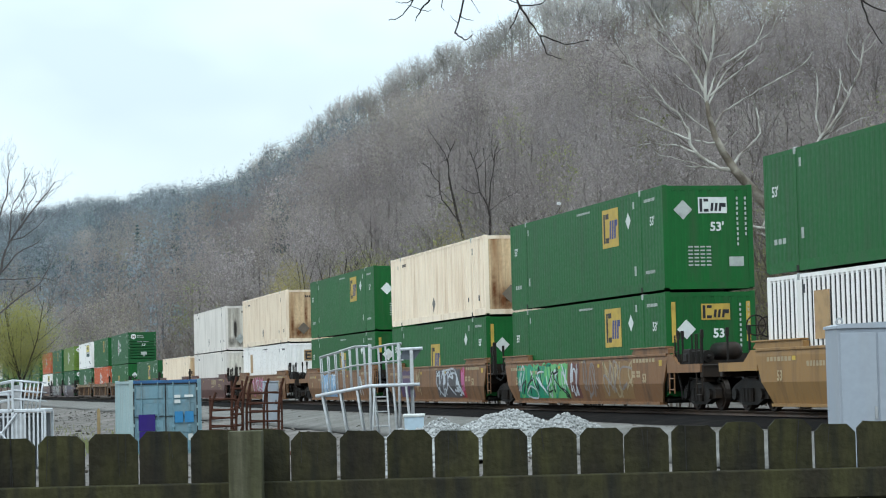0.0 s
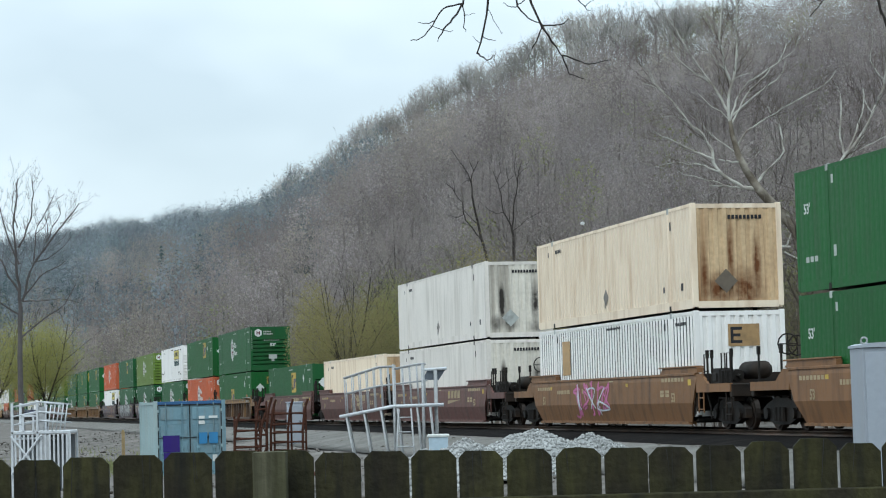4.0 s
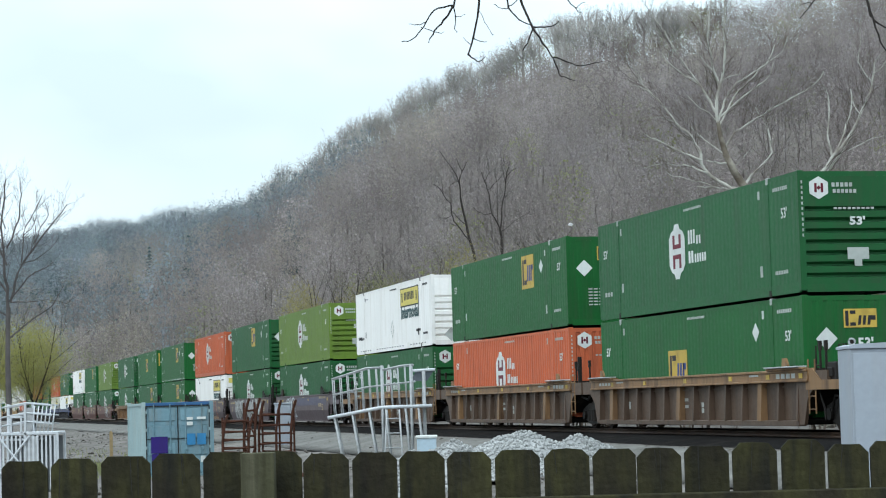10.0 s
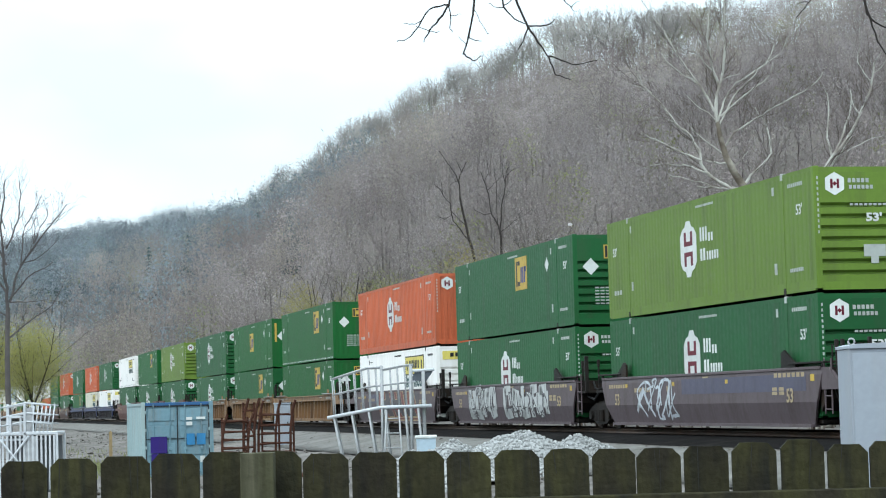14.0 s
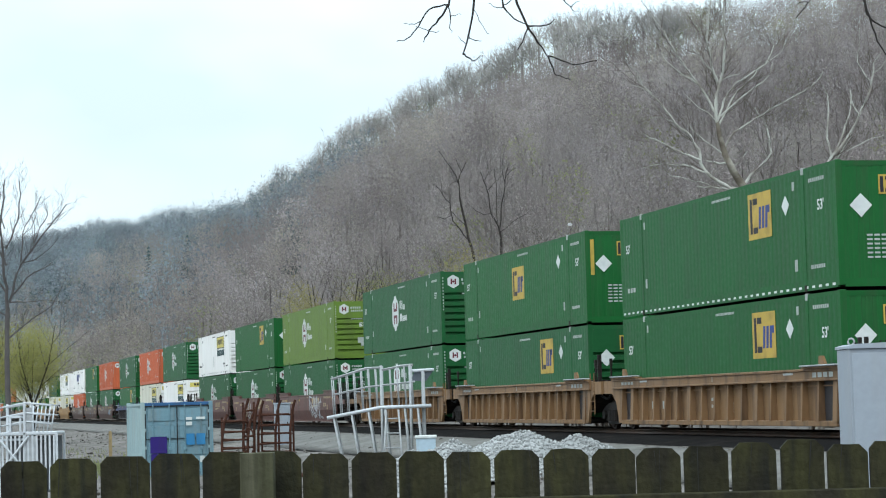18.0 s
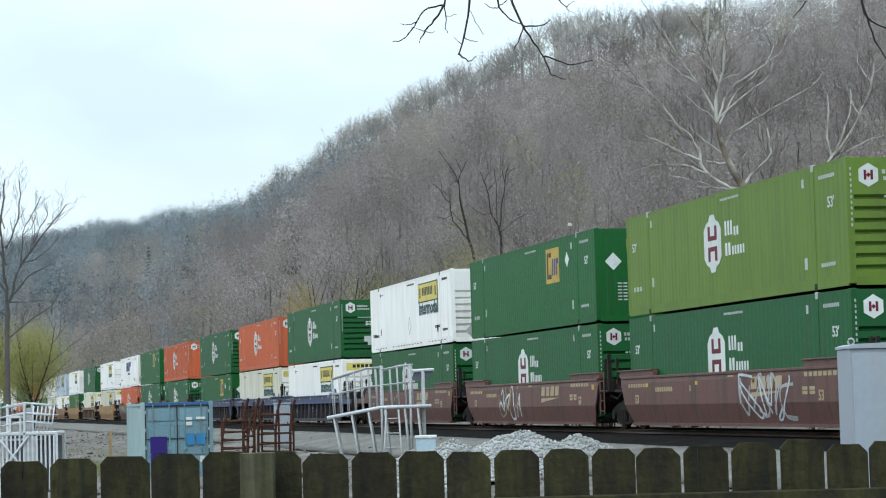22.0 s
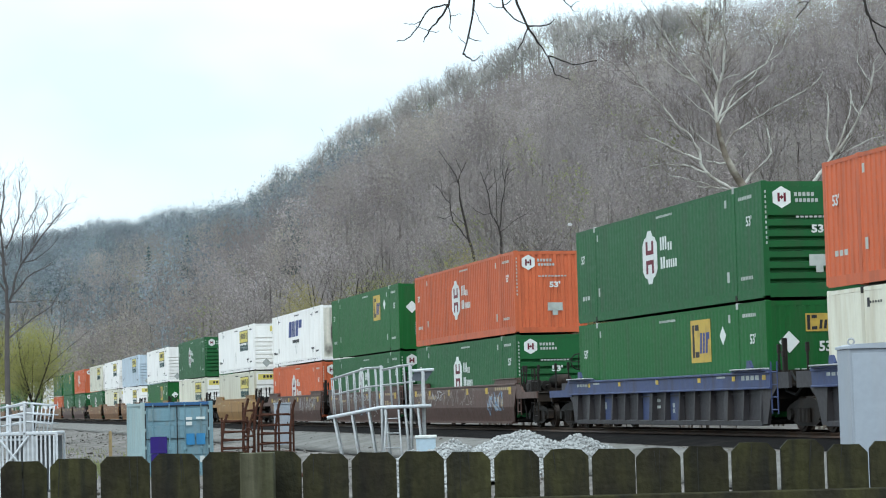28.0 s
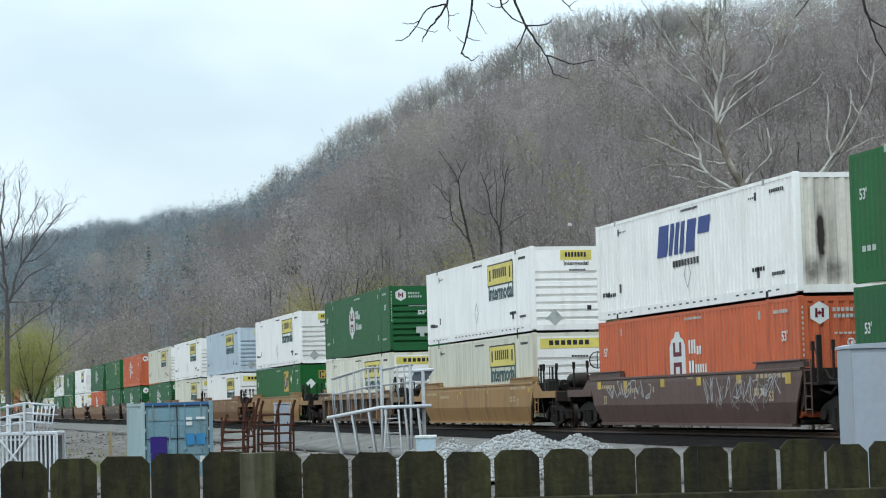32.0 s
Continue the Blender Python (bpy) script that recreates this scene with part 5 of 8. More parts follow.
# slanted red strokes on one plum car: x, height to x, height, width
RED_STROKES = ((-2.62, 1.43, -2.80, 0.34, 0.24), (-1.66, 1.43, -1.60, 1.14, 0.22), (-1.78, 0.74, -1.15, 0.36, 0.34), (-0.45, 1.43, 0.34, 0.36, 0.34), (0.66, 1.43, 0.84, 1.15, 0.34),
               (0.85, 0.74, 1.56, 0.36, 0.44), (2.0, 1.43, 2.62, 0.36, 0.40), (3.3, 1.43, 3.42, 0.72, 0.30), (4.15, 1.43, 4.95, 0.36, 0.46), (-2.85, 0.29, 5.2, 0.29, 0.06))


def scribble(car, seed, x0, x1, colour, z0, z1):
    """Thin hurried tags on the near side plate."""
    me = stroke_mesh(("scribble", seed), SPRAY[colour], x0, x1, seed, int((x1 - x0) * 2.2), 0.034, 0.005, z0, z1)
    part("graffiti", me, car, "faint %s sprayed tags" % colour)["kind"] = "stuff"


def well_car(style, paints, u, outer_front, outer_back, near=True, sprays=(), words=""):
    """One well of a well car; outer ends carry their own trucks, inner ones share."""
    mat = paints[0]
    label = ("ribbed steel well car, " if style == "ribs" else "smooth-sided steel well car, ") + words
    car = thing("well_car", label, "well car", "cars of the train")
    if style == "ribs":
        blue = paints[0] is WELL_BLUE
        ribbed_side(car, paints[0], paints[1], 17 if paints[0] is paints[1] else 14, paints[2] if len(paints) > 2 else None, 1.06 if blue else 1.2)
    else:
        for side in (0, 180):
            part("side_plate", plate_side(mat), car, at=pose(0, 0, 0, 0, 0, side))
            for mirror in (1, -1):
                if mat is WELL_PLUM:
                    part("raised_end", fin_end(mirror), car, at=pose(0, 0, 0, 0, 0, side))
                    continue
                me = raised_end(mat)
                part("raised_end", me, car, at=pose(0, 0, 0, 0, 0, side) @ Matrix.Translation((0 if mirror > 0 else -14.2, 0, 0)))
        small(car, flat_mark("car_marks", SPRAY["sand"], bars(-6.9, 1.25, 1.8, 0.13, 8) + bars(-4.6, 1.12, 1.5, 0.15, 8) + bars(6.6, 1.35, 2.0, 0.13, 7)
             + bars(5.9, 0.98, 0.9, 0.2, 2, 2) + bars(0.8, 1.4, 0.6, 0.05, 1) + bars(-2.4, 1.12, 0.12, 0.2, 1)), Matrix(((1, 0, 0, 0), (0, 0, -1, -1.472), (0, 1, 0, 0), (0, 0, 0, 1))))
    part("well_floor", cached("well_floor", lambda: Shape().box(-8.0, 8.0, -1.25, 1.25, 0.22, 0.31).box(-6.3, -5.9, -1.3, 1.3, 0.16, 0.326).box(5.9, 6.3, -1.3, 1.3, 0.16, 0.326)
         .mesh("well_floor", STEEL_DARK)), car)
    for front in (True, False):
        outer = outer_front if front else outer_back
        turn = pose(0, 0, 0, 0, 0, 0 if front else 180)
        part("end_platform", end_platform(STEEL_DARK, outer), car, at=turn)
        if outer:
            part("end_sill", cached(("end_sill", mat.name), lambda: Shape().prism([(8.5, 1.0), (11.15, 1.0), (11.15, 1.22), (9.4, 1.22), (8.9, 1.5), (8.5, 1.5)], "y", -1.46, -1.38)
                 .mesh("end_sill", mat)), car, at=turn)
            part("end_sill", cached(("end_sill", mat.name), None), car, at=turn @ pose(0, 2.84, 0))
            part("brake_cylinder", cached("brake_cylinder", lambda: Shape().tube([(8.9, 0, 1.42), (9.7, 0, 1.42)], 0.17, 12).tube([(9.7, 0, 1.42), (9.95, 0, 1.40)], 0.05, 8)
                 .mesh("brake_cylinder", STEEL_DARK)), car, at=turn @ pose(0, -0.7, 0))
            part("air_hose", cached("air_hose", lambda: Shape().tube([(11.2, -0.35, 0.9), (11.5, -0.38, 0.7), (11.75, -0.36, 0.42), (11.87, -0.33, 0.38)], 0.028, 6)
                 .mesh("air_hose", SHADOW_RUBBER)), car, at=turn)
            part("step", cached("step", lambda: Shape().tube([(10.7, -1.4, 1.0), (10.7, -1.4, 0.42), (11.1, -1.4, 0.42), (11.1, -1.4, 1.0)], 0.022, 5)
                 .tube([(10.7, -1.4, 0.7), (11.1, -1.4, 0.7)], 0.02, 5).mesh("step", STEEL_DARK)), car, at=turn)
            part("valve_box", cached("valve_box", lambda: Shape().box(9.5, 10.1, -1.36, -1.0, 1.2, 1.62, 0.03).box(9.65, 9.95, -1.4, -1.34, 1.28, 1.5, 0.02).mesh("valve_box", STEEL_DARK)), car, at=turn)
            part("air_reservoir", cached("air_reservoir", lambda: Shape().tube([(8.95, -0.2, 1.55), (9.05, -0.2, 1.55), (10.3, -0.2, 1.55), (10.4, -0.2, 1.55)], [0.1, 0.24, 0.24, 0.1], 14).mesh("air_reservoir", STEEL_DARK, True)), car, at=turn)
            for gx in (9.0, 10.35, 10.75):
                part("grab_iron", cached("grab_iron", lambda: Shape().tube([(0, 0, 0), (0, 0, 0.85), (0.26, 0, 0.85), (0.26, 0, 0)], 0.02, 5).tube([(0, 0, 0.4), (0.26, 0, 0.4)], 0.018, 5).mesh("grab_iron", STEEL_DARK)), car, at=turn @ pose(gx, -1.38, 1.15))
            part("brake_rigging", cached("brake_rigging", lambda: Shape().tube([(8.7, -1.0, 0.62), (9.3, -1.15, 0.5), (9.6, -1.2, 0.85), (10.6, -1.2, 0.8), (11.0, -1.1, 0.95)], 0.03, 6)
                 .tube([(8.8, -1.25, 1.0), (9.2, -1.3, 0.6), (9.25, -1.3, 0.3)], 0.025, 6).box(10.75, 11.0, -1.3, -1.0, 0.75, 1.0, 0.02).mesh("brake_rigging", STEEL_DARK)), car, at=turn)
            part("walkway_grating", cached("walkway_grating", lambda: Shape().box(8.7, 11.1, -1.3, -0.6, 1.17, 1.2).mesh("walkway_grating", STEEL_DARK)), car, at=turn)
        if outer or front:
            truck(car, (10.0 if outer else 9.925) * (1 if front else -1))
        posts = ((9.2, -1.36), (9.55, -1.36), (10.9, -1.3), (10.9, 1.3), (9.2, 1.36)) if outer else ((9.0, -1.36), (9.2, 1.36))
        if near:
            for x, y in posts:
                part("handrail_post", rail_post(), car, at=turn @ pose(x, y, 1.15))
            if not outer:
                part("stake", cached("stake", lambda: Shape().box(-0.05, 0.05, -0.06, 0.06, 0, 1.15, 0.015).box(-0.06, 0.06, -0.075, 0.0, 0.7, 0.85, 0.01).mesh("stake", STEEL_DARK)), car, at=turn @ pose(9.3, -1.33, 1.1))
                part("air_line", cached("air_line", lambda: Shape().tube([(8.6, -1.1, 1.3), (9.0, -1.2, 1.0), (9.5, -1.15, 0.9), (9.9, -1.1, 1.15)], 0.035, 6)
                     .tube([(8.6, -0.9, 1.45), (9.1, -1.0, 1.25), (9.6, -1.0, 1.2), (9.9, -0.9, 1.4)], 0.03, 6).mesh("air_line", SHADOW_RUBBER)), car, at=turn)
            if outer:
                part("brake_wheel", brake_wheel(), car, at=turn @ pose(10.95, 0.5, 2.15, 0, 90, 0))
            part("ladder", cached(("ladder", mat.name), lambda: Shape().tube([(0, 0, 0.45), (0, 0, 1.7)], 0.02, 5).tube([(0.4, 0, 0.45), (0.4, 0, 1.7)], 0.02, 5)
                 .tube([(0, 0, 0.55), (0.4, 0, 0.55)], 0.016, 5).tube([(0, 0, 0.85), (0.4, 0, 0.85)], 0.016, 5).tube([(0, 0, 1.15), (0.4, 0, 1.15)], 0.016, 5)
                 .tube([(0, 0, 1.45), (0.4, 0, 1.45)], 0.016, 5).mesh("ladder", mat)), car, at=turn @ pose(8.65, -1.44, 0))
    for seed, x0, x1, fill, strokes in sprays:
        if fill == "red_letters":
            outlined_strokes(car, seed, RED_STROKES, *strokes)
        elif fill == "letters":
            block_letters(car, seed, x0, x1, *strokes)
        elif fill == "repaint":
            me = cached(("repaint", seed), lambda: spray_quads(Shape(), [[(a, 0.98), (a + 0.4, 0.98), (a + 0.4, 1.38), (a, 1.38)] for a in np.arange(x0, x1, 0.4)], 0.0005).mesh("repaint_patch", SPRAY[strokes]))
            part("repaint_patch", me, car, "bluish grey painted-over patch")["kind"] = "stuff"
        elif fill == "tag":
            for k, (colour, z0, z1) in enumerate(strokes):
                scribble(car, seed * 9 + k, x0, x1, colour, z0, z1)
        else:
            graffiti(car, seed, x0, x1, fill, strokes)
    if style != "ribs":
        for x, w, z0, z1 in ((-7.6, 0.17, 1.2, 1.42), (-5.0, 0.17, 1.2, 1.42), (-1.6, 0.17, 1.2, 1.42), (1.4, 0.17, 1.2, 1.42), (4.4, 0.17, 1.2, 1.42), (7.7, 0.17, 1.16, 1.42)) if mat is WELL_BROWN else ((-6.1, 0.1, 1.22, 1.32), (-1.9, 0.1, 1.22, 1.32), (2.3, 0.1, 1.22, 1.32), (8.0, 0.12, 1.2, 1.36)):
            part("reflector", box_part("reflector", YELLOW, -w, w, -1.478, -1.474, z0, z1), car, "small yellow reflector", pose(x, 0, 0))
        for x in (-7.0, 6.6):
            text_part(car, "53", 0.46 if mat is WELL_PLUM else 0.34, SPRAY["sand"], Matrix(((1, 0, 0, 0), (0, 0, -1, -1.476), (0, 1, 0, 0), (0, 0, 0, 1))), x, 0.86, 0.008)
        if mat is WELL_MAROON:
            at = Matrix(((1, 0, 0, 0), (0, 0, -1, -1.474), (0, 1, 0, 0), (0, 0, 0, 1)))
            part("logo", flat_mark("slanted_yellow_logo", SPRAY["sand"], [[(2.1 + d, 1.06), (2.5 + d, 1.06), (2.58 + d, 1.36), (2.18 + d, 1.36)] for d in (0.0, 0.55, 1.1, 1.65)]
                 + [[(2.1, 0.98), (2.05, 0.84), (4.3, 1.0)]]), car, "faded yellow slanted logo", at)
    CARS.append((car, u))
    return car


TANS, MAROONS, GOLDS, DIRTS = (WELL_TAN,), (WELL_MAROON,), (WELL_GOLD, WELL_GOLD), (WELL_GOLD, WELL_DIRTY, WELL_GOLD)
PLUMS, BROWNS, BLUES, YELS = (WELL_PLUM,), (WELL_BROWN,), (WELL_BLUE, WELL_SLATE, WELL_BLUE), (WELL_YELLOW,)
# from the front of the train to its rear: place of each well's rear end of load, outer ends, car, lower box, upper box
CONSIST = [
    (-228.5, 1, 1, "plate", TANS, "tan and rusty", "gold", "lozenge", ()),
    (-204.8, 1, 1, "plate", YELS, "golden tan and dusty", "striped", "gold", ()),
    (-181.1, 1, 0, "plate", TANS, "tan brown with bright graffiti", "gold", "gold", ((1, -7.0, -3.4, "teal", ("mint", "black", "ice")), (23, -3.5, -0.9, "mint", ("teal", "ice", "black")), (2, -0.8, 0.3, "rust", ("ice",)), (24, 0.6, 2.2, None, ("dust",)), (3, 2.6, 5.6, "ochre", ("sand", "dust")))),
    (-161.3, 0, 0, "plate", TANS, "tan brown with dark graffiti", "gold", "cream", ((4, -5.8, -3.4, "violet", ()), (5, 0.7, 5.0, "charcoal", ("ice", "ice")), (28, 4.7, 5.4, "red", ("pink",)), (29, -2.9, -2.1, None, ("sand",)))),
    (-141.5, 0, 1, "plate", TANS, "tan brown with light blue graffiti", "gold", "gold", ((7, -4.6, -0.6, "sky", ("ice",)), (8, 4.8, 5.8, None, ("ice",)))),
    (-117.7, 1, 1, "plate", TANS, "tan brown with pink graffiti", "striped", "cream", ((9, -3.6, 0.6, None, ("pink", "pink", "ice")),)),
    (-94.0, 1, 0, "plate", MAROONS, "dull maroon with faded yellow marks", "parcel", "parcel", ()),
    (-74.2, 0, 0, "plate", MAROONS, "dull maroon with faded yellow marks", "cream", None, ((10, 0.5, 3.0, None, ("sand",)),)),
    (-54.4, 0, 1, "plate", MAROONS, "dull maroon with faded yellow marks", "gold_slat", None, ()),
    (-30.6, 1, 0, "ribs", DIRTS, "golden top chord over dirt-brown sides", "gold", "lozenge", ()),
    (-10.9, 0, 0, "ribs", DIRTS, "golden top chord over dirt-brown sides", "orange", "gold", ()),
    (8.9, 0, 1, "ribs", DIRTS, "golden top chord over dirt-brown sides", "lozenge", "white", ()),
    (32.3, 1, 0, "plate", PLUMS, "plum grey with white graffiti", "lozenge", "lime", ((32, -1.2, 7.4, "repaint", "slate"), (11, -5.4, -1.4, None, ("ice", "ice")))),
    (52.2, 0, 0, "plate", PLUMS, "plum grey with silver graffiti", "lozenge", "gold_slat", ((12, -5.7, -1.5, "letters", (4, "chalk", "charcoal")), (13, -0.5, 5.3, "letters", (5, "chalk", "charcoal")))),
    (72.0, 0, 1, "plate", PLUMS, "plum grey with red and cream graffiti", "white", "orange", ((30, -5.4, -2.9, "repaint", "slate"), (14, -2.75, 5.3, "charcoal", ()), (31, -2.9, 5.2, "red_letters", ("brick", "sand", 0.08)))),
    (95.0, 1, 0, "ribs", GOLDS, "golden tan and rust-stained", "gold", "gold", ()),
    (114.8, 0, 0, "ribs", GOLDS, "golden tan and rust-stained", "gold_slat", "gold", ()),
    (134.9, 0, 1, "ribs", GOLDS, "golden tan and rust-stained", "lozenge", "lozenge", ()),
    (158.6, 1, 0, "plate", MAROONS, "dull maroon with white graffiti", "lozenge", "lime", ((15, 1.2, 5.0, None, ("silver", "ice")),)),
    (178.0, 0, 0, "plate", MAROONS, "dull maroon with white graffiti", "lozenge", "gold", ((16, -3.6, -0.6, None, ("ice", "sand")),)),
    (197.3, 0, 1, "plate", MAROONS, "dull maroon with faded yellow marks", "lozenge", "white", ()),
    (221.1, 1, 0, "ribs", BLUES, "blue top chord over slate sides", "white", "lozenge", ()),
    (240.6, 0, 0, "ribs", BLUES, "blue top chord over slate sides", "offwhite", "orange", ()),
    (260.6, 0, 1, "ribs", BLUES, "blue top chord over slate sides", "gold", "lozenge", ()),
    (284.5, 1, 0, "plate", BROWNS, "dark brown with pale graffiti", "lozenge", "orange", ((17, -7.5, 2.5, "tag", (("dust", 0.8, 1.42),)), (25, -4.6, -2.4, "tag", (("silver", 0.95, 1.4),)), (18, 4.4, 6.8, "tag", (("sky", 0.4, 1.3), ("silver", 0.6, 1.3))))),
    (304.0, 0, 0, "plate", BROWNS, "dark brown with pale graffiti", "lozenge", "gold", ((19, -7.6, 3.6, "tag", (("dust", 0.95, 1.42),)), (26, -2.8, 2.0, "tag", (("silver", 1.1, 1.42),)), (20, 2.5, 3.6, "tag", (("ice", 0.35, 0.95),)), (27, -0.6, 1.2, "tag", (("sky", 0.4, 0.95),)))),
    (323.4, 0, 1, "plate", BROWNS, "dark brown with pale graffiti", "orange", "slanted", ((21, -6.8, -2.6, "tag", (("silver", 0.9, 1.42),)), (22, 1.8, 7.2, "tag", (("silver", 0.7, 1.42), ("dust", 0.5, 1.4))))),
    (347.2, 1, 1, "plate", YELS, "golden tan and dusty", "offwhite", "white", ()),
    (370.9, 1, 1, "ribs", DIRTS, "golden top chord over dirt-brown sides", "offwhite", "lozenge", ()),
    (395.0, 1, 1, "plate", YELS, "golden tan and dusty", "gold", "white", ()),
    (418.6, 1, 0, "plate", TANS, "tan brown and dusty", "white", "pale", ()),
    (438.6, 0, 0, "plate", TANS, "tan brown and dusty", "offwhite", "white", ()),
    (458.6, 0, 1, "plate", TANS, "tan brown and dusty", "lozenge", "offwhite", ()),
    (482.5, 1, 0, "plate", BROWNS, "dark brown and dusty", "lozenge", "orange", ()),
    (502.2, 0, 0, "plate", BROWNS, "dark brown and dusty", "lozenge", "gold", ()),
    (522.0, 0, 1, "plate", TANS, "tan brown and dusty", "orange", "lozenge", ()),
    (546.4, 1, 0, "plate", TANS, "tan brown and dusty", "white", "white", ()),
    (566.2, 0, 0, "plate", BROWNS, "dark brown and dusty", "gold", "lozenge", ()),
    (586.0, 0, 1, "plate", BROWNS, "dark brown and dusty", "lozenge", "white", ()),
    (609.8, 1, 0, "plate", BROWNS, "dark brown and dusty", "white", "lozenge", ()),
    (629.6, 0, 0, "plate", TANS, "tan brown and dusty", "lozenge", "gold", ()),
    (649.4, 0, 1, "plate", TANS, "tan brown and dusty", "offwhite", "lozenge", ()),
    (673.2, 1, 0, "plate", TANS, "tan brown and dusty", "lozenge", "offwhite", ()),
    (693.0, 0, 0, "plate", BROWNS, "dark brown and dusty", "orange", "orange", ()),
    (712.8, 0, 1, "plate", BROWNS, "dark brown and dusty", "lozenge", "lozenge", ()),
    (736.6, 1, 0, "plate", TANS, "tan brown and dusty", "gold", "white", ()),
    (756.4, 0, 1, "plate", TANS, "tan brown and dusty", "lozenge", "gold", ()),
]


def build_train():
    for rear, fo, bo, style, paints, words, low, high, sprays in CONSIST:
        u = rear - L2
        near = rear < 450
        well_car(style, paints, u, fo, bo, near, sprays, words)
        if low:
            container(low, 0, u, near, hazard=rear < -100)
        if high:
            container(high, 1, u, near, hazard=100 < rear < 120)


# ---------------------------------------------------------------- single trees and shrubs
def grow(sh, rng, pts, r0, r1, level, kids, spread=1.0, up=0.25, sides=(7, 5, 4, 3), share=0.5):
    """A limb along the given points, and its branches by turns of chance."""
    pts = [Vector(p) for p in pts]
    n = len(pts)
    sh.tube(pts, [r0 + (r1 - r0) * i / (n - 1) for i in range(n)], sides[min(level, 3)], False)
    if level >= len(kids):
        return
    length = sum((b - a).length for a, b in zip(pts, pts[1:]))
    for k in range(kids[level]):
        t = 0.22 + 0.78 * (k + rng.random() * 0.9) / kids[level]
        i = min(int(t * (n - 1)), n - 2)
        f = t * (n - 1) - i
        base, d = pts[i].lerp(pts[i + 1], f), (pts[i + 1] - pts[i]).normalized()
        side = d.orthogonal().normalized()
        side.rotate(Matrix.Rotation(rng.uniform(0, 6.283), 3, d))
        way = (d * rng.uniform(0.5, 0.9) + side * spread * rng.uniform(0.6, 1.0) + Vector((0, 0, up))).normalized()
        ln = length * share * rng.uniform(0.55, 1.1) * (1.15 - 0.55 * t)
        r = max((r0 + (r1 - r0) * t) * 0.55, 0.006)
        bend = Vector((rng.uniform(-1, 1), rng.uniform(-1, 1), rng.uniform(-0.3, 0.9))) * ln * 0.13
        mid, end = base + way * ln * 0.5 + bend * 0.6, base + way * ln + bend
        grow(sh, rng, [base, base + way * ln * 0.25 + bend * 0.1, mid, end], r, r * 0.3, level + 1, kids, spread, up, sides, share)


def tree_base(x, y, z, label, trunk, r, mat, top=0.6):
    """A bare tree with its trunk along the given points; returns it with empty shapes for limbs and twigs."""
    t = thing("tree", label, "tree", at=pose(x, y, z))
    n = len(trunk)
    part("trunk", Shape().tube([(0, 0, -0.4)] + list(trunk), [r * 1.35] + [r * (1.0 - (1 - top) * i / (n - 1)) for i in range(n)], 9, False).mesh("trunk", mat, True), t)
    return t, [], Shape()


def limb_maker(limbs, twigs, seed, kids, depth=0.18, share=0.32, up=0.3, spread=0.8):
    """Draws limbs given by places (across, up) on the tree, each with crooks and twigs of its own."""
    rng = random.Random(seed)

    def limb(r0, r1, *places):
        lean = rng.uniform(-1, 1) * depth
        x0, z0 = places[0]
        pts = crooked([(x, lean * math.hypot(x - x0, z - z0), z) for x, z in places], rng, 0.06)
        n = len(pts)
        limbs.append(Shape().tube(pts, [r0 + (r1 - r0) * (i / (n - 1)) ** 0.8 for i in range(n)], 6, False))
        span = sum((q - p).length for p, q in zip(pts, pts[1:]))
        for k in range(max(2, int(kids[0] * span / 5))):
            f = 0.15 + 0.85 * rng.random()
            i = min(int(f * (n - 1)), n - 2)
            base, d = pts[i].lerp(pts[i + 1], f * (n - 1) - i), (pts[i + 1] - pts[i]).normalized()
            side = d.orthogonal().normalized()
            side.rotate(Matrix.Rotation(rng.uniform(0, 6.283), 3, d))
            way = (d * rng.uniform(0.4, 0.9) + side * spread * rng.uniform(0.5, 1.0) + Vector((0, 0, up))).normalized()
            ln = (0.6 + span * share) * rng.uniform(0.4, 1.0)
            r = max(0.009, (r0 + (r1 - r0) * f) * 0.3)
            grow(twigs, rng, crooked([base, base + way * ln * 0.5, base + way * ln + Vector((0, 0, 0.1 * ln))], rng, 0.12), min(r, 0.02), 0.004, 1, (0,) + tuple(kids[1:]), spread, up, (5, 4, 3, 3), 0.5)
    return limb


def finish_tree(t, limbs, twigs, mat, twig_mat):
    for sh in limbs:
        part("limb", raw_tri(sh, "limb", mat), t)
    part("twig_haze", raw_tri(twigs, "twig_haze", twig_mat), t)["kind"] = "stuff"
    return t


def crooked(pts, rng, amount=0.07):
    """The same line with a kink halfway along each stretch."""
    pts = [Vector(p) for p in pts]
    out = [pts[0]]
    for a, b in zip(pts, pts[1:]):
        k = (b - a).length * amount
        out += [a.lerp(b, 0.5) + Vector((rng.uniform(-k, k), rng.uniform(-k, k), rng.uniform(-k, k))), b]
    return out


def raw_tri(sh, name, mat):
    f = [q for q in sh.f if len(q) == 4]
    return raw_mesh(name, sh.v, f, mat)


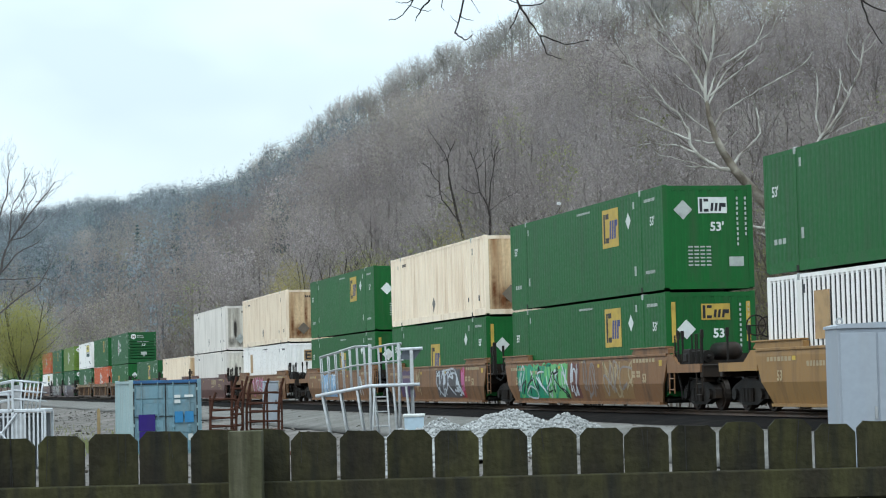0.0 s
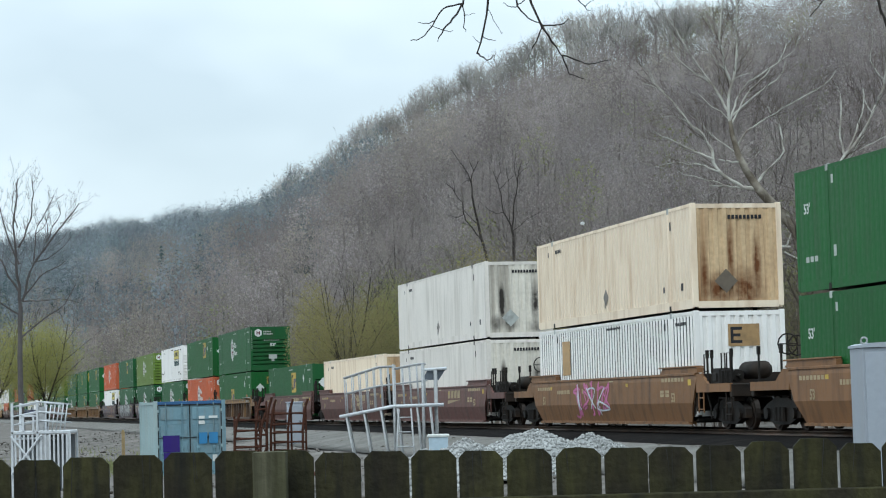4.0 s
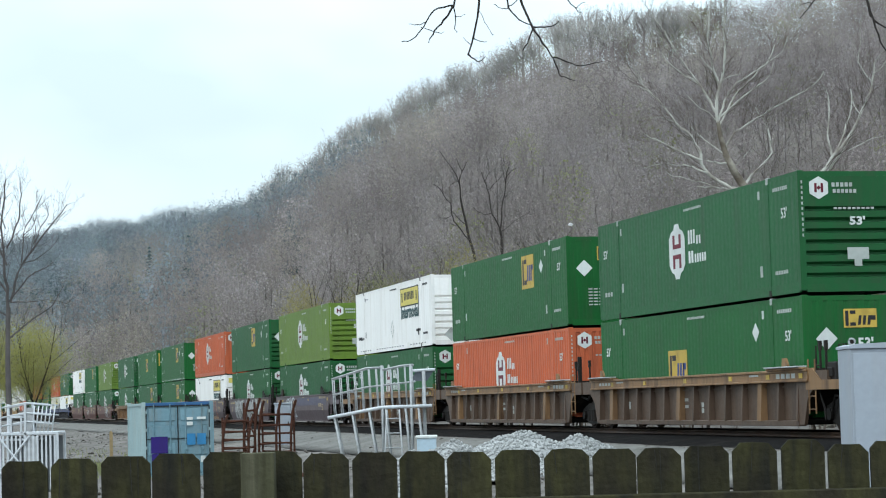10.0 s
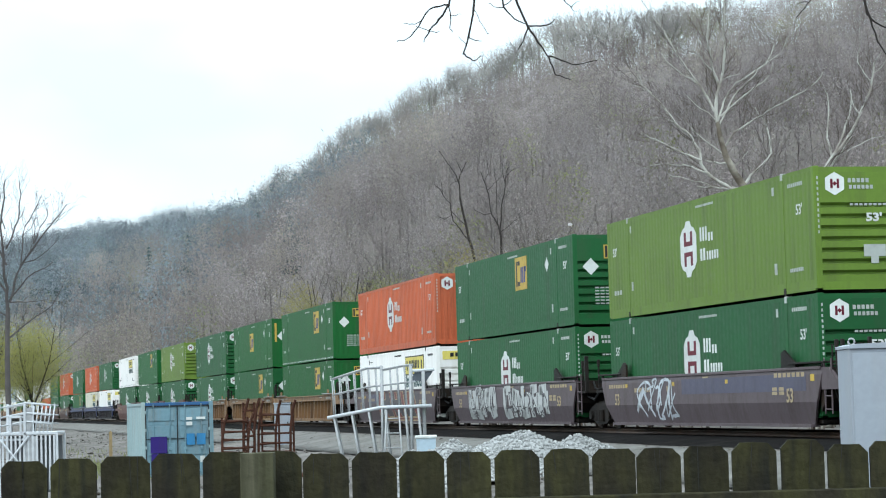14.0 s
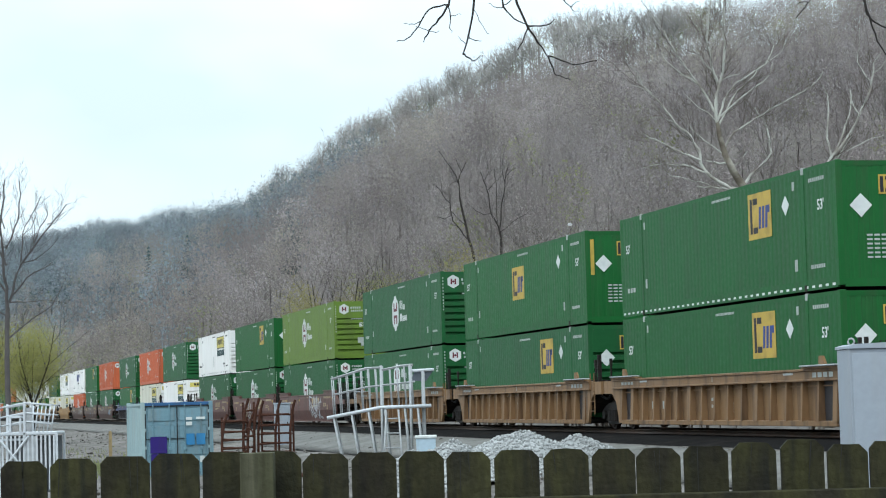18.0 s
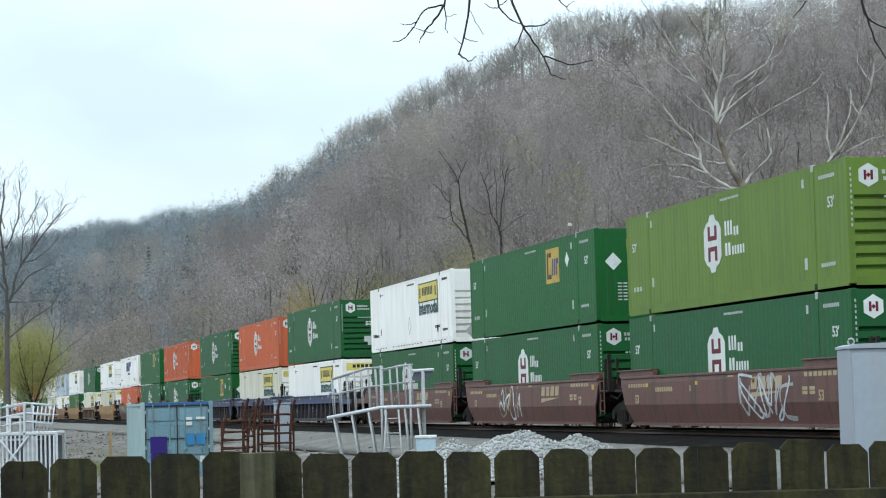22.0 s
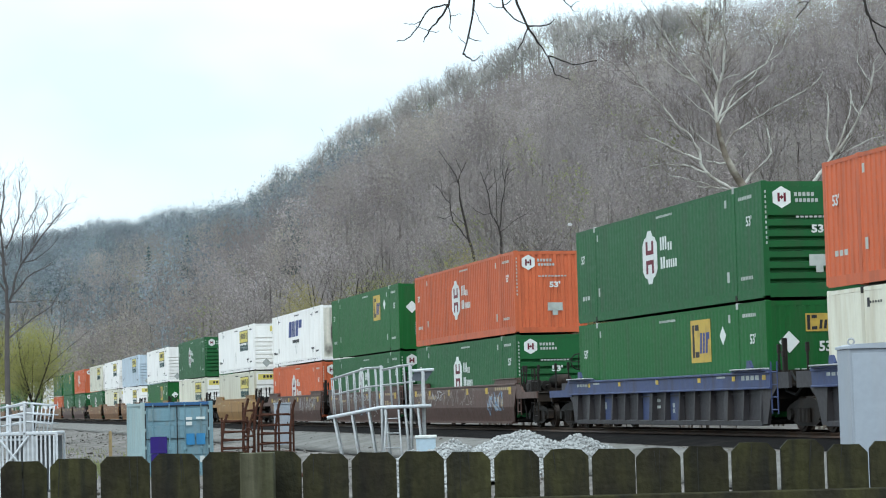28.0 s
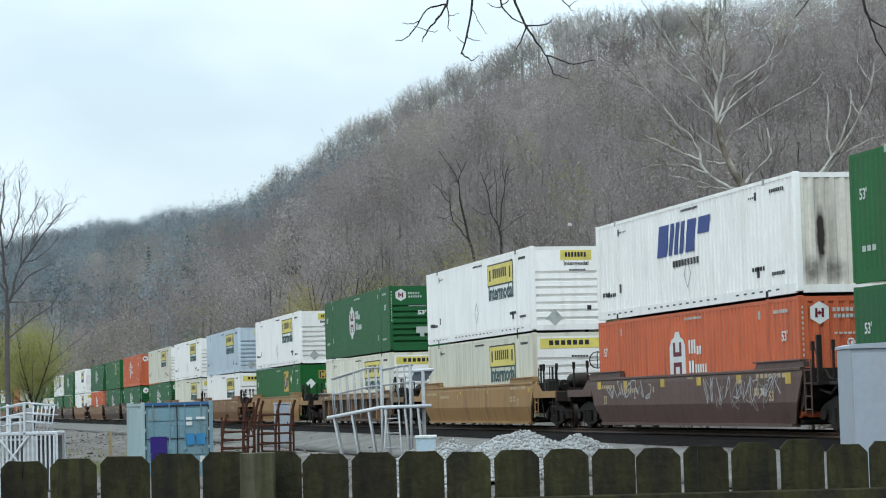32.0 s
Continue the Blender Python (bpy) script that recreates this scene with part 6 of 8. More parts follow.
def budding_tree(x, y, z, height, spread, count, size, mat, label, seed, low=0.25, name="budding_tree"):
    rng = np.random.default_rng(seed)
    t = thing(name, label, "tree" if name != "shrub" else "shrub", at=pose(x, y, z))
    sh, rr = Shape(), random.Random(seed)
    for k in range(4):
        a = rr.uniform(0, 6.283)
        grow(sh, rr, [(0, 0, -0.3), (0.1 * math.cos(a), 0.1 * math.sin(a), height * 0.3), (spread * 0.35 * math.cos(a), spread * 0.35 * math.sin(a), height * 0.62),
                      (spread * 0.5 * math.cos(a), spread * 0.5 * math.sin(a), height * 0.92)], 0.09, 0.02, 0, (8, 5, 3), 0.8)
    part("trunk", raw_tri(sh, "trunk", BARK_DARK), t)
    v, f = [], []
    o = 0
    for k in range(9):
        cx, cy = rng.normal(0, spread * 0.38, 2)
        hz = height * rng.uniform(0.75, 1.02)
        a, b = bud_cloud(rng, hz, spread * rng.uniform(0.35, 0.6), count // 9, size, low)
        v.append(a + np.array([cx, cy, 0]))
        f.append(b + o)
        o += len(a)
    part("crown", raw_mesh("crown", np.concatenate(v), np.concatenate(f), mat), t)
    return t


def build_trees():
    # tall forked sycamore behind the railway
    t, limbs, twigs = tree_base(15.4, 95, 0.1, "tall bare sycamore with pale upper limbs and mottled trunk", [(0.9, 0, 0.3), (0.38, 0, 3.77), (0.02, 0, 5.72), (-0.44, 0, 7.38), (-0.77, 0, 8.11), (-1.14, 0, 8.65), (-1.85, 0, 9.44), (-2.45, 0, 10.14), (-2.95, 0, 10.95), (-3.28, 0, 11.68), (-3.50, 0, 12.53), (-3.57, 0, 13.14)], 0.37, BARK_MOTTLED, 0.22)
    limb = limb_maker(limbs, twigs, 4, (15, 5, 3), 0.18, 0.26)
    limb(0.084, 0.036, (-3.57, 13.09), (-3.62, 13.75), (-3.52, 14.47), (-3.27, 15.44), (-3.17, 16.41), (-3.20, 17.38), (-3.21, 18.60))
    limb(0.066, 0.030, (-3.63, 13.51), (-3.90, 14.05), (-4.26, 14.69), (-4.84, 15.48), (-5.23, 16.10), (-5.59, 16.77))
    limb(0.060, 0.024, (-3.47, 14.71), (-3.71, 15.33), (-3.80, 16.06), (-3.95, 16.67), (-3.85, 17.64), (-3.77, 18.50))
    limb(0.036, 0.018, (-4.26, 14.69), (-4.61, 14.99), (-5.09, 15.24), (-5.67, 15.75), (-5.90, 16.12))
    limb(0.054, 0.024, (-3.54, 13.21), (-3.33, 13.74), (-3.07, 14.34), (-2.69, 14.81), (-2.08, 15.16), (-1.34, 15.63), (-1.13, 15.99), (-0.94, 16.47))
    limb(0.048, 0.024, (-3.44, 13.35), (-2.85, 13.85), (-2.10, 14.43), (-1.56, 14.78), (-1.23, 15.14), (-1.14, 15.57))
    limb(0.048, 0.024, (-3.53, 12.97), (-3.22, 13.49), (-2.83, 14.21), (-2.33, 14.68), (-1.96, 15.04), (-1.75, 15.40))
    limb(0.048, 0.022, (-3.32, 12.00), (-2.89, 12.64), (-2.40, 12.94), (-1.66, 13.33), (-0.92, 13.75), (0.06, 14.25), (0.56, 14.60), (0.86, 15.03))
    limb(0.066, 0.024, (-2.54, 10.38), (-2.23, 10.81), (-1.74, 11.23), (-1.29, 11.75), (-1.34, 12.35), (-1.48, 13.08), (-1.71, 13.38), (-1.89, 13.75))
    limb(0.048, 0.030, (-3.18, 11.36), (-3.54, 11.32), (-3.85, 11.41), (-4.13, 11.46))
    limb(0.096, 0.030, (-2.50, 10.16), (-3.10, 10.23), (-3.57, 10.55), (-4.03, 10.90), (-4.33, 11.35), (-4.36, 11.95), (-4.70, 12.57), (-5.17, 12.94), (-5.51, 13.44), (-5.85, 13.93), (-6.32, 14.43), (-6.67, 14.80), (-6.94, 15.29))
    limb(0.048, 0.022, (-4.33, 11.49), (-4.85, 11.72), (-5.32, 11.90), (-5.79, 12.16), (-6.27, 12.41), (-6.55, 12.49), (-6.79, 12.67))
    limb(0.048, 0.018, (-4.01, 10.93), (-4.51, 11.11), (-4.98, 11.32), (-5.58, 11.38), (-6.18, 11.40), (-6.79, 11.27))
    limb(0.036, 0.018, (-3.31, 11.68), (-3.52, 11.86), (-3.92, 12.18), (-4.34, 12.56), (-4.68, 12.93), (-4.96, 13.30), (-4.83, 13.66))
    limb(0.026, 0.014, (-3.59, 13.14), (-3.94, 13.51), (-4.30, 13.69), (-4.65, 14.02), (-4.95, 14.32))
    limb(0.024, 0.012, (-5.17, 12.94), (-5.52, 13.19), (-5.99, 13.38), (-6.48, 13.34))
    limb(0.048, 0.030, (-2.74, 10.14), (-3.34, 10.26), (-3.88, 10.34), (-4.53, 10.39))
    limb(0.030, 0.014, (-3.88, 10.34), (-4.41, 10.58), (-4.88, 10.68), (-5.60, 10.85), (-5.95, 11.15))
    limb(0.026, 0.014, (-2.94, 11.16), (-2.69, 11.42), (-2.32, 11.82))
    limb(0.026, 0.014, (-3.34, 14.91), (-2.80, 15.11), (-2.51, 15.17))
    limb(0.029, 0.014, (-3.71, 15.33), (-4.22, 15.95), (-4.50, 16.20), (-4.64, 16.45))
    limb(0.024, 0.012, (-6.32, 14.43), (-6.79, 14.68), (-7.20, 14.82))
    limb(0.024, 0.012, (-6.72, 14.85), (-6.94, 15.34), (-7.32, 15.60))
    limb(0.022, 0.012, (-3.17, 16.41), (-2.75, 16.52), (-2.26, 16.68))
    limb(0.024, 0.012, (-5.59, 16.77), (-5.86, 17.33), (-6.21, 17.83), (-6.60, 18.45))
    limb(0.024, 0.012, (-1.34, 15.63), (-0.72, 16.05), (-0.37, 16.82))
    limb(0.024, 0.012, (-3.20, 17.38), (-2.82, 17.98), (-2.56, 18.59))
    limb(0.024, 0.012, (-3.87, 16.91), (-4.21, 17.65), (-4.50, 18.27))
    limb(0.156, 0.096, (-0.70, 8.06), (-0.25, 9.11), (0.14, 9.99)) 
    limb(0.096, 0.030, (0.14, 9.99), (0.65, 10.73), (1.28, 11.56), (1.91, 12.26), (2.37, 12.98), (2.64, 13.58), (2.95, 14.18), (3.09, 14.78), (3.19, 15.46), (3.55, 15.93)) 
    limb(0.066, 0.036, (-0.12, 9.42), (0.52, 9.98), (1.04, 10.84), (1.65, 11.67), (2.15, 12.38), (2.42, 13.03)) 
    limb(0.050, 0.024, (1.41, 11.72), (1.80, 12.51), (2.07, 13.23), (2.21, 13.83), (2.19, 14.44)) 
    limb(0.036, 0.024, (2.50, 13.27), (2.27, 13.59), (2.19, 13.88)) 
    limb(0.048, 0.022, (1.21, 11.56), (1.09, 12.29), (1.16, 12.89), (1.24, 13.62), (1.22, 14.22), (1.06, 14.64)) 
    limb(0.031, 0.014, (3.09, 14.66), (2.74, 15.03), (2.47, 15.52), (2.60, 16.25), (2.58, 16.98)) 
    limb(0.026, 0.012, (1.89, 11.71), (2.50, 12.01), (2.99, 12.24), (3.60, 12.39)) 
    limb(0.026, 0.012, (1.03, 10.77), (1.61, 10.82), (2.14, 10.86)) 
    limb(0.029, 0.014, (3.13, 15.02), (3.47, 15.25), (3.98, 15.97)) 
    limb(0.072, 0.024, (-1.20, 7.65), (-1.86, 7.76), (-2.58, 8.02), (-3.53, 8.09), (-4.25, 8.23), (-5.13, 8.33)) 
    limb(0.048, 0.030, (-0.81, 7.11), (-1.16, 7.28), (-1.44, 7.46)) 
    limb(0.036, 0.018, (-1.34, 7.75), (-0.99, 8.60), (-0.80, 9.32), (-0.34, 10.03)) 
    finish_tree(t, limbs, twigs, BARK_PALE, TWIG_BROWN)
    # dark bare trees at the foot of the hill
    t, limbs, twigs = tree_base(2.4, 168, 0.1, "crooked dark-barked bare tree at the foot of the hill", [(0.9, 0, 0.2), (0.6, 0, 5.0), (0.2, 0, 9.5), (-0.07, 0, 12.05), (-0.18, 0, 12.77), (-0.49, 0, 13.85), (-0.67, 0, 14.92), (-0.86, 0, 15.77), (-1.04, 0, 16.84)], 0.13, BARK_DARK, 0.58)
    limb = limb_maker(limbs, twigs, 21, (11, 5, 3), 0.2, 0.3)
    limb(0.056, 0.027, (-1.04, 16.76), (-1.09, 18.13), (-0.86, 18.76), (-0.50, 19.48))
    limb(0.040, 0.020, (-1.10, 17.87), (-1.29, 18.56), (-1.62, 19.08), (-2.03, 19.65), (-2.52, 20.39))
    limb(0.030, 0.016, (-1.09, 18.04), (-1.39, 18.05), (-1.74, 17.84))
    limb(0.056, 0.023, (-0.41, 13.55), (-1.10, 14.50), (-1.60, 15.07), (-1.71, 15.58), (-1.77, 16.44), (-2.31, 17.09), (-2.51, 17.52), (-3.01, 17.92))
    limb(0.037, 0.020, (-0.71, 14.79), (-1.29, 15.36), (-1.79, 15.93))
    limb(0.030, 0.016, (-2.31, 17.09), (-2.38, 17.73), (-2.45, 18.25))
    limb(0.030, 0.016, (-0.86, 18.76), (-1.10, 19.32), (-1.26, 19.84))
    limb(0.027, 0.016, (-1.71, 15.50), (-2.23, 15.26), (-2.78, 15.48))
    finish_tree(t, limbs, twigs, BARK_DARK, BARK_ASH)
    t, limbs, twigs = tree_base(4.6, 176, 0.1, "forked dark-barked bare tree at the foot of the hill", [(0.4, 0, 0.2), (0.2, 0, 6.0), (0.0, 0, 10.0), (-0.05, 0, 13.4), (-0.02, 0, 14.36), (-0.17, 0, 15.17)], 0.12, BARK_DARK, 0.7)
    limb = limb_maker(limbs, twigs, 22, (11, 5, 3), 0.2, 0.3)
    limb(0.066, 0.027, (-0.17, 15.17), (-0.42, 15.71), (-0.76, 16.39), (-0.86, 17.51), (-1.02, 18.19), (-1.23, 18.86), (-1.47, 19.63))
    limb(0.058, 0.027, (-0.09, 15.04), (0.05, 16.59), (0.30, 17.70), (0.42, 18.82), (0.67, 19.80))
    limb(0.034, 0.017, (0.38, 18.82), (0.89, 19.57), (1.25, 19.78))
    limb(0.034, 0.017, (-0.98, 18.10), (-0.48, 18.62), (0.12, 19.18))
    limb(0.034, 0.017, (-0.26, 15.26), (-0.30, 17.05), (-0.25, 18.61), (-0.40, 19.74))
    limb(0.034, 0.017, (-0.72, 16.26), (-1.35, 16.18), (-1.87, 16.42), (-2.18, 16.74))
    limb(0.031, 0.016, (-0.01, 14.81), (1.00, 15.59), (1.67, 15.97), (2.45, 16.53))
    limb(0.031, 0.016, (0.41, 18.59), (0.22, 19.72), (0.39, 20.97))
    limb(0.027, 0.016, (-1.23, 18.77), (-0.85, 19.52), (-0.92, 20.20))
    finish_tree(t, limbs, twigs, BARK_DARK, BARK_ASH)
    for x, y, h, lean, seed in ((-3.4, 185, 13.5, -2.2, 23), (-8.5, 200, 12.5, 1.0, 24), (-1.0, 178, 13.0, 0.8, 27)):
        rr = random.Random(seed)
        t, limbs, twigs = tree_base(x, y, 0.1, "slim bare tree at the foot of the hill", [(0, 0, 0.2), (lean * 0.1, 0, h * 0.25), (lean * 0.25, 0, h * 0.5)], 0.15, BARK_GREY)
        limb = limb_maker(limbs, twigs, seed, (9, 4, 2), 0.3, 0.28)
        limb(0.09, 0.02, (lean * 0.25, h * 0.5), (lean * 0.5, h * 0.66), (lean * 0.75, h * 0.82), (lean, h))
        for k in range(5):
            z0, q = h * (0.4 + 0.1 * k), rr.choice((-1, 1)) * rr.uniform(1.0, 2.0)
            x0 = lean * (z0 / h) ** 1.4
            limb(0.034, 0.009, (x0, z0), (x0 + q * 0.5, z0 + h * 0.08), (x0 + q * 0.8, z0 + h * 0.16), (x0 + q, min(h, z0 + h * 0.26)))
        finish_tree(t, limbs, twigs, BARK_GREY, BARK_GREY)
    # the bare tree on the yard's side of the line
    t, limbs, twigs = tree_base(-29.0, 150, -0.45, "bare dark tree with a wide crown beside the railway", [(-0.2, 0, 0.3), (-0.31, 0, 3.7), (-0.32, 0, 5.6), (-0.29, 0, 7.47), (-0.23, 0, 9.17)], 0.2, BARK_ASH, 0.75)
    limb = limb_maker(limbs, twigs, 31, (14, 5, 3), 0.3, 0.2, 0.3, 0.85)
    limb(0.132, 0.038, (-0.23, 9.06), (-0.17, 10.49), (-0.31, 12.01), (-0.29, 13.15), (-0.35, 14.48), (0.06, 16.38), (0.19, 17.52))
    limb(0.104, 0.030, (-0.11, 9.54), (0.17, 10.86), (0.60, 12.06), (1.53, 13.41), (2.50, 14.71), (3.08, 15.42), (3.55, 16.17))
    limb(0.076, 0.028, (-0.29, 13.15), (0.34, 14.58), (0.65, 15.41), (0.82, 16.74), (0.76, 17.62))
    limb(0.057, 0.023, (0.68, 12.18), (0.78, 13.50), (0.91, 14.64), (1.49, 15.69), (1.96, 16.71))
    limb(0.049, 0.021, (1.61, 13.48), (2.00, 14.53), (2.55, 15.36), (2.33, 16.12))
    limb(0.057, 0.023, (-0.03, 9.81), (1.12, 11.14), (2.27, 11.72), (2.92, 12.15))
    limb(0.049, 0.019, (-0.11, 9.51), (0.91, 9.52), (2.24, 9.67), (3.67, 9.33))
    limb(0.076, 0.026, (-0.22, 7.09), (0.70, 7.90), (1.54, 8.55), (2.61, 9.28), (3.31, 10.59))
    limb(0.038, 0.019, (2.50, 14.71), (3.07, 14.77), (3.76, 15.51))
    limb(0.076, 0.026, (-0.27, 12.01), (-0.74, 13.16), (-1.18, 14.70), (-1.46, 16.23))
    limb(0.085, 0.026, (-0.26, 10.12), (-1.07, 11.28), (-1.89, 12.82), (-2.43, 14.73))
    limb(0.045, 0.021, (-0.35, 14.48), (-0.71, 15.64), (-0.54, 16.96))
    limb(0.038, 0.019, (1.53, 13.41), (1.70, 14.43), (1.56, 15.19))
    limb(0.034, 0.019, (0.78, 13.88), (1.36, 14.44), (1.63, 15.19))
    limb(0.066, 0.023, (-0.28, 8.60), (-1.18, 9.19), (-2.30, 10.17), (-3.04, 11.71))
    limb(0.042, 0.019, (0.60, 12.06), (1.52, 12.27), (2.66, 13.07), (3.24, 13.82))
    finish_tree(t, limbs, twigs, BARK_ASH, BARK_ASH)
    budding_tree(-29.8, 162, -0.45, 9.3, 3.6, 42000, 0.03, BUDS_BRIGHT, "small tree in golden-green spring leaf", 41, 0.34)
    budding_tree(-32.6, 158, -0.45, 9.4, 3.4, 34000, 0.034, BUDS_BRIGHT, "small tree in golden-green spring leaf", 42, 0.34)
    budding_tree(3.0, 108, 0.1, 9.0, 4.0, 52000, 0.033, BUDS_GOLD, "shrubby tree with golden-green spring buds", 43, 0.15)
    budding_tree(6.6, 112, 0.1, 8.6, 3.8, 46000, 0.033, BUDS_GOLD, "shrubby tree with golden-green spring buds", 49, 0.15)
    budding_tree(-7.0, 140, 0.1, 10.2, 3.8, 50000, 0.036, BUDS_GOLD, "shrubby tree with golden-green spring buds", 44, 0.2)
    budding_tree(-5.0, 172, 0.1, 11.5, 4.0, 22000, 0.045, BUDS_OLIVE, "tree with pale green spring buds", 45, 0.3)
    budding_tree(18.2, 118, 0.1, 10.5, 4.2, 24000, 0.042, BUDS_OLIVE, "shrubby tree with pale green buds", 46, 0.15)
    budding_tree(12.6, 124, 0.1, 9.4, 4.0, 22000, 0.042, BUDS_OLIVE, "shrubby tree with pale green buds", 47, 0.15)
    budding_tree(23.4, 122, 0.1, 10.6, 4.0, 24000, 0.042, BUDS_OLIVE, "shrubby tree with pale green buds", 48, 0.15)
    # thicket of bare saplings between the line and the hill
    rng = np.random.default_rng(8)
    young = [with_crown(far_tree(rng, 10, 2.9, 9, 5, 7, 0.12, 0.3, 0.4, 0.011), twig_crown(rng, 9.5, 2.6, 10, 22, 0.05, 0.05)) for _ in range(6)]
    rows = []
    while len(rows) < 200:
        b, d = rng.uniform(-9, 12.5), rng.uniform(0, 1)
        foot = float(np.interp(b, _rb, [r[1] for r in RIDGE]))
        near = 34 / math.sin(radians(b + 13.6)) if b > -12.5 else 400
        if near > foot * 1.05:
            continue
        dist = near + (foot * 1.08 - near) * d
        rows.append((dist * math.sin(radians(b)), dist * math.cos(radians(b)), 0.05, rng.uniform(0.6, 1.15), rng.uniform(0, 6.283)))
    scatter("sapling_thicket", young, rows, TWIG_TAN, "tan bare saplings and brush behind the railway", "brush")
    brush, rr = [], random.Random(55)
    for _ in range(5):
        sh = Shape()
        for k in range(6):
            a, out, h = rr.uniform(0, 6.283), rr.uniform(2.0, 6.0), rr.uniform(5.0, 10.0)
            ca, sa = math.cos(a), math.sin(a)
            stem = [(0.2 * ca, 0.2 * sa, -0.3), (0.2 * out * ca, 0.2 * out * sa, h * 0.5), (0.55 * out * ca, 0.55 * out * sa, h * 0.88), (out * ca, out * sa, h)]
            grow(sh, rr, crooked(stem, rr, 0.1), 0.06, 0.012, 1, (0, 6, 4), 0.9, 0.3, (4, 3, 3, 3), 0.55)
        quads = np.array([q for q in sh.f if len(q) == 4])
        brush.append((np.array(sh.v), np.concatenate((quads[:, [0, 1, 2]], quads[:, [0, 2, 3]]))))
    for mat, count, words in ((TWIG_TAN, 46, "tan"), (TWIG_GREY, 40, "grey")):
        rows = []
        while len(rows) < count:
            b, d = rng.uniform(-7, 12.3), rng.uniform(0, 0.75)
            foot, near = float(np.interp(b, _rb, [r[1] for r in RIDGE])), 33 / math.sin(radians(b + 13.6))
            if near < foot:
                dist = near + (foot - near) * d
                rows.append((dist * math.sin(radians(b)), dist * math.cos(radians(b)), 0.05, rng.uniform(0.7, 1.2), rng.uniform(0, 6.283)))
        scatter("arching_brush", brush, rows, mat, words + " bare arching brush behind the railway", "brush")
    # a scrap of white plastic caught in the saplings
    scrap = thing("plastic_scrap", "scrap of white plastic caught on a thin branch", "plastic scrap", at=pose(6.1, 107, -0.85))
    part("scrap", Shape().add([(-0.12, -0.06, 10.75), (0.06, -0.04, 10.7), (0.12, -0.06, 10.8), (0.02, -0.12, 10.87), (-0.08, -0.05, 10.85), (0.0, 0.03, 10.79)], [(0, 1, 3, 4), (1, 2, 3), (0, 5, 1), (1, 5, 2), (2, 5, 3), (3, 5, 4), (4, 5, 0)])
         .mesh("scrap", material("white_plastic_film", (0.88, 0.88, 0.88), 0.4, vary=0.05)), scrap)
    part("branch", Shape().tube([(0.3, 0.2, -0.2), (0.2, 0.1, 4), (0.1, 0, 8), (0.0, 0, 10.8)], [0.05, 0.04, 0.025, 0.012], 5).mesh("branch", TWIG_TAN), scrap)


BRANCHES = []


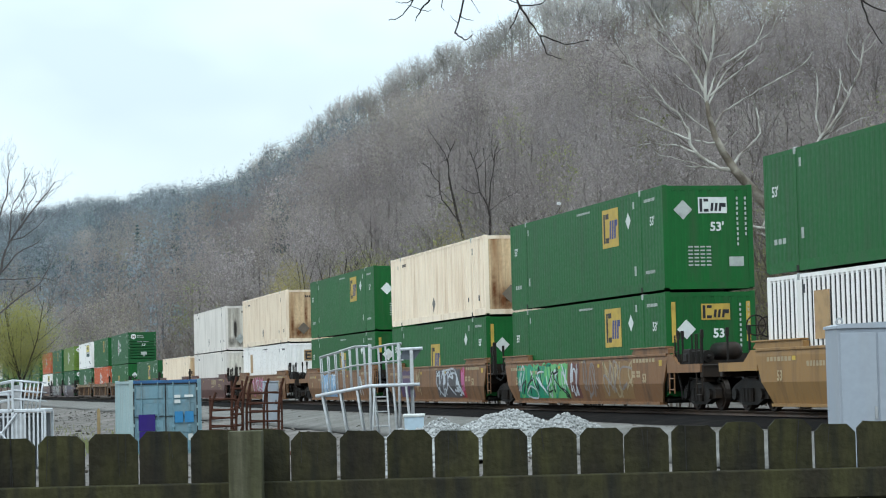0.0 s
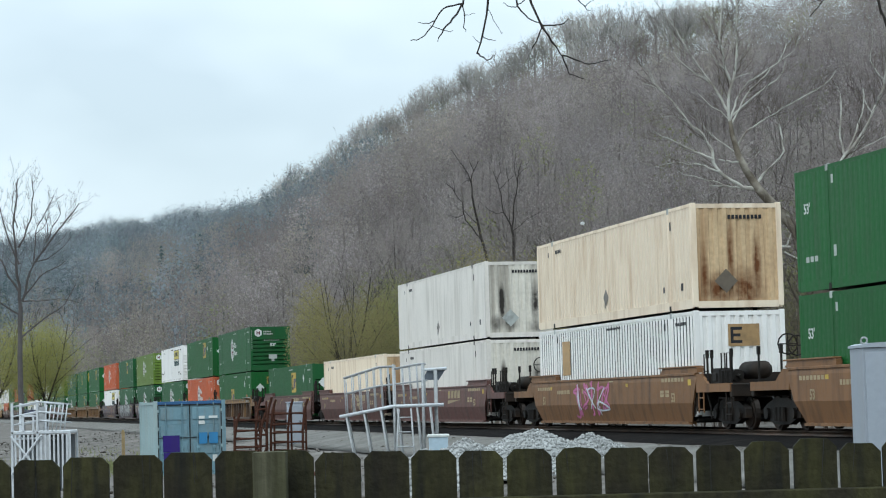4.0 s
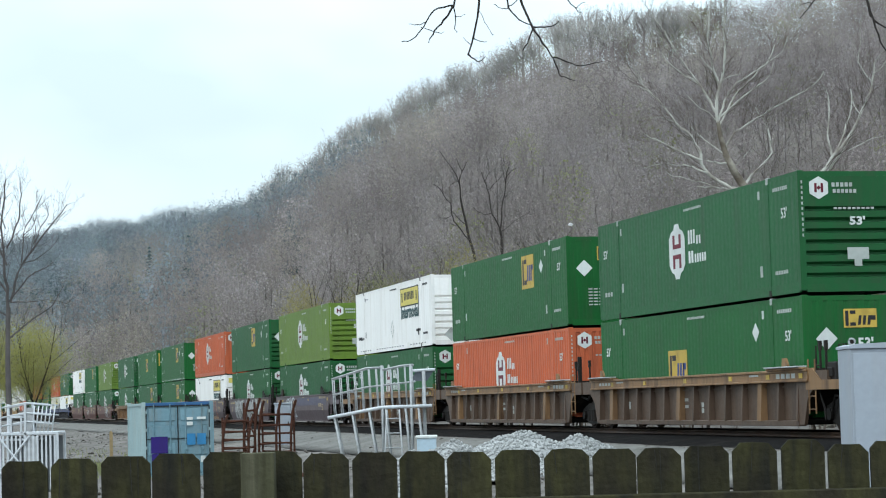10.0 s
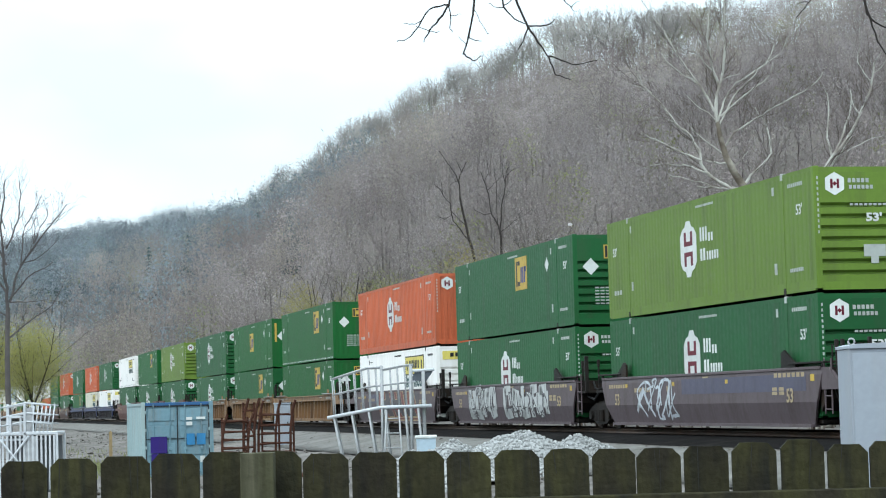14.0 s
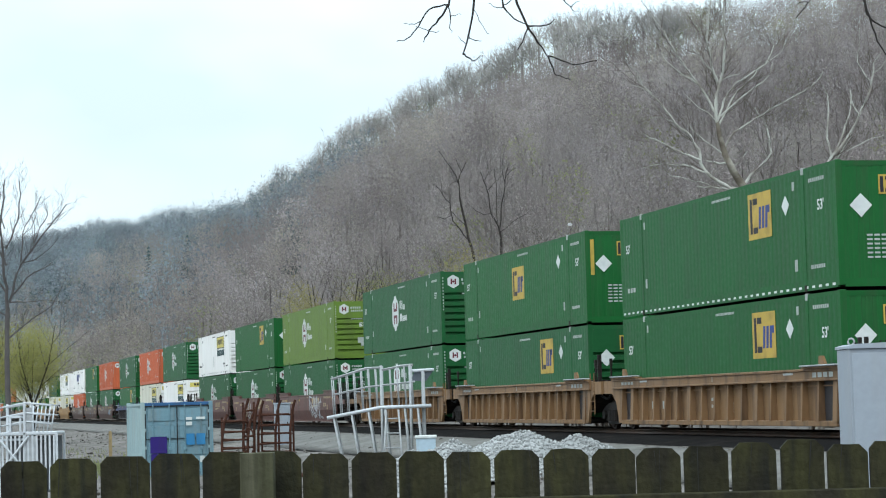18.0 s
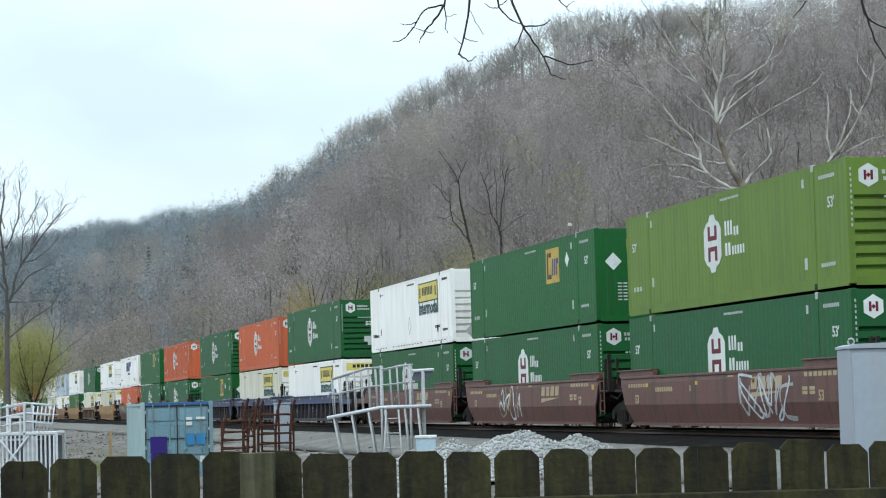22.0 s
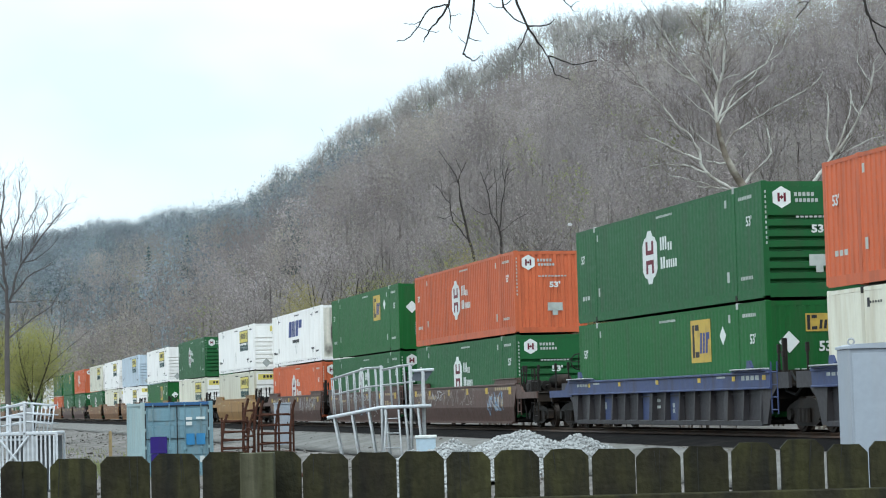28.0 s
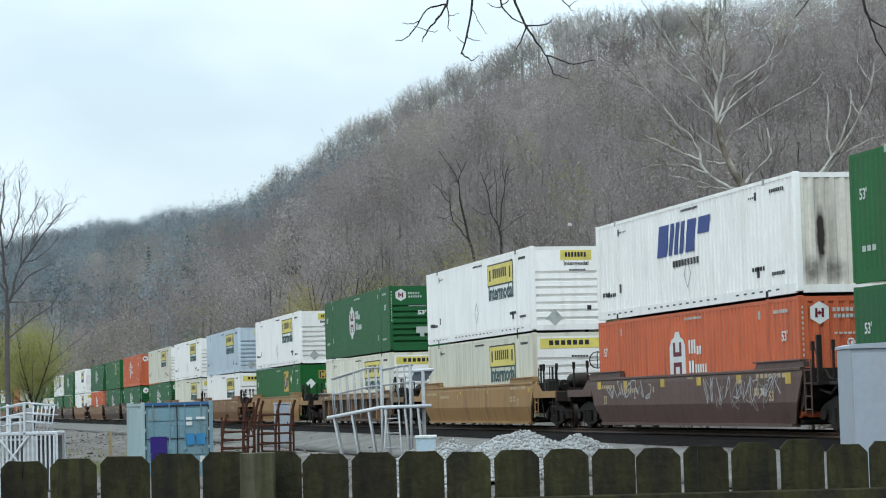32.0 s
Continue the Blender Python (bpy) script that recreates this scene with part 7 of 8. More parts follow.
def build_overhang():
    """Twigs of a near tree hanging into the top of the view; they sway in the wind."""
    def twig(r, *points):
        rng = random.Random(len(sh.v))
        pts = [Vector(q) for q in points]
        fine = [pts[0]]
        for i in range(len(pts) - 1):          # a smooth line through the points
            p0, p1, p2, p3 = pts[max(i - 1, 0)], pts[i], pts[i + 1], pts[min(i + 2, len(pts) - 1)]
            for f in (0.33, 0.67, 1.0):
                v = 0.5 * (2 * p1 + (p2 - p0) * f + (2 * p0 - 5 * p1 + 4 * p2 - p3) * f * f + (3 * p1 - p0 - 3 * p2 + p3) * f ** 3)
                fine.append(v + Vector((rng.uniform(-1, 1), rng.uniform(-1, 1), rng.uniform(-1, 1))) * 0.0035)
        n = len(fine)
        sh.tube(fine, [r * (1 - 0.55 * i / (n - 1)) * (1.15 if i % 3 == 0 else 1.0) for i in range(n)], 6, False)

    k = 0.002266
    def p(x, y, d=0.0):
        return ((x - 860) * k, d, (0 - y) * k)
    sh = Shape()
    twig(0.0085, p(960, -560), p(905, -400), p(850, -190), p(818, -60), p(802, 5))
    twig(0.0050, p(802, 5), p(785, 32), p(768, 50), p(757, 70))
    twig(0.0038, p(802, 5), p(780, 8), p(762, 18), p(752, 35), p(737, 55), p(724, 67), p(710, 68))
    twig(0.0022, p(752, 34), p(736, 39), p(721, 36))
    twig(0.0020, p(768, 50), p(756, 48), p(742, 42))
    twig(0.0018, p(768, 52), p(778, 55), p(786, 53))
    twig(0.0026, p(803, 5), p(807, 26), p(804, 46), p(808, 55))
    twig(0.0016, p(806, 26), p(816, 25), p(825, 22))
    twig(0.0065, p(905, -400), p(880, -220), p(856, -80), p(847, 5), p(838, 60), p(827, 94))
    twig(0.0036, p(827, 94), p(836, 101), p(845, 106), p(858, 98))
    twig(0.0022, p(837, 62), p(848, 71), p(860, 71))
    twig(0.0018, p(833, 76), p(826, 70), p(820, 64))
    twig(0.0015, p(847, 15), p(858, 35), p(868, 56), p(873, 58))
    twig(0.0090, p(960, -560), p(935, -330), p(905, -130), p(918, -20), p(943, 48))
    twig(0.0050, p(943, 48), p(960, 76), p(978, 102))
    twig(0.0034, p(978, 102), p(1003, 111), p(1026, 118), p(1064, 111))
    twig(0.0034, p(978, 102), p(984, 120), p(991, 136), p(1016, 144))
    twig(0.0036, p(943, 47), p(966, 47), p(981, 44), p(992, 37))
    twig(0.0036, p(943, 49), p(936, 68), p(924, 88))
    twig(0.0046, p(905, -130), p(896, -40), p(901, 10), p(920, 32), p(942, 44))
    twig(0.0024, p(901, 9), p(893, 13), p(884, 9), p(875, 4))
    twig(0.0026, p(901, 9), p(912, 2), p(922, -10))
    twig(0.0040, p(935, -330), p(962, -120), p(990, -20), p(1008, 2), p(1022, 15))
    twig(0.0020, p(1022, 15), p(1028, 8), p(1036, 4))
    twig(0.0020, p(1020, 14), p(1026, 21), p(1032, 23))
    b = thing("overhanging_branch", "thin dark leafless twigs hanging from a near tree", "branch", at=pose(0.172, 9, 3.22))
    part("twig", raw_tri(sh, "twig", BARK_DARK), b)
    BRANCHES.append((b, 0.172, 3.22, 1.0))
    sh = Shape()
    twig(0.0075, p(1600, -400), p(1540, -120), p(1500, -30), p(1470, 2))
    twig(0.0036, p(1470, 2), p(1452, 12), p(1440, 26), p(1425, 44))
    twig(0.0022, p(1446, 18), p(1436, 17), p(1426, 20))
    twig(0.0080, p(1600, -400), p(1550, -80), p(1540, -10), p(1547, 22), p(1551, 44))
    twig(0.0050, p(1543, 10), p(1556, 50), p(1568, 90), p(1590, 130))
    twig(0.0040, p(1556, 50), p(1590, 70), p(1640, 80))
    c = thing("overhanging_branch", "thin dark leafless twigs hanging from a near tree", "branch", at=pose(0.172, 9, 3.22))
    part("twig", raw_tri(sh, "twig", BARK_DARK), c)
    y = thing("yard_tree", "dark-barked yard tree with a long low limb", "tree", at=pose(3.6, 9, -0.45))
    part("trunk", Shape().tube([(0, 0, -0.3), (0.05, 0, 2.5), (0, 0, 5.5), (-0.1, 0, 8)], [0.24, 0.19, 0.16, 0.1], 10).mesh("trunk", BARK_DARK, True), y)
    part("limb", Shape().tube([(0, 0, 4.2), (-1.0, 0, 4.55), (-1.8, 0, 4.48), (-2.6, 0, 4.45), (-3.4, 0, 4.42)], [0.09, 0.06, 0.045, 0.035, 0.02], 8).mesh("limb", BARK_DARK, True), y)
    BRANCHES.append((c, 0.172, 3.22, 0.6))


# ---------------------------------------------------------------- the yard
def build_blue_box():
    b = thing("storage_container", "faded blue steel storage container with closed doors", "container", at=pose(-10.36, 76, -0.71, 0, 0, 12.6))
    W, D, H = 2.44, 6.06, 2.59
    side = corrugated(D - 0.2, 0.16, H - 0.12, 0.28, 0.036)
    side.v = [(y, x, z) for x, y, z in side.v]
    part("side_panel", side.mesh("side_panel", BOX_PALE), b, "pale faded side wall", pose(0.02, D / 2, 0))
    side2 = corrugated(D - 0.2, 0.16, H - 0.12, 0.28, 0.036)
    side2.v = [(-y, x, z) for x, y, z in side2.v]
    part("side_panel", side2.mesh("side_panel", BOX_PALE), b, at=pose(W - 0.02, D / 2, 0))
    part("roof", Shape().box(0.03, W - 0.03, 0.03, D - 0.03, H - 0.06, H - 0.03).mesh("roof", BOX_BLUE), b)
    part("back_wall", Shape().box(0.1, W - 0.1, D - 0.06, D - 0.02, 0.1, H - 0.1).mesh("back_wall", BOX_BLUE), b)
    part("floor", Shape().box(0.05, W - 0.05, 0.05, D - 0.05, 0.08, 0.16).mesh("floor", STEEL_DARK), b)
    for x in (0.0, W - 0.14):
        for y in (0.0, D - 0.14):
            part("corner_post", Shape().box(x, x + 0.14, y, y + 0.14, 0.0, H, 0.012).mesh("corner_post", BOX_PALE if x == 0 else BOX_BLUE), b)
    for y in (0.0, D - 0.1):
        part("header", Shape().box(0.14, W - 0.14, y, y + 0.1, H - 0.13, H - 0.02, 0.01).mesh("header", paint("dark_blue_paint", (0.045, 0.12, 0.26))), b)
        part("sill", Shape().box(0.14, W - 0.14, y, y + 0.1, 0.03, 0.15, 0.01).mesh("sill", BOX_BLUE), b)
    for x in (0.0, W - 0.1):
        part("side_rail", Shape().box(x, x + 0.1, 0.14, D - 0.14, 0.03, 0.16).box(x, x + 0.1, 0.14, D - 0.14, H - 0.12, H - 0.03).mesh("side_rail", BOX_PALE), b)
    for i in (0, 1):
        x0 = 0.16 + i * 1.07
        d = part("door", Shape().box(x0, x0 + 1.05, 0.03, 0.07, 0.16, H - 0.14).mesh("door", BOX_BLUE), b)
        for z in (0.30, 0.88, 1.46, 2.04):
            part("door_panel", Shape().box(x0 + 0.07, x0 + 0.98, 0.005, 0.031, z - 0.1, z + 0.33, 0.02).mesh("door_panel", BOX_BLUE), d)
        for x in (x0 + 0.25, x0 + 0.8):
            part("lock_rod", Shape().tube([(x, -0.02, 0.1), (x, -0.02, H - 0.08)], 0.02, 6).box(x - 0.05, x + 0.05, -0.045, 0.01, 0.95, 1.05, 0.008).mesh("lock_rod", BOX_BLUE), d)
        part("gasket", Shape().box(x0 + 1.045, x0 + 1.075, -0.004, 0.07, 0.16, H - 0.14).mesh("gasket", SHADOW_RUBBER), d)
        part("gasket", Shape().box(x0 - 0.022, x0 + 1.05, -0.004, 0.05, H - 0.16, H - 0.125).box(x0 - 0.024, x0 + 0.006, -0.006, 0.05, 0.16, H - 0.16).box(x0, x0 + 1.04, -0.002, 0.05, 1.33, 1.345).mesh("gasket", SHADOW_RUBBER), d)
        for z in (0.45, 1.0, 1.6, 2.2):
            xh = 0.13 if i == 0 else W - 0.17
            part("hinge", Shape().box(xh, xh + 0.05, -0.03, 0.03, z, z + 0.1, 0.006).mesh("hinge", BOX_PALE), d)
    f = b
    part("cover", Shape().box(0.30, 0.86, -0.055, -0.045, 0.86, 1.42).box(0.32, 0.92, -0.05, -0.04, 0.22, 0.84).mesh("cover", PURPLE), f, "purple plastic sheets tied to the door")
    part("panel", Shape().box(1.52, 1.80, -0.048, -0.04, 1.12, 1.50).box(1.86, 2.16, -0.048, -0.04, 1.12, 1.50).mesh("panel", PANEL_BLUE), f, "blue panels on the door")
    part("notice", Shape().box(1.97, 2.13, -0.048, -0.04, 0.52, 0.74).mesh("notice", MARK), f, "small white notice")
    part("notice", Shape().box(1.54, 1.72, -0.048, -0.04, 0.46, 0.74).mesh("notice", STAKE), f, "small tan notice")
    part("markings", Shape().box(1.52, 1.72, -0.046, -0.04, 1.96, 2.06).box(1.52, 1.72, -0.046, -0.04, 1.78, 1.90).box(1.86, 2.16, -0.046, -0.04, 1.98, 2.06).mesh("markings", MARK), f)
    part("notice", Shape().box(-0.012, -0.004, 1.0, 1.9, 0.5, 0.75).mesh("notice", MARK), b)


def build_walkway():
    """A welded metal walkway with hand rails on splayed legs."""
    w = thing("metal_walkway", "galvanized metal walkway with hand rails on splayed legs", "walkway", at=pose(-1.74, 59, -0.45))
    G = 0.45
    deck = [(-1.42, 0, 1.28 + G), (0.0, 0, 1.52 + G), (1.32, 0, 1.53 + G)]
    top = [(-1.30, 0, 2.29 + G), (-0.38, 0, 2.56 + G), (0.02, 0, 2.57 + G)]
    for y in (0.0, 0.9):
        off = Vector((0, y, 0))
        mv = lambda pts: [tuple(Vector(q) + off) for q in pts]
        part("deck_beam", Shape().tube(mv(deck), 0.047, 10).mesh("deck_beam", ALU, True), w)
        part("hand_rail", Shape().tube(mv(top), 0.025, 8).mesh("hand_rail", GALV, True), w)
        part("hand_rail", Shape().tube(mv([(0.02, 0, 2.50 + G), (0.55, 0, 2.60 + G), (0.86, 0, 2.62 + G)]), 0.025, 8).mesh("hand_rail", GALV, True), w)
        part("mid_rail", Shape().tube(mv([(-1.28, 0, 1.88 + G), (-0.4, 0, 2.06 + G), (0.02, 0, 2.1 + G), (0.9, 0, 2.18 + G)]), 0.02, 8).mesh("mid_rail", GALV, True), w)
        for k in range(12):
            x = -1.26 + 0.19 * k
            zb = float(np.interp(x, [-1.42, 0, 1.32], [1.28, 1.52, 1.53])) + G
            zt = float(np.interp(x, [-1.30, -0.38, 0.02, 0.86], [2.29, 2.56, 2.54, 2.62])) + G
            if abs(x - 0.02) < 0.1:
                continue
            part("baluster", Shape().tube(mv([(x + 0.02, 0, zb), (x - 0.02, 0, zt)]), 0.016, 6).mesh("baluster", GALV, True), w)
        for x in (0.02, 0.78):
            part("post", Shape().tube(mv([(x, 0, 0.0), (x, 0, 2.62 + G)]), 0.034, 8).mesh("post", GALV, True), w)
        for x, dx in ((-1.25, 0.32), (-0.78, 0.28), (-0.34, 0.28), (0.1, 0.16), (0.62, 0.14), (0.96, 0.16)):
            zb = float(np.interp(x, [-1.42, 0, 1.32], [1.28, 1.52, 1.53])) + G
            part("leg", Shape().tube(mv([(x, 0, zb), (x + dx, 0, 0.0)]), 0.03, 8).mesh("leg", GALV, True), w)
    part("deck_plate", Shape().add([(-1.42, 0.02, 1.30 + G), (0, 0.02, 1.54 + G), (1.3, 0.02, 1.55 + G), (-1.42, 0.88, 1.30 + G), (0, 0.88, 1.54 + G), (1.3, 0.88, 1.55 + G),
         (-1.42, 0.02, 1.27 + G), (0, 0.02, 1.51 + G), (1.3, 0.02, 1.52 + G), (-1.42, 0.88, 1.27 + G), (0, 0.88, 1.51 + G), (1.3, 0.88, 1.52 + G)],
         [(0, 1, 4, 3), (1, 2, 5, 4), (6, 9, 10, 7), (7, 10, 11, 8), (0, 6, 7, 1), (1, 7, 8, 2), (3, 4, 10, 9), (4, 5, 11, 10), (0, 3, 9, 6), (2, 8, 11, 5)]).mesh("deck_plate", GALV), w)
    ld = Shape().tube([(0.14, -0.1, 1.45 + G), (0.02, -0.5, 0.0)], 0.025, 7).tube([(0.46, -0.1, 1.45 + G), (0.56, -0.5, 0.0)], 0.025, 7)
    part("ladder", ld.mesh("ladder", GALV, True), w)
    for k in range(5):
        f = 0.12 + 0.2 * k
        z = (1.45 + G) * (1 - f)
        part("rung", Shape().tube([(0.14 - 0.12 * f, -0.1 - 0.4 * f, z), (0.46 + 0.1 * f, -0.1 - 0.4 * f, z)], 0.02, 6).mesh("rung", GALV, True), w)
    part("tall_post", Shape().tube([(1.12, 0.3, 0.0), (1.12, 0.3, 2.45 + G)], 0.05, 8).mesh("tall_post", GALV, True), w)
    part("cross_bar", Shape().tube([(0.82, 0.3, 2.46 + G), (1.42, 0.3, 2.48 + G)], 0.04, 8).mesh("cross_bar", ALU, True), w)
    part("shield", Shape().add([(0.78, 0.35, 2.2 + G), (0.92, 0.35, 2.47 + G), (1.38, 0.35, 2.44 + G), (1.2, 0.35, 2.18 + G), (0.78, 0.39, 2.2 + G), (0.92, 0.39, 2.47 + G), (1.38, 0.39, 2.44 + G), (1.2, 0.39, 2.18 + G)],
         [(0, 3, 2, 1), (4, 5, 6, 7), (0, 1, 5, 4), (1, 2, 6, 5), (2, 3, 7, 6), (3, 0, 4, 7)]).mesh("shield", paint("dark_grey_sheet", (0.13, 0.145, 0.17))), w, "dark grey sheet")
    crate = thing("plastic_tub", "pale blue plastic tub with white lid beside the walkway", "tub", at=pose(-0.82, 57.5, -0.55))
    part("body", Shape().prism([(0.03, 0), (0.47, 0), (0.5, 1.25), (0, 1.25)], "y", 0, 0.45).mesh("body", paint("pale_blue_plastic", (0.42, 0.52, 0.60))), crate)
    part("lid", Shape().box(-0.03, 0.53, -0.03, 0.48, 1.25, 1.33, 0.02).mesh("lid", MARK), crate)


def rack(x, y, z, turn, posts, bars_at, height, label):
    r = thing("iron_rack", label, "rack", "rusty racks in the yard", pose(x, y, z, 0, 0, turn))
    for q in posts:
        part("upright", Shape().tube([(q, 0, 0), (q + 0.02, 0, height * 0.6), (q + 0.09, 0, height * 0.85), (q + 0.2, 0, height)], 0.044, 6).mesh("upright", RUSTED), r)
        part("upright", Shape().tube([(q, 0.7, 0), (q, 0.7, height * 0.95)], 0.036, 6).mesh("upright", RUSTED), r)
        for b in bars_at[1::2]:
            part("cross_bar", Shape().tube([(q, 0, b), (q, 0.7, b)], 0.028, 6).mesh("cross_bar", RUSTED), r)
    for b in bars_at:
        part("bar", Shape().tube([(posts[0], 0, b), (posts[-1], 0, b + 0.03)], 0.034, 6).mesh("bar", RUSTED), r)
        part("bar", Shape().tube([(posts[0], 0.7, b + 0.04), (posts[-1], 0.7, b)], 0.03, 6).mesh("bar", RUSTED), r)
    return r


def build_yard():
    rack(-7.05, 70, -0.6, 4, (0.0, 0.80), (0.48, 0.66, 0.8, 0.94, 1.2, 1.45, 1.78), 2.02, "rusty iron rack with open bars on the gravel")
    rack(-6.42, 70.4, -0.6, 3, (0.0, 0.34), (0.6, 0.95, 1.3, 1.75, 2.1), 2.5, "narrow tall rusty iron rack between two others")
    rack(-6.0, 71, -0.6, -6, (0.0, 0.55, 1.02), (0.5, 0.78, 1.05, 1.36, 1.62, 1.95), 2.42, "tall rusty iron rack with bent uprights")
    hoop = thing("iron_hoop", "rusty iron hoop leaning against a rack", "hoop", at=pose(-6.15, 69.8, -0.55, 12, 0, 0))
    part("ring", Shape().tube([(0.16 * math.cos(0.3 * k), 0, 1.15 + 0.42 * math.sin(0.3 * k)) for k in range(22)], 0.025, 6).mesh("ring", RUSTED), hoop)
    part("stem", Shape().tube([(0, 0, 0), (0, 0, 0.75)], 0.025, 6).mesh("stem", RUSTED), hoop)
    for x, y, ln, turn in ((-5.9, 69.2, 1.9, 8), (-5.5, 68.8, 1.5, -14), (-6.4, 68.9, 1.2, 25), (-4.9, 70.5, 1.6, 3)):
        pipe = thing("scrap_pipe", "rusty iron pipe lying on the gravel", "pipe", "scrap pipes by the racks", pose(x, y, -0.52, 0, 0, turn))
        part("shaft", Shape().tube([(0, 0, 0), (ln, 0, 0.02)], 0.05, 8).mesh("shaft", RUSTED), pipe)
    x, y = -7.25, 95
    cab = thing("relay_box", "weathered light grey relay box beside the track", "relay box", at=pose(x, y, 0.0, 0, 0, 13))
    part("body", Shape().box(0, 0.62, 0, 0.5, 0.0, 1.72, 0.02).mesh("body", CABINET), cab)
    part("lid", Shape().box(-0.03, 0.65, -0.04, 0.54, 1.72, 1.78, 0.015).mesh("lid", CABINET), cab)
    part("door", Shape().box(0.05, 0.57, -0.02, 0.0, 0.12, 1.62, 0.008).mesh("door", CABINET), cab)
    part("handle", Shape().box(0.47, 0.51, -0.05, -0.02, 0.8, 0.98, 0.006).mesh("handle", STEEL_DARK), cab)
    st = thing("marker_stake", "raw wooden marker stake in the gravel", "stake", at=pose(-13.5, 90, -0.75))
    part("shaft", Shape().prism([(-0.06, 0), (0.06, 0), (0.06, 1.52), (0.0, 1.6), (-0.06, 1.52)], "y", -0.03, 0.03).mesh("shaft", STAKE), st)
    # grey equipment cabinet near the fence
    c = thing("equipment_cabinet", "pale grey metal equipment cabinet with flat lid", "cabinet", at=pose(6.285, 35, -0.35, 0, 0, 4))
    part("body", Shape().box(0, 1.25, 0, 0.8, 0.0, 2.62, 0.012).mesh("body", CABINET), c)
    part("lid", Shape().prism([(-0.02, 2.62), (1.27, 2.62), (1.27, 2.73), (0.1, 2.69), (-0.02, 2.66)], "y", -0.03, 0.83).mesh("lid", CABINET), c)
    for k in (0, 1):
        part("door", Shape().box(0.04 + 0.6 * k, 0.61 + 0.6 * k, -0.018, 0.0, 0.1, 2.55, 0.006).mesh("door", CABINET), c)
    part("handle", Shape().box(0.55, 0.59, -0.05, -0.018, 1.2, 1.4, 0.006).mesh("handle", GALV), c)
    part("lifting_eye", Shape().tube([(0.06 + 0.05 * math.cos(0.5 * k), 0.1, 2.73 + 0.05 * math.sin(0.5 * k)) for k in range(14)], 0.016, 6).mesh("lifting_eye", GALV), c)
    # stacked aluminium stairs and railings
    a = thing("aluminium_stair_tower", "white aluminium stair tower with slatted sides and railings", "stair tower", at=pose(-11.0, 55, -0.45))
    part("platform", Shape().box(0, 1.45, 0, 1.1, 1.53, 1.61, 0.015).mesh("platform", ALU), a)
    part("platform", Shape().box(0.02, 0.95, 0.02, 1.08, 1.40, 1.45, 0.01).mesh("platform", ALU), a)
    for x in (0.0, 0.62, 1.4):
        for y in (0.0, 1.05):
            part("post", Shape().box(x, x + 0.06, y, y + 0.06, 0.0, 2.3 if x < 1 else 1.55, 0.006).mesh("post", ALU), a)
    for k in range(13):
        x = 0.09 + 0.105 * k
        part("slat", Shape().box(x, x + 0.045, -0.025, 0.0, 0.2, 1.52).mesh("slat", ALU), a)
    part("back_panel", Shape().box(0.06, 1.4, 0.98, 1.01, 0.1, 1.5, 0.005).mesh("back_panel", paint("dull_grey_sheet", (0.16, 0.17, 0.18))), a, "dull grey metal sheet")
    part("side_plate", Shape().box(0.68, 0.94, -0.012, 0.01, 0.2, 1.5, 0.004).box(0.66, 0.84, 0.03, 0.05, 1.62, 2.2, 0.004).mesh("side_plate", GALV), a)
    for x0, x1 in ((0.0, 0.75), (0.75, 0.0)):
        part("brace", Shape().tube([(x0, -0.05, 0.55), (x1, -0.05, 1.5)], 0.03, 6).mesh("brace", ALU), a)
    for z in (1.85, 2.06, 2.3):
        part("rail", Shape().tube([(0, 0.03, z - 0.1), (0.66, 0.03, z + 0.02), (1.3, 0.03, z - 0.06)], 0.024, 6).mesh("rail", ALU, True), a)
        part("rail", Shape().tube([(0, 1.07, z - 0.1), (0.66, 1.07, z + 0.02), (1.3, 1.07, z - 0.06)], 0.02, 6).mesh("rail", GALV, True), a)
    for k in range(6):
        x = 0.8 + 0.1 * k
        part("baluster", Shape().tube([(x, 0.03, 1.6), (x + 0.09, 0.03, 2.24)], 0.018, 6).mesh("baluster", ALU, True), a)
    part("step_frame", Shape().box(0.28, 0.58, -0.02, 0.3, 1.95, 2.0, 0.006).box(0.28, 0.33, -0.02, 0.02, 1.61, 1.97, 0.006).box(0.53, 0.58, -0.02, 0.02, 1.61, 1.97, 0.006).mesh("step_frame", ALU), a)


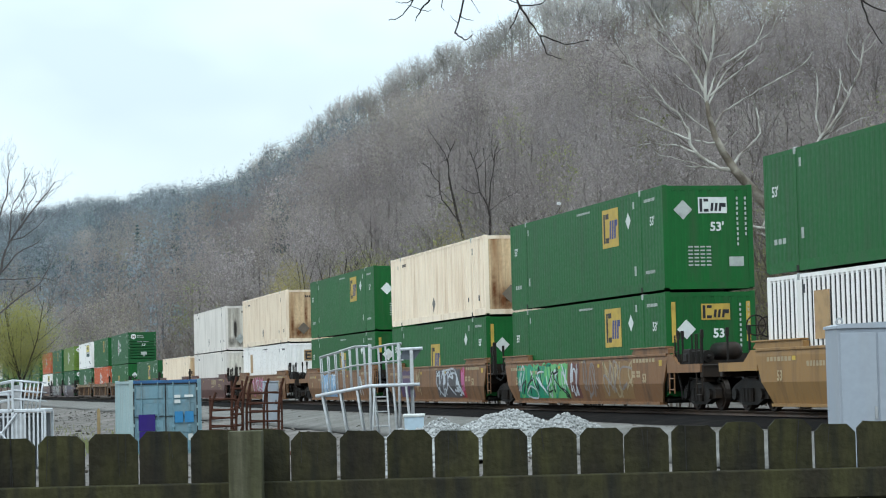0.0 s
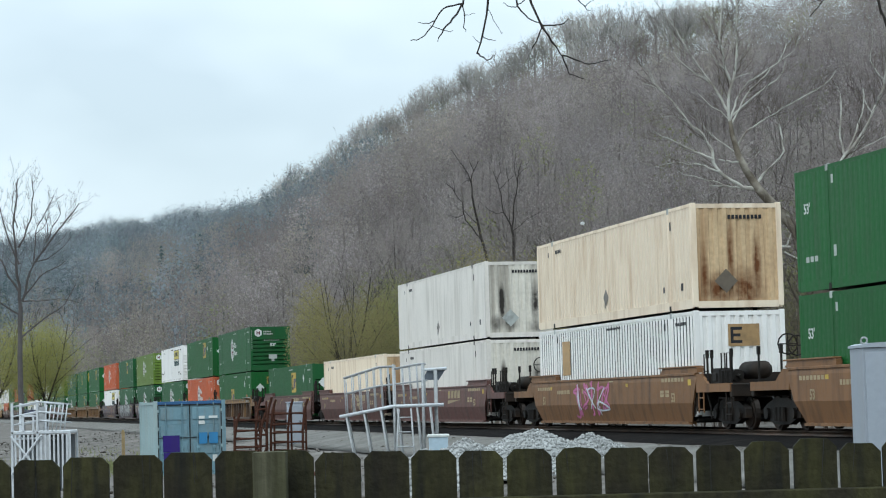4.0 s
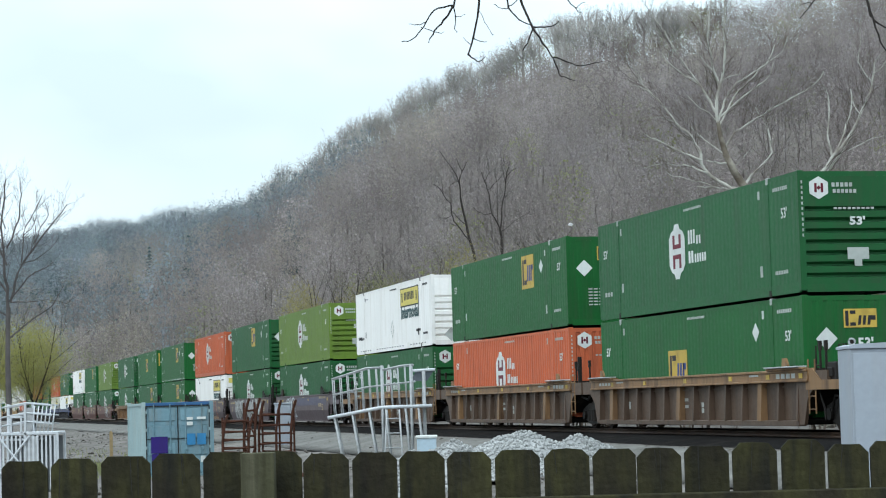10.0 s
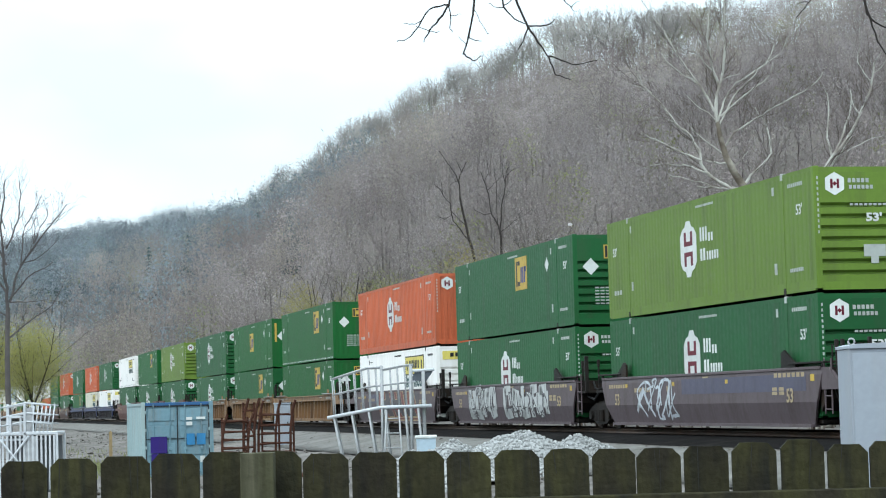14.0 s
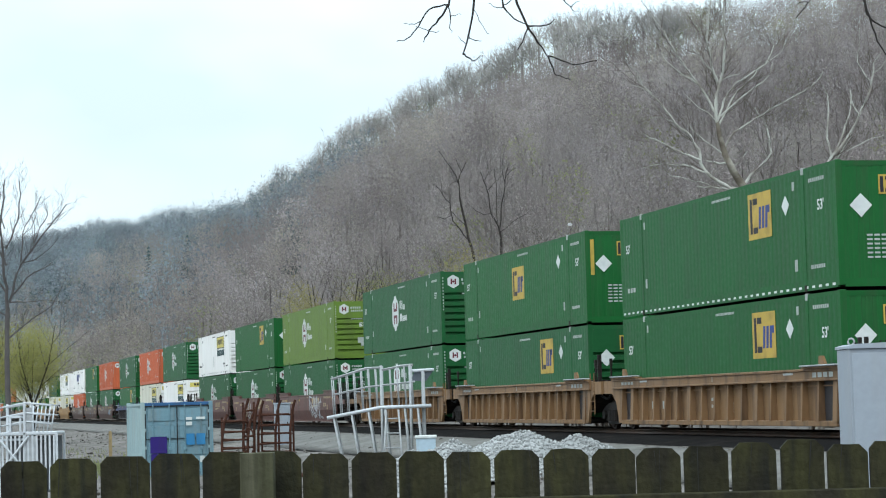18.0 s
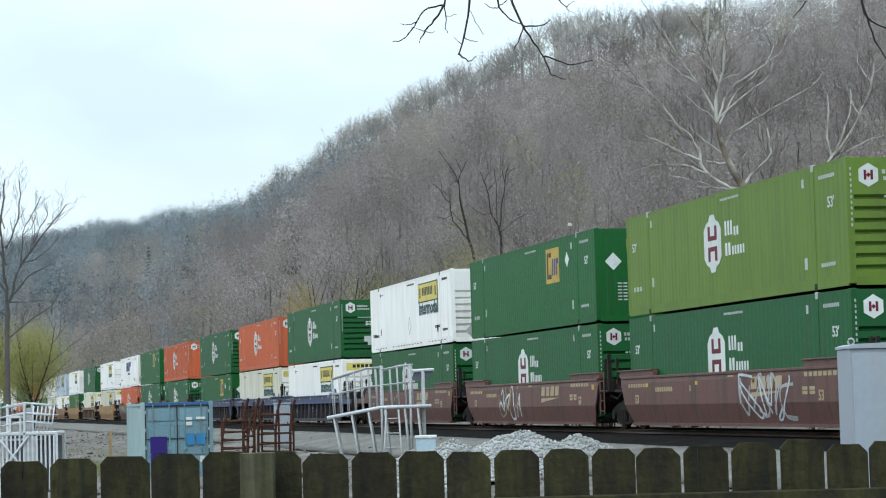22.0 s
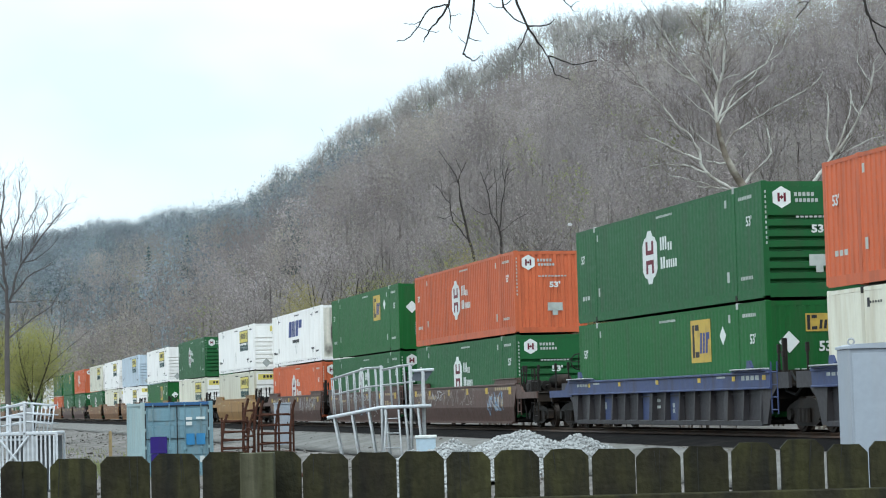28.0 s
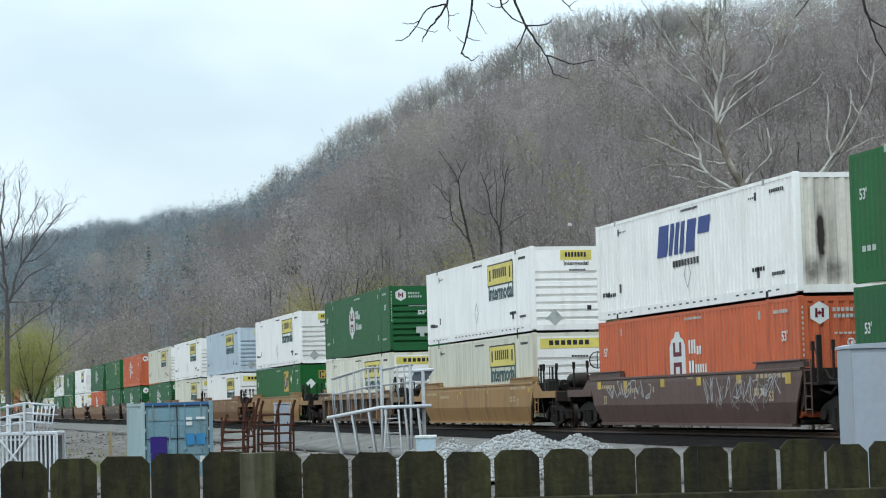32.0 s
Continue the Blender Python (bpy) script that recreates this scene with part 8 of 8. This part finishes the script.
def build_piles():
    humps = ((1.75, 55.0, 2.1, 1.06), (0.1, 54.8, 1.3, 0.88), (3.2, 55.4, 1.5, 0.93), (-0.9, 55.2, 0.9, 0.66))
    x0, x1, y0, y1, st = -2.4, 5.4, 52.6, 57.6, 0.14
    nx, ny = int((x1 - x0) / st), int((y1 - y0) / st)

    def top(x, y):
        z = -9.0
        for cx, cy, r, h in humps:
            d = math.hypot(x - cx, (y - cy)) / r
            z = max(z, h * (1 - 0.85 * d ** 1.25) if d < 1.6 else -9)
        return -0.22 + max(z, -0.55) + 0.06 * noise.noise(Vector((x * 2.1, y * 2.1, 0)))
    vs = [(x0 + i * st, y0 + j * st, top(x0 + i * st, y0 + j * st)) for i in range(nx + 1) for j in range(ny + 1)]
    fs = [(i * (ny + 1) + j, (i + 1) * (ny + 1) + j, (i + 1) * (ny + 1) + j + 1, i * (ny + 1) + j + 1) for i in range(nx) for j in range(ny)]
    pile = thing("gravel_pile", "heap of pale grey crushed stone on the gravel", "gravel pile", me=raw_mesh("gravel_pile", vs, fs, STONE, True))
    rng = np.random.default_rng(3)
    ico = bmesh.new()
    bmesh.ops.create_icosphere(ico, subdivisions=1, radius=1)
    iv = np.array([v.co[:] for v in ico.verts])
    ico.verts.index_update()
    fi = np.array([[v.index for v in f.verts] for f in ico.faces])
    ico.free()
    V, F, o = [], [], 0
    for _ in range(6500):
        x, y = rng.uniform(x0, x1), rng.uniform(y0, y1)
        z = top(x, y)
        if z < -0.5:
            continue
        s = rng.uniform(0.022, 0.055)
        V.append(iv * (s * rng.uniform(0.6, 1.3, 3)) * rng.uniform(0.8, 1.2, (len(iv), 1)) + np.array([x, y, z + s * 0.3]))
        F.append(fi + o)
        o += len(iv)
    st2 = part("loose_gravel", raw_mesh("loose_gravel", np.concatenate(V), np.concatenate(F), STONES), pile)
    st2["kind"] = "stuff"


def build_rubble():
    """Stones, clods and scraps strewn over the yard."""
    rng = np.random.default_rng(17)
    ico = bmesh.new()
    bmesh.ops.create_icosphere(ico, subdivisions=1, radius=1)
    iv = np.array([v.co[:] for v in ico.verts])
    ico.verts.index_update()
    fi = np.array([[v.index for v in f.verts] for f in ico.faces])
    ico.free()
    for name, mat, count, lo, hi, label in (("rubble", GROUND, 2600, 0.02, 0.075, "grey stones and clods strewn over the gravel yard"), ("debris", CLODS, 360, 0.03, 0.1, "dark scraps and clods on the gravel yard")):
        V, F, o = [], [], 0
        for _ in range(count):
            st, d = rng.uniform(45, 190), -3.8 - 16 * rng.random() ** 1.3
            x, y, _h = line(st, d)
            s = rng.uniform(lo, hi)
            V.append(iv * s * rng.uniform(0.5, 1.6, 3) * np.array([1, 1, 0.6]) + np.array([x, y, profile(d) + 0.02]))
            F.append(fi + o)
            o += len(iv)
        tagged(new(name, raw_mesh(name, np.concatenate(V), np.concatenate(F), mat)), label, "stones", kind="stuff")
    V = []
    for _ in range(2600):
        c = (-13.2 + rng.normal(0, 1.3), 88 + rng.normal(0, 5)) if rng.random() < 0.6 else (rng.uniform(-24, -6), rng.uniform(70, 140))
        h = rng.uniform(0.05, 0.22)
        b = np.array([c[0], c[1], -0.62])
        V.append(np.array([b, b + np.array([0.03, 0, 0]), b + np.array([rng.normal(0, 0.08), rng.normal(0, 0.08), h + 0.06])]))
    V = np.concatenate(V)
    tagged(new("weeds", raw_mesh("weeds", V, np.arange(len(V)).reshape(-1, 3), BUDS)), "short green weeds in the gravel", "weeds", kind="stuff")


def build_fence():
    f = thing("picket_fence", "mossy weathered wooden privacy fence with dog-eared boards", "fence", at=pose(0, 6.8, 0))
    rng = random.Random(6)
    base = -0.42
    boards = [(-1.5043, -1.3639, 1.463), (-1.3536, -1.2149, 1.459), (-1.2046, -1.0659, 1.462), (-1.0522, -0.9049, 1.465), (-0.8990, -0.7543, 1.469), (-0.7440, -0.5950, 1.470), (-0.5916, -0.4460, 1.466), (-0.4417, -0.3039, 1.457), (-0.2936, -0.1583, 1.458), (-0.1515, -0.0145, 1.457), (-0.0076, 0.1259, 1.451), (0.1371, 0.2732, 1.452), (0.2860, 0.4222, 1.450), (0.4324, 0.5626, 1.449), (0.5660, 0.6996, 1.446), (0.7099, 0.8434, 1.450), (0.8546, 0.9890, 1.455), (1.0027, 1.1328, 1.461), (1.1431, 1.2655, 1.444), (1.2715, 1.4051, 1.450), (1.4119, 1.5507, 1.452)]
    pitch = 0.1466
    boards = [(boards[0][0] - pitch * k, boards[0][1] - pitch * k, 1.45) for k in range(8, 0, -1)] + boards + [(boards[-1][0] + pitch * k, boards[-1][1] + pitch * k, 1.46) for k in range(1, 9)]
    for x0, x1, top in boards:                 # left edge, right edge, top
        w, h = x1 - x0, top - base
        c, d = 0.022 + rng.uniform(-0.003, 0.004), 0.022 + rng.uniform(-0.003, 0.004)
        sag = rng.uniform(-0.003, 0.003)
        me = Shape().prism([(0, 0), (w, 0), (w, h - d * 1.1), (w - d, h - 0.002), (w * 0.5, h + sag), (c, h), (0, h - c * 1.05)], "y", 0, 0.017).mesh("picket", MOSSY)
        board = part("picket", me, f, at=pose(x0, rng.uniform(0, 0.004), base))
        for k in range(rng.choice((0, 1, 1, 2))):    # a drying crack from the top down
            cx, ln = w * rng.uniform(0.2, 0.8), rng.uniform(0.06, 0.2)
            lean, half = rng.uniform(-0.012, 0.012), rng.uniform(0.0007, 0.0014)
            part("crack", Shape().prism([(cx - half, h - 0.004), (cx + half, h - 0.004), (cx + lean + half * 0.5, h - ln), (cx + lean - half * 0.5, h - ln)], "y", -0.0012, 0.001).mesh("crack", SHADOW_RUBBER), board)
    for z in (1.222, 0.15):
        part("rail", Shape().box(-2.7, 2.7, -0.042, -0.004, z, z + 0.089, 0.004).mesh("rail", MOSSY), f)
    for x in (-0.618, 1.86, -3.1):
        part("post", Shape().box(x, x + 0.098, -0.14, -0.046, base - 0.3, 1.466, 0.0015).mesh("post", OLD_WOOD), f, "grey-green weathered wooden post")


# ---------------------------------------------------------------- movement
SWAY = [(0, 0.5), (1, -0.3), (2, 0.2), (3, -0.1), (4.5, 0.6), (5.5, 0.41), (6, 0.21), (6.5, 0.62), (7, -0.21), (7.5, -0.62), (8, 0.27), (8.5, -0.34), (9, -0.34), (9.5, 1.03),
        (10, 0.75), (10.5, 0.41), (11, 0.82), (11.5, 0.00), (12, 0.62), (12.5, -0.14), (13, 1.16), (13.5, 1.16), (14, 0.21), (14.5, 1.03), (16.5, 1.03), (17, -1.03), (17.5, -0.41),
        (18, 0.21), (18.5, -0.14), (19, -0.21), (19.5, -0.55), (20, -0.96), (20.5, -0.55), (21, 0.41), (21.5, -1.03), (22, -0.34), (22.5, 0.21), (23, -0.82), (23.5, 0.27), (24, -0.21),
        (24.5, -0.75), (25, -0.14), (25.5, 0.27), (27.5, 0.07), (28, 0.21), (28.5, 0.41), (29, -0.34), (29.5, 0.00), (30, 0.55), (30.5, 0.27), (31, -0.41), (31.5, -0.21), (32, 0.00)]


def motions():
    times = [2.0 * k for k in range(17)]
    for c, u, z in CONTAINERS:
        walk(c, [(t, on_line(u - run(t), z)) for t in times])
    for c, u in CARS:
        walk(c, [(t, on_line(u - run(t))) for t in times])
    for b, x, z, share in BRANCHES:
        walk(b, [(t, pose(x + 0.033 * share * a, 9, z - 0.008 * abs(a) * share, 0, 0.35 * share * a, 0)) for t, a in SWAY])


build_ground()
build_hill()
build_woods()
build_trees()
build_overhang()
build_blue_box()
build_walkway()
build_yard()
build_piles()
build_rubble()
build_fence()
build_train()
build_track()
motions()
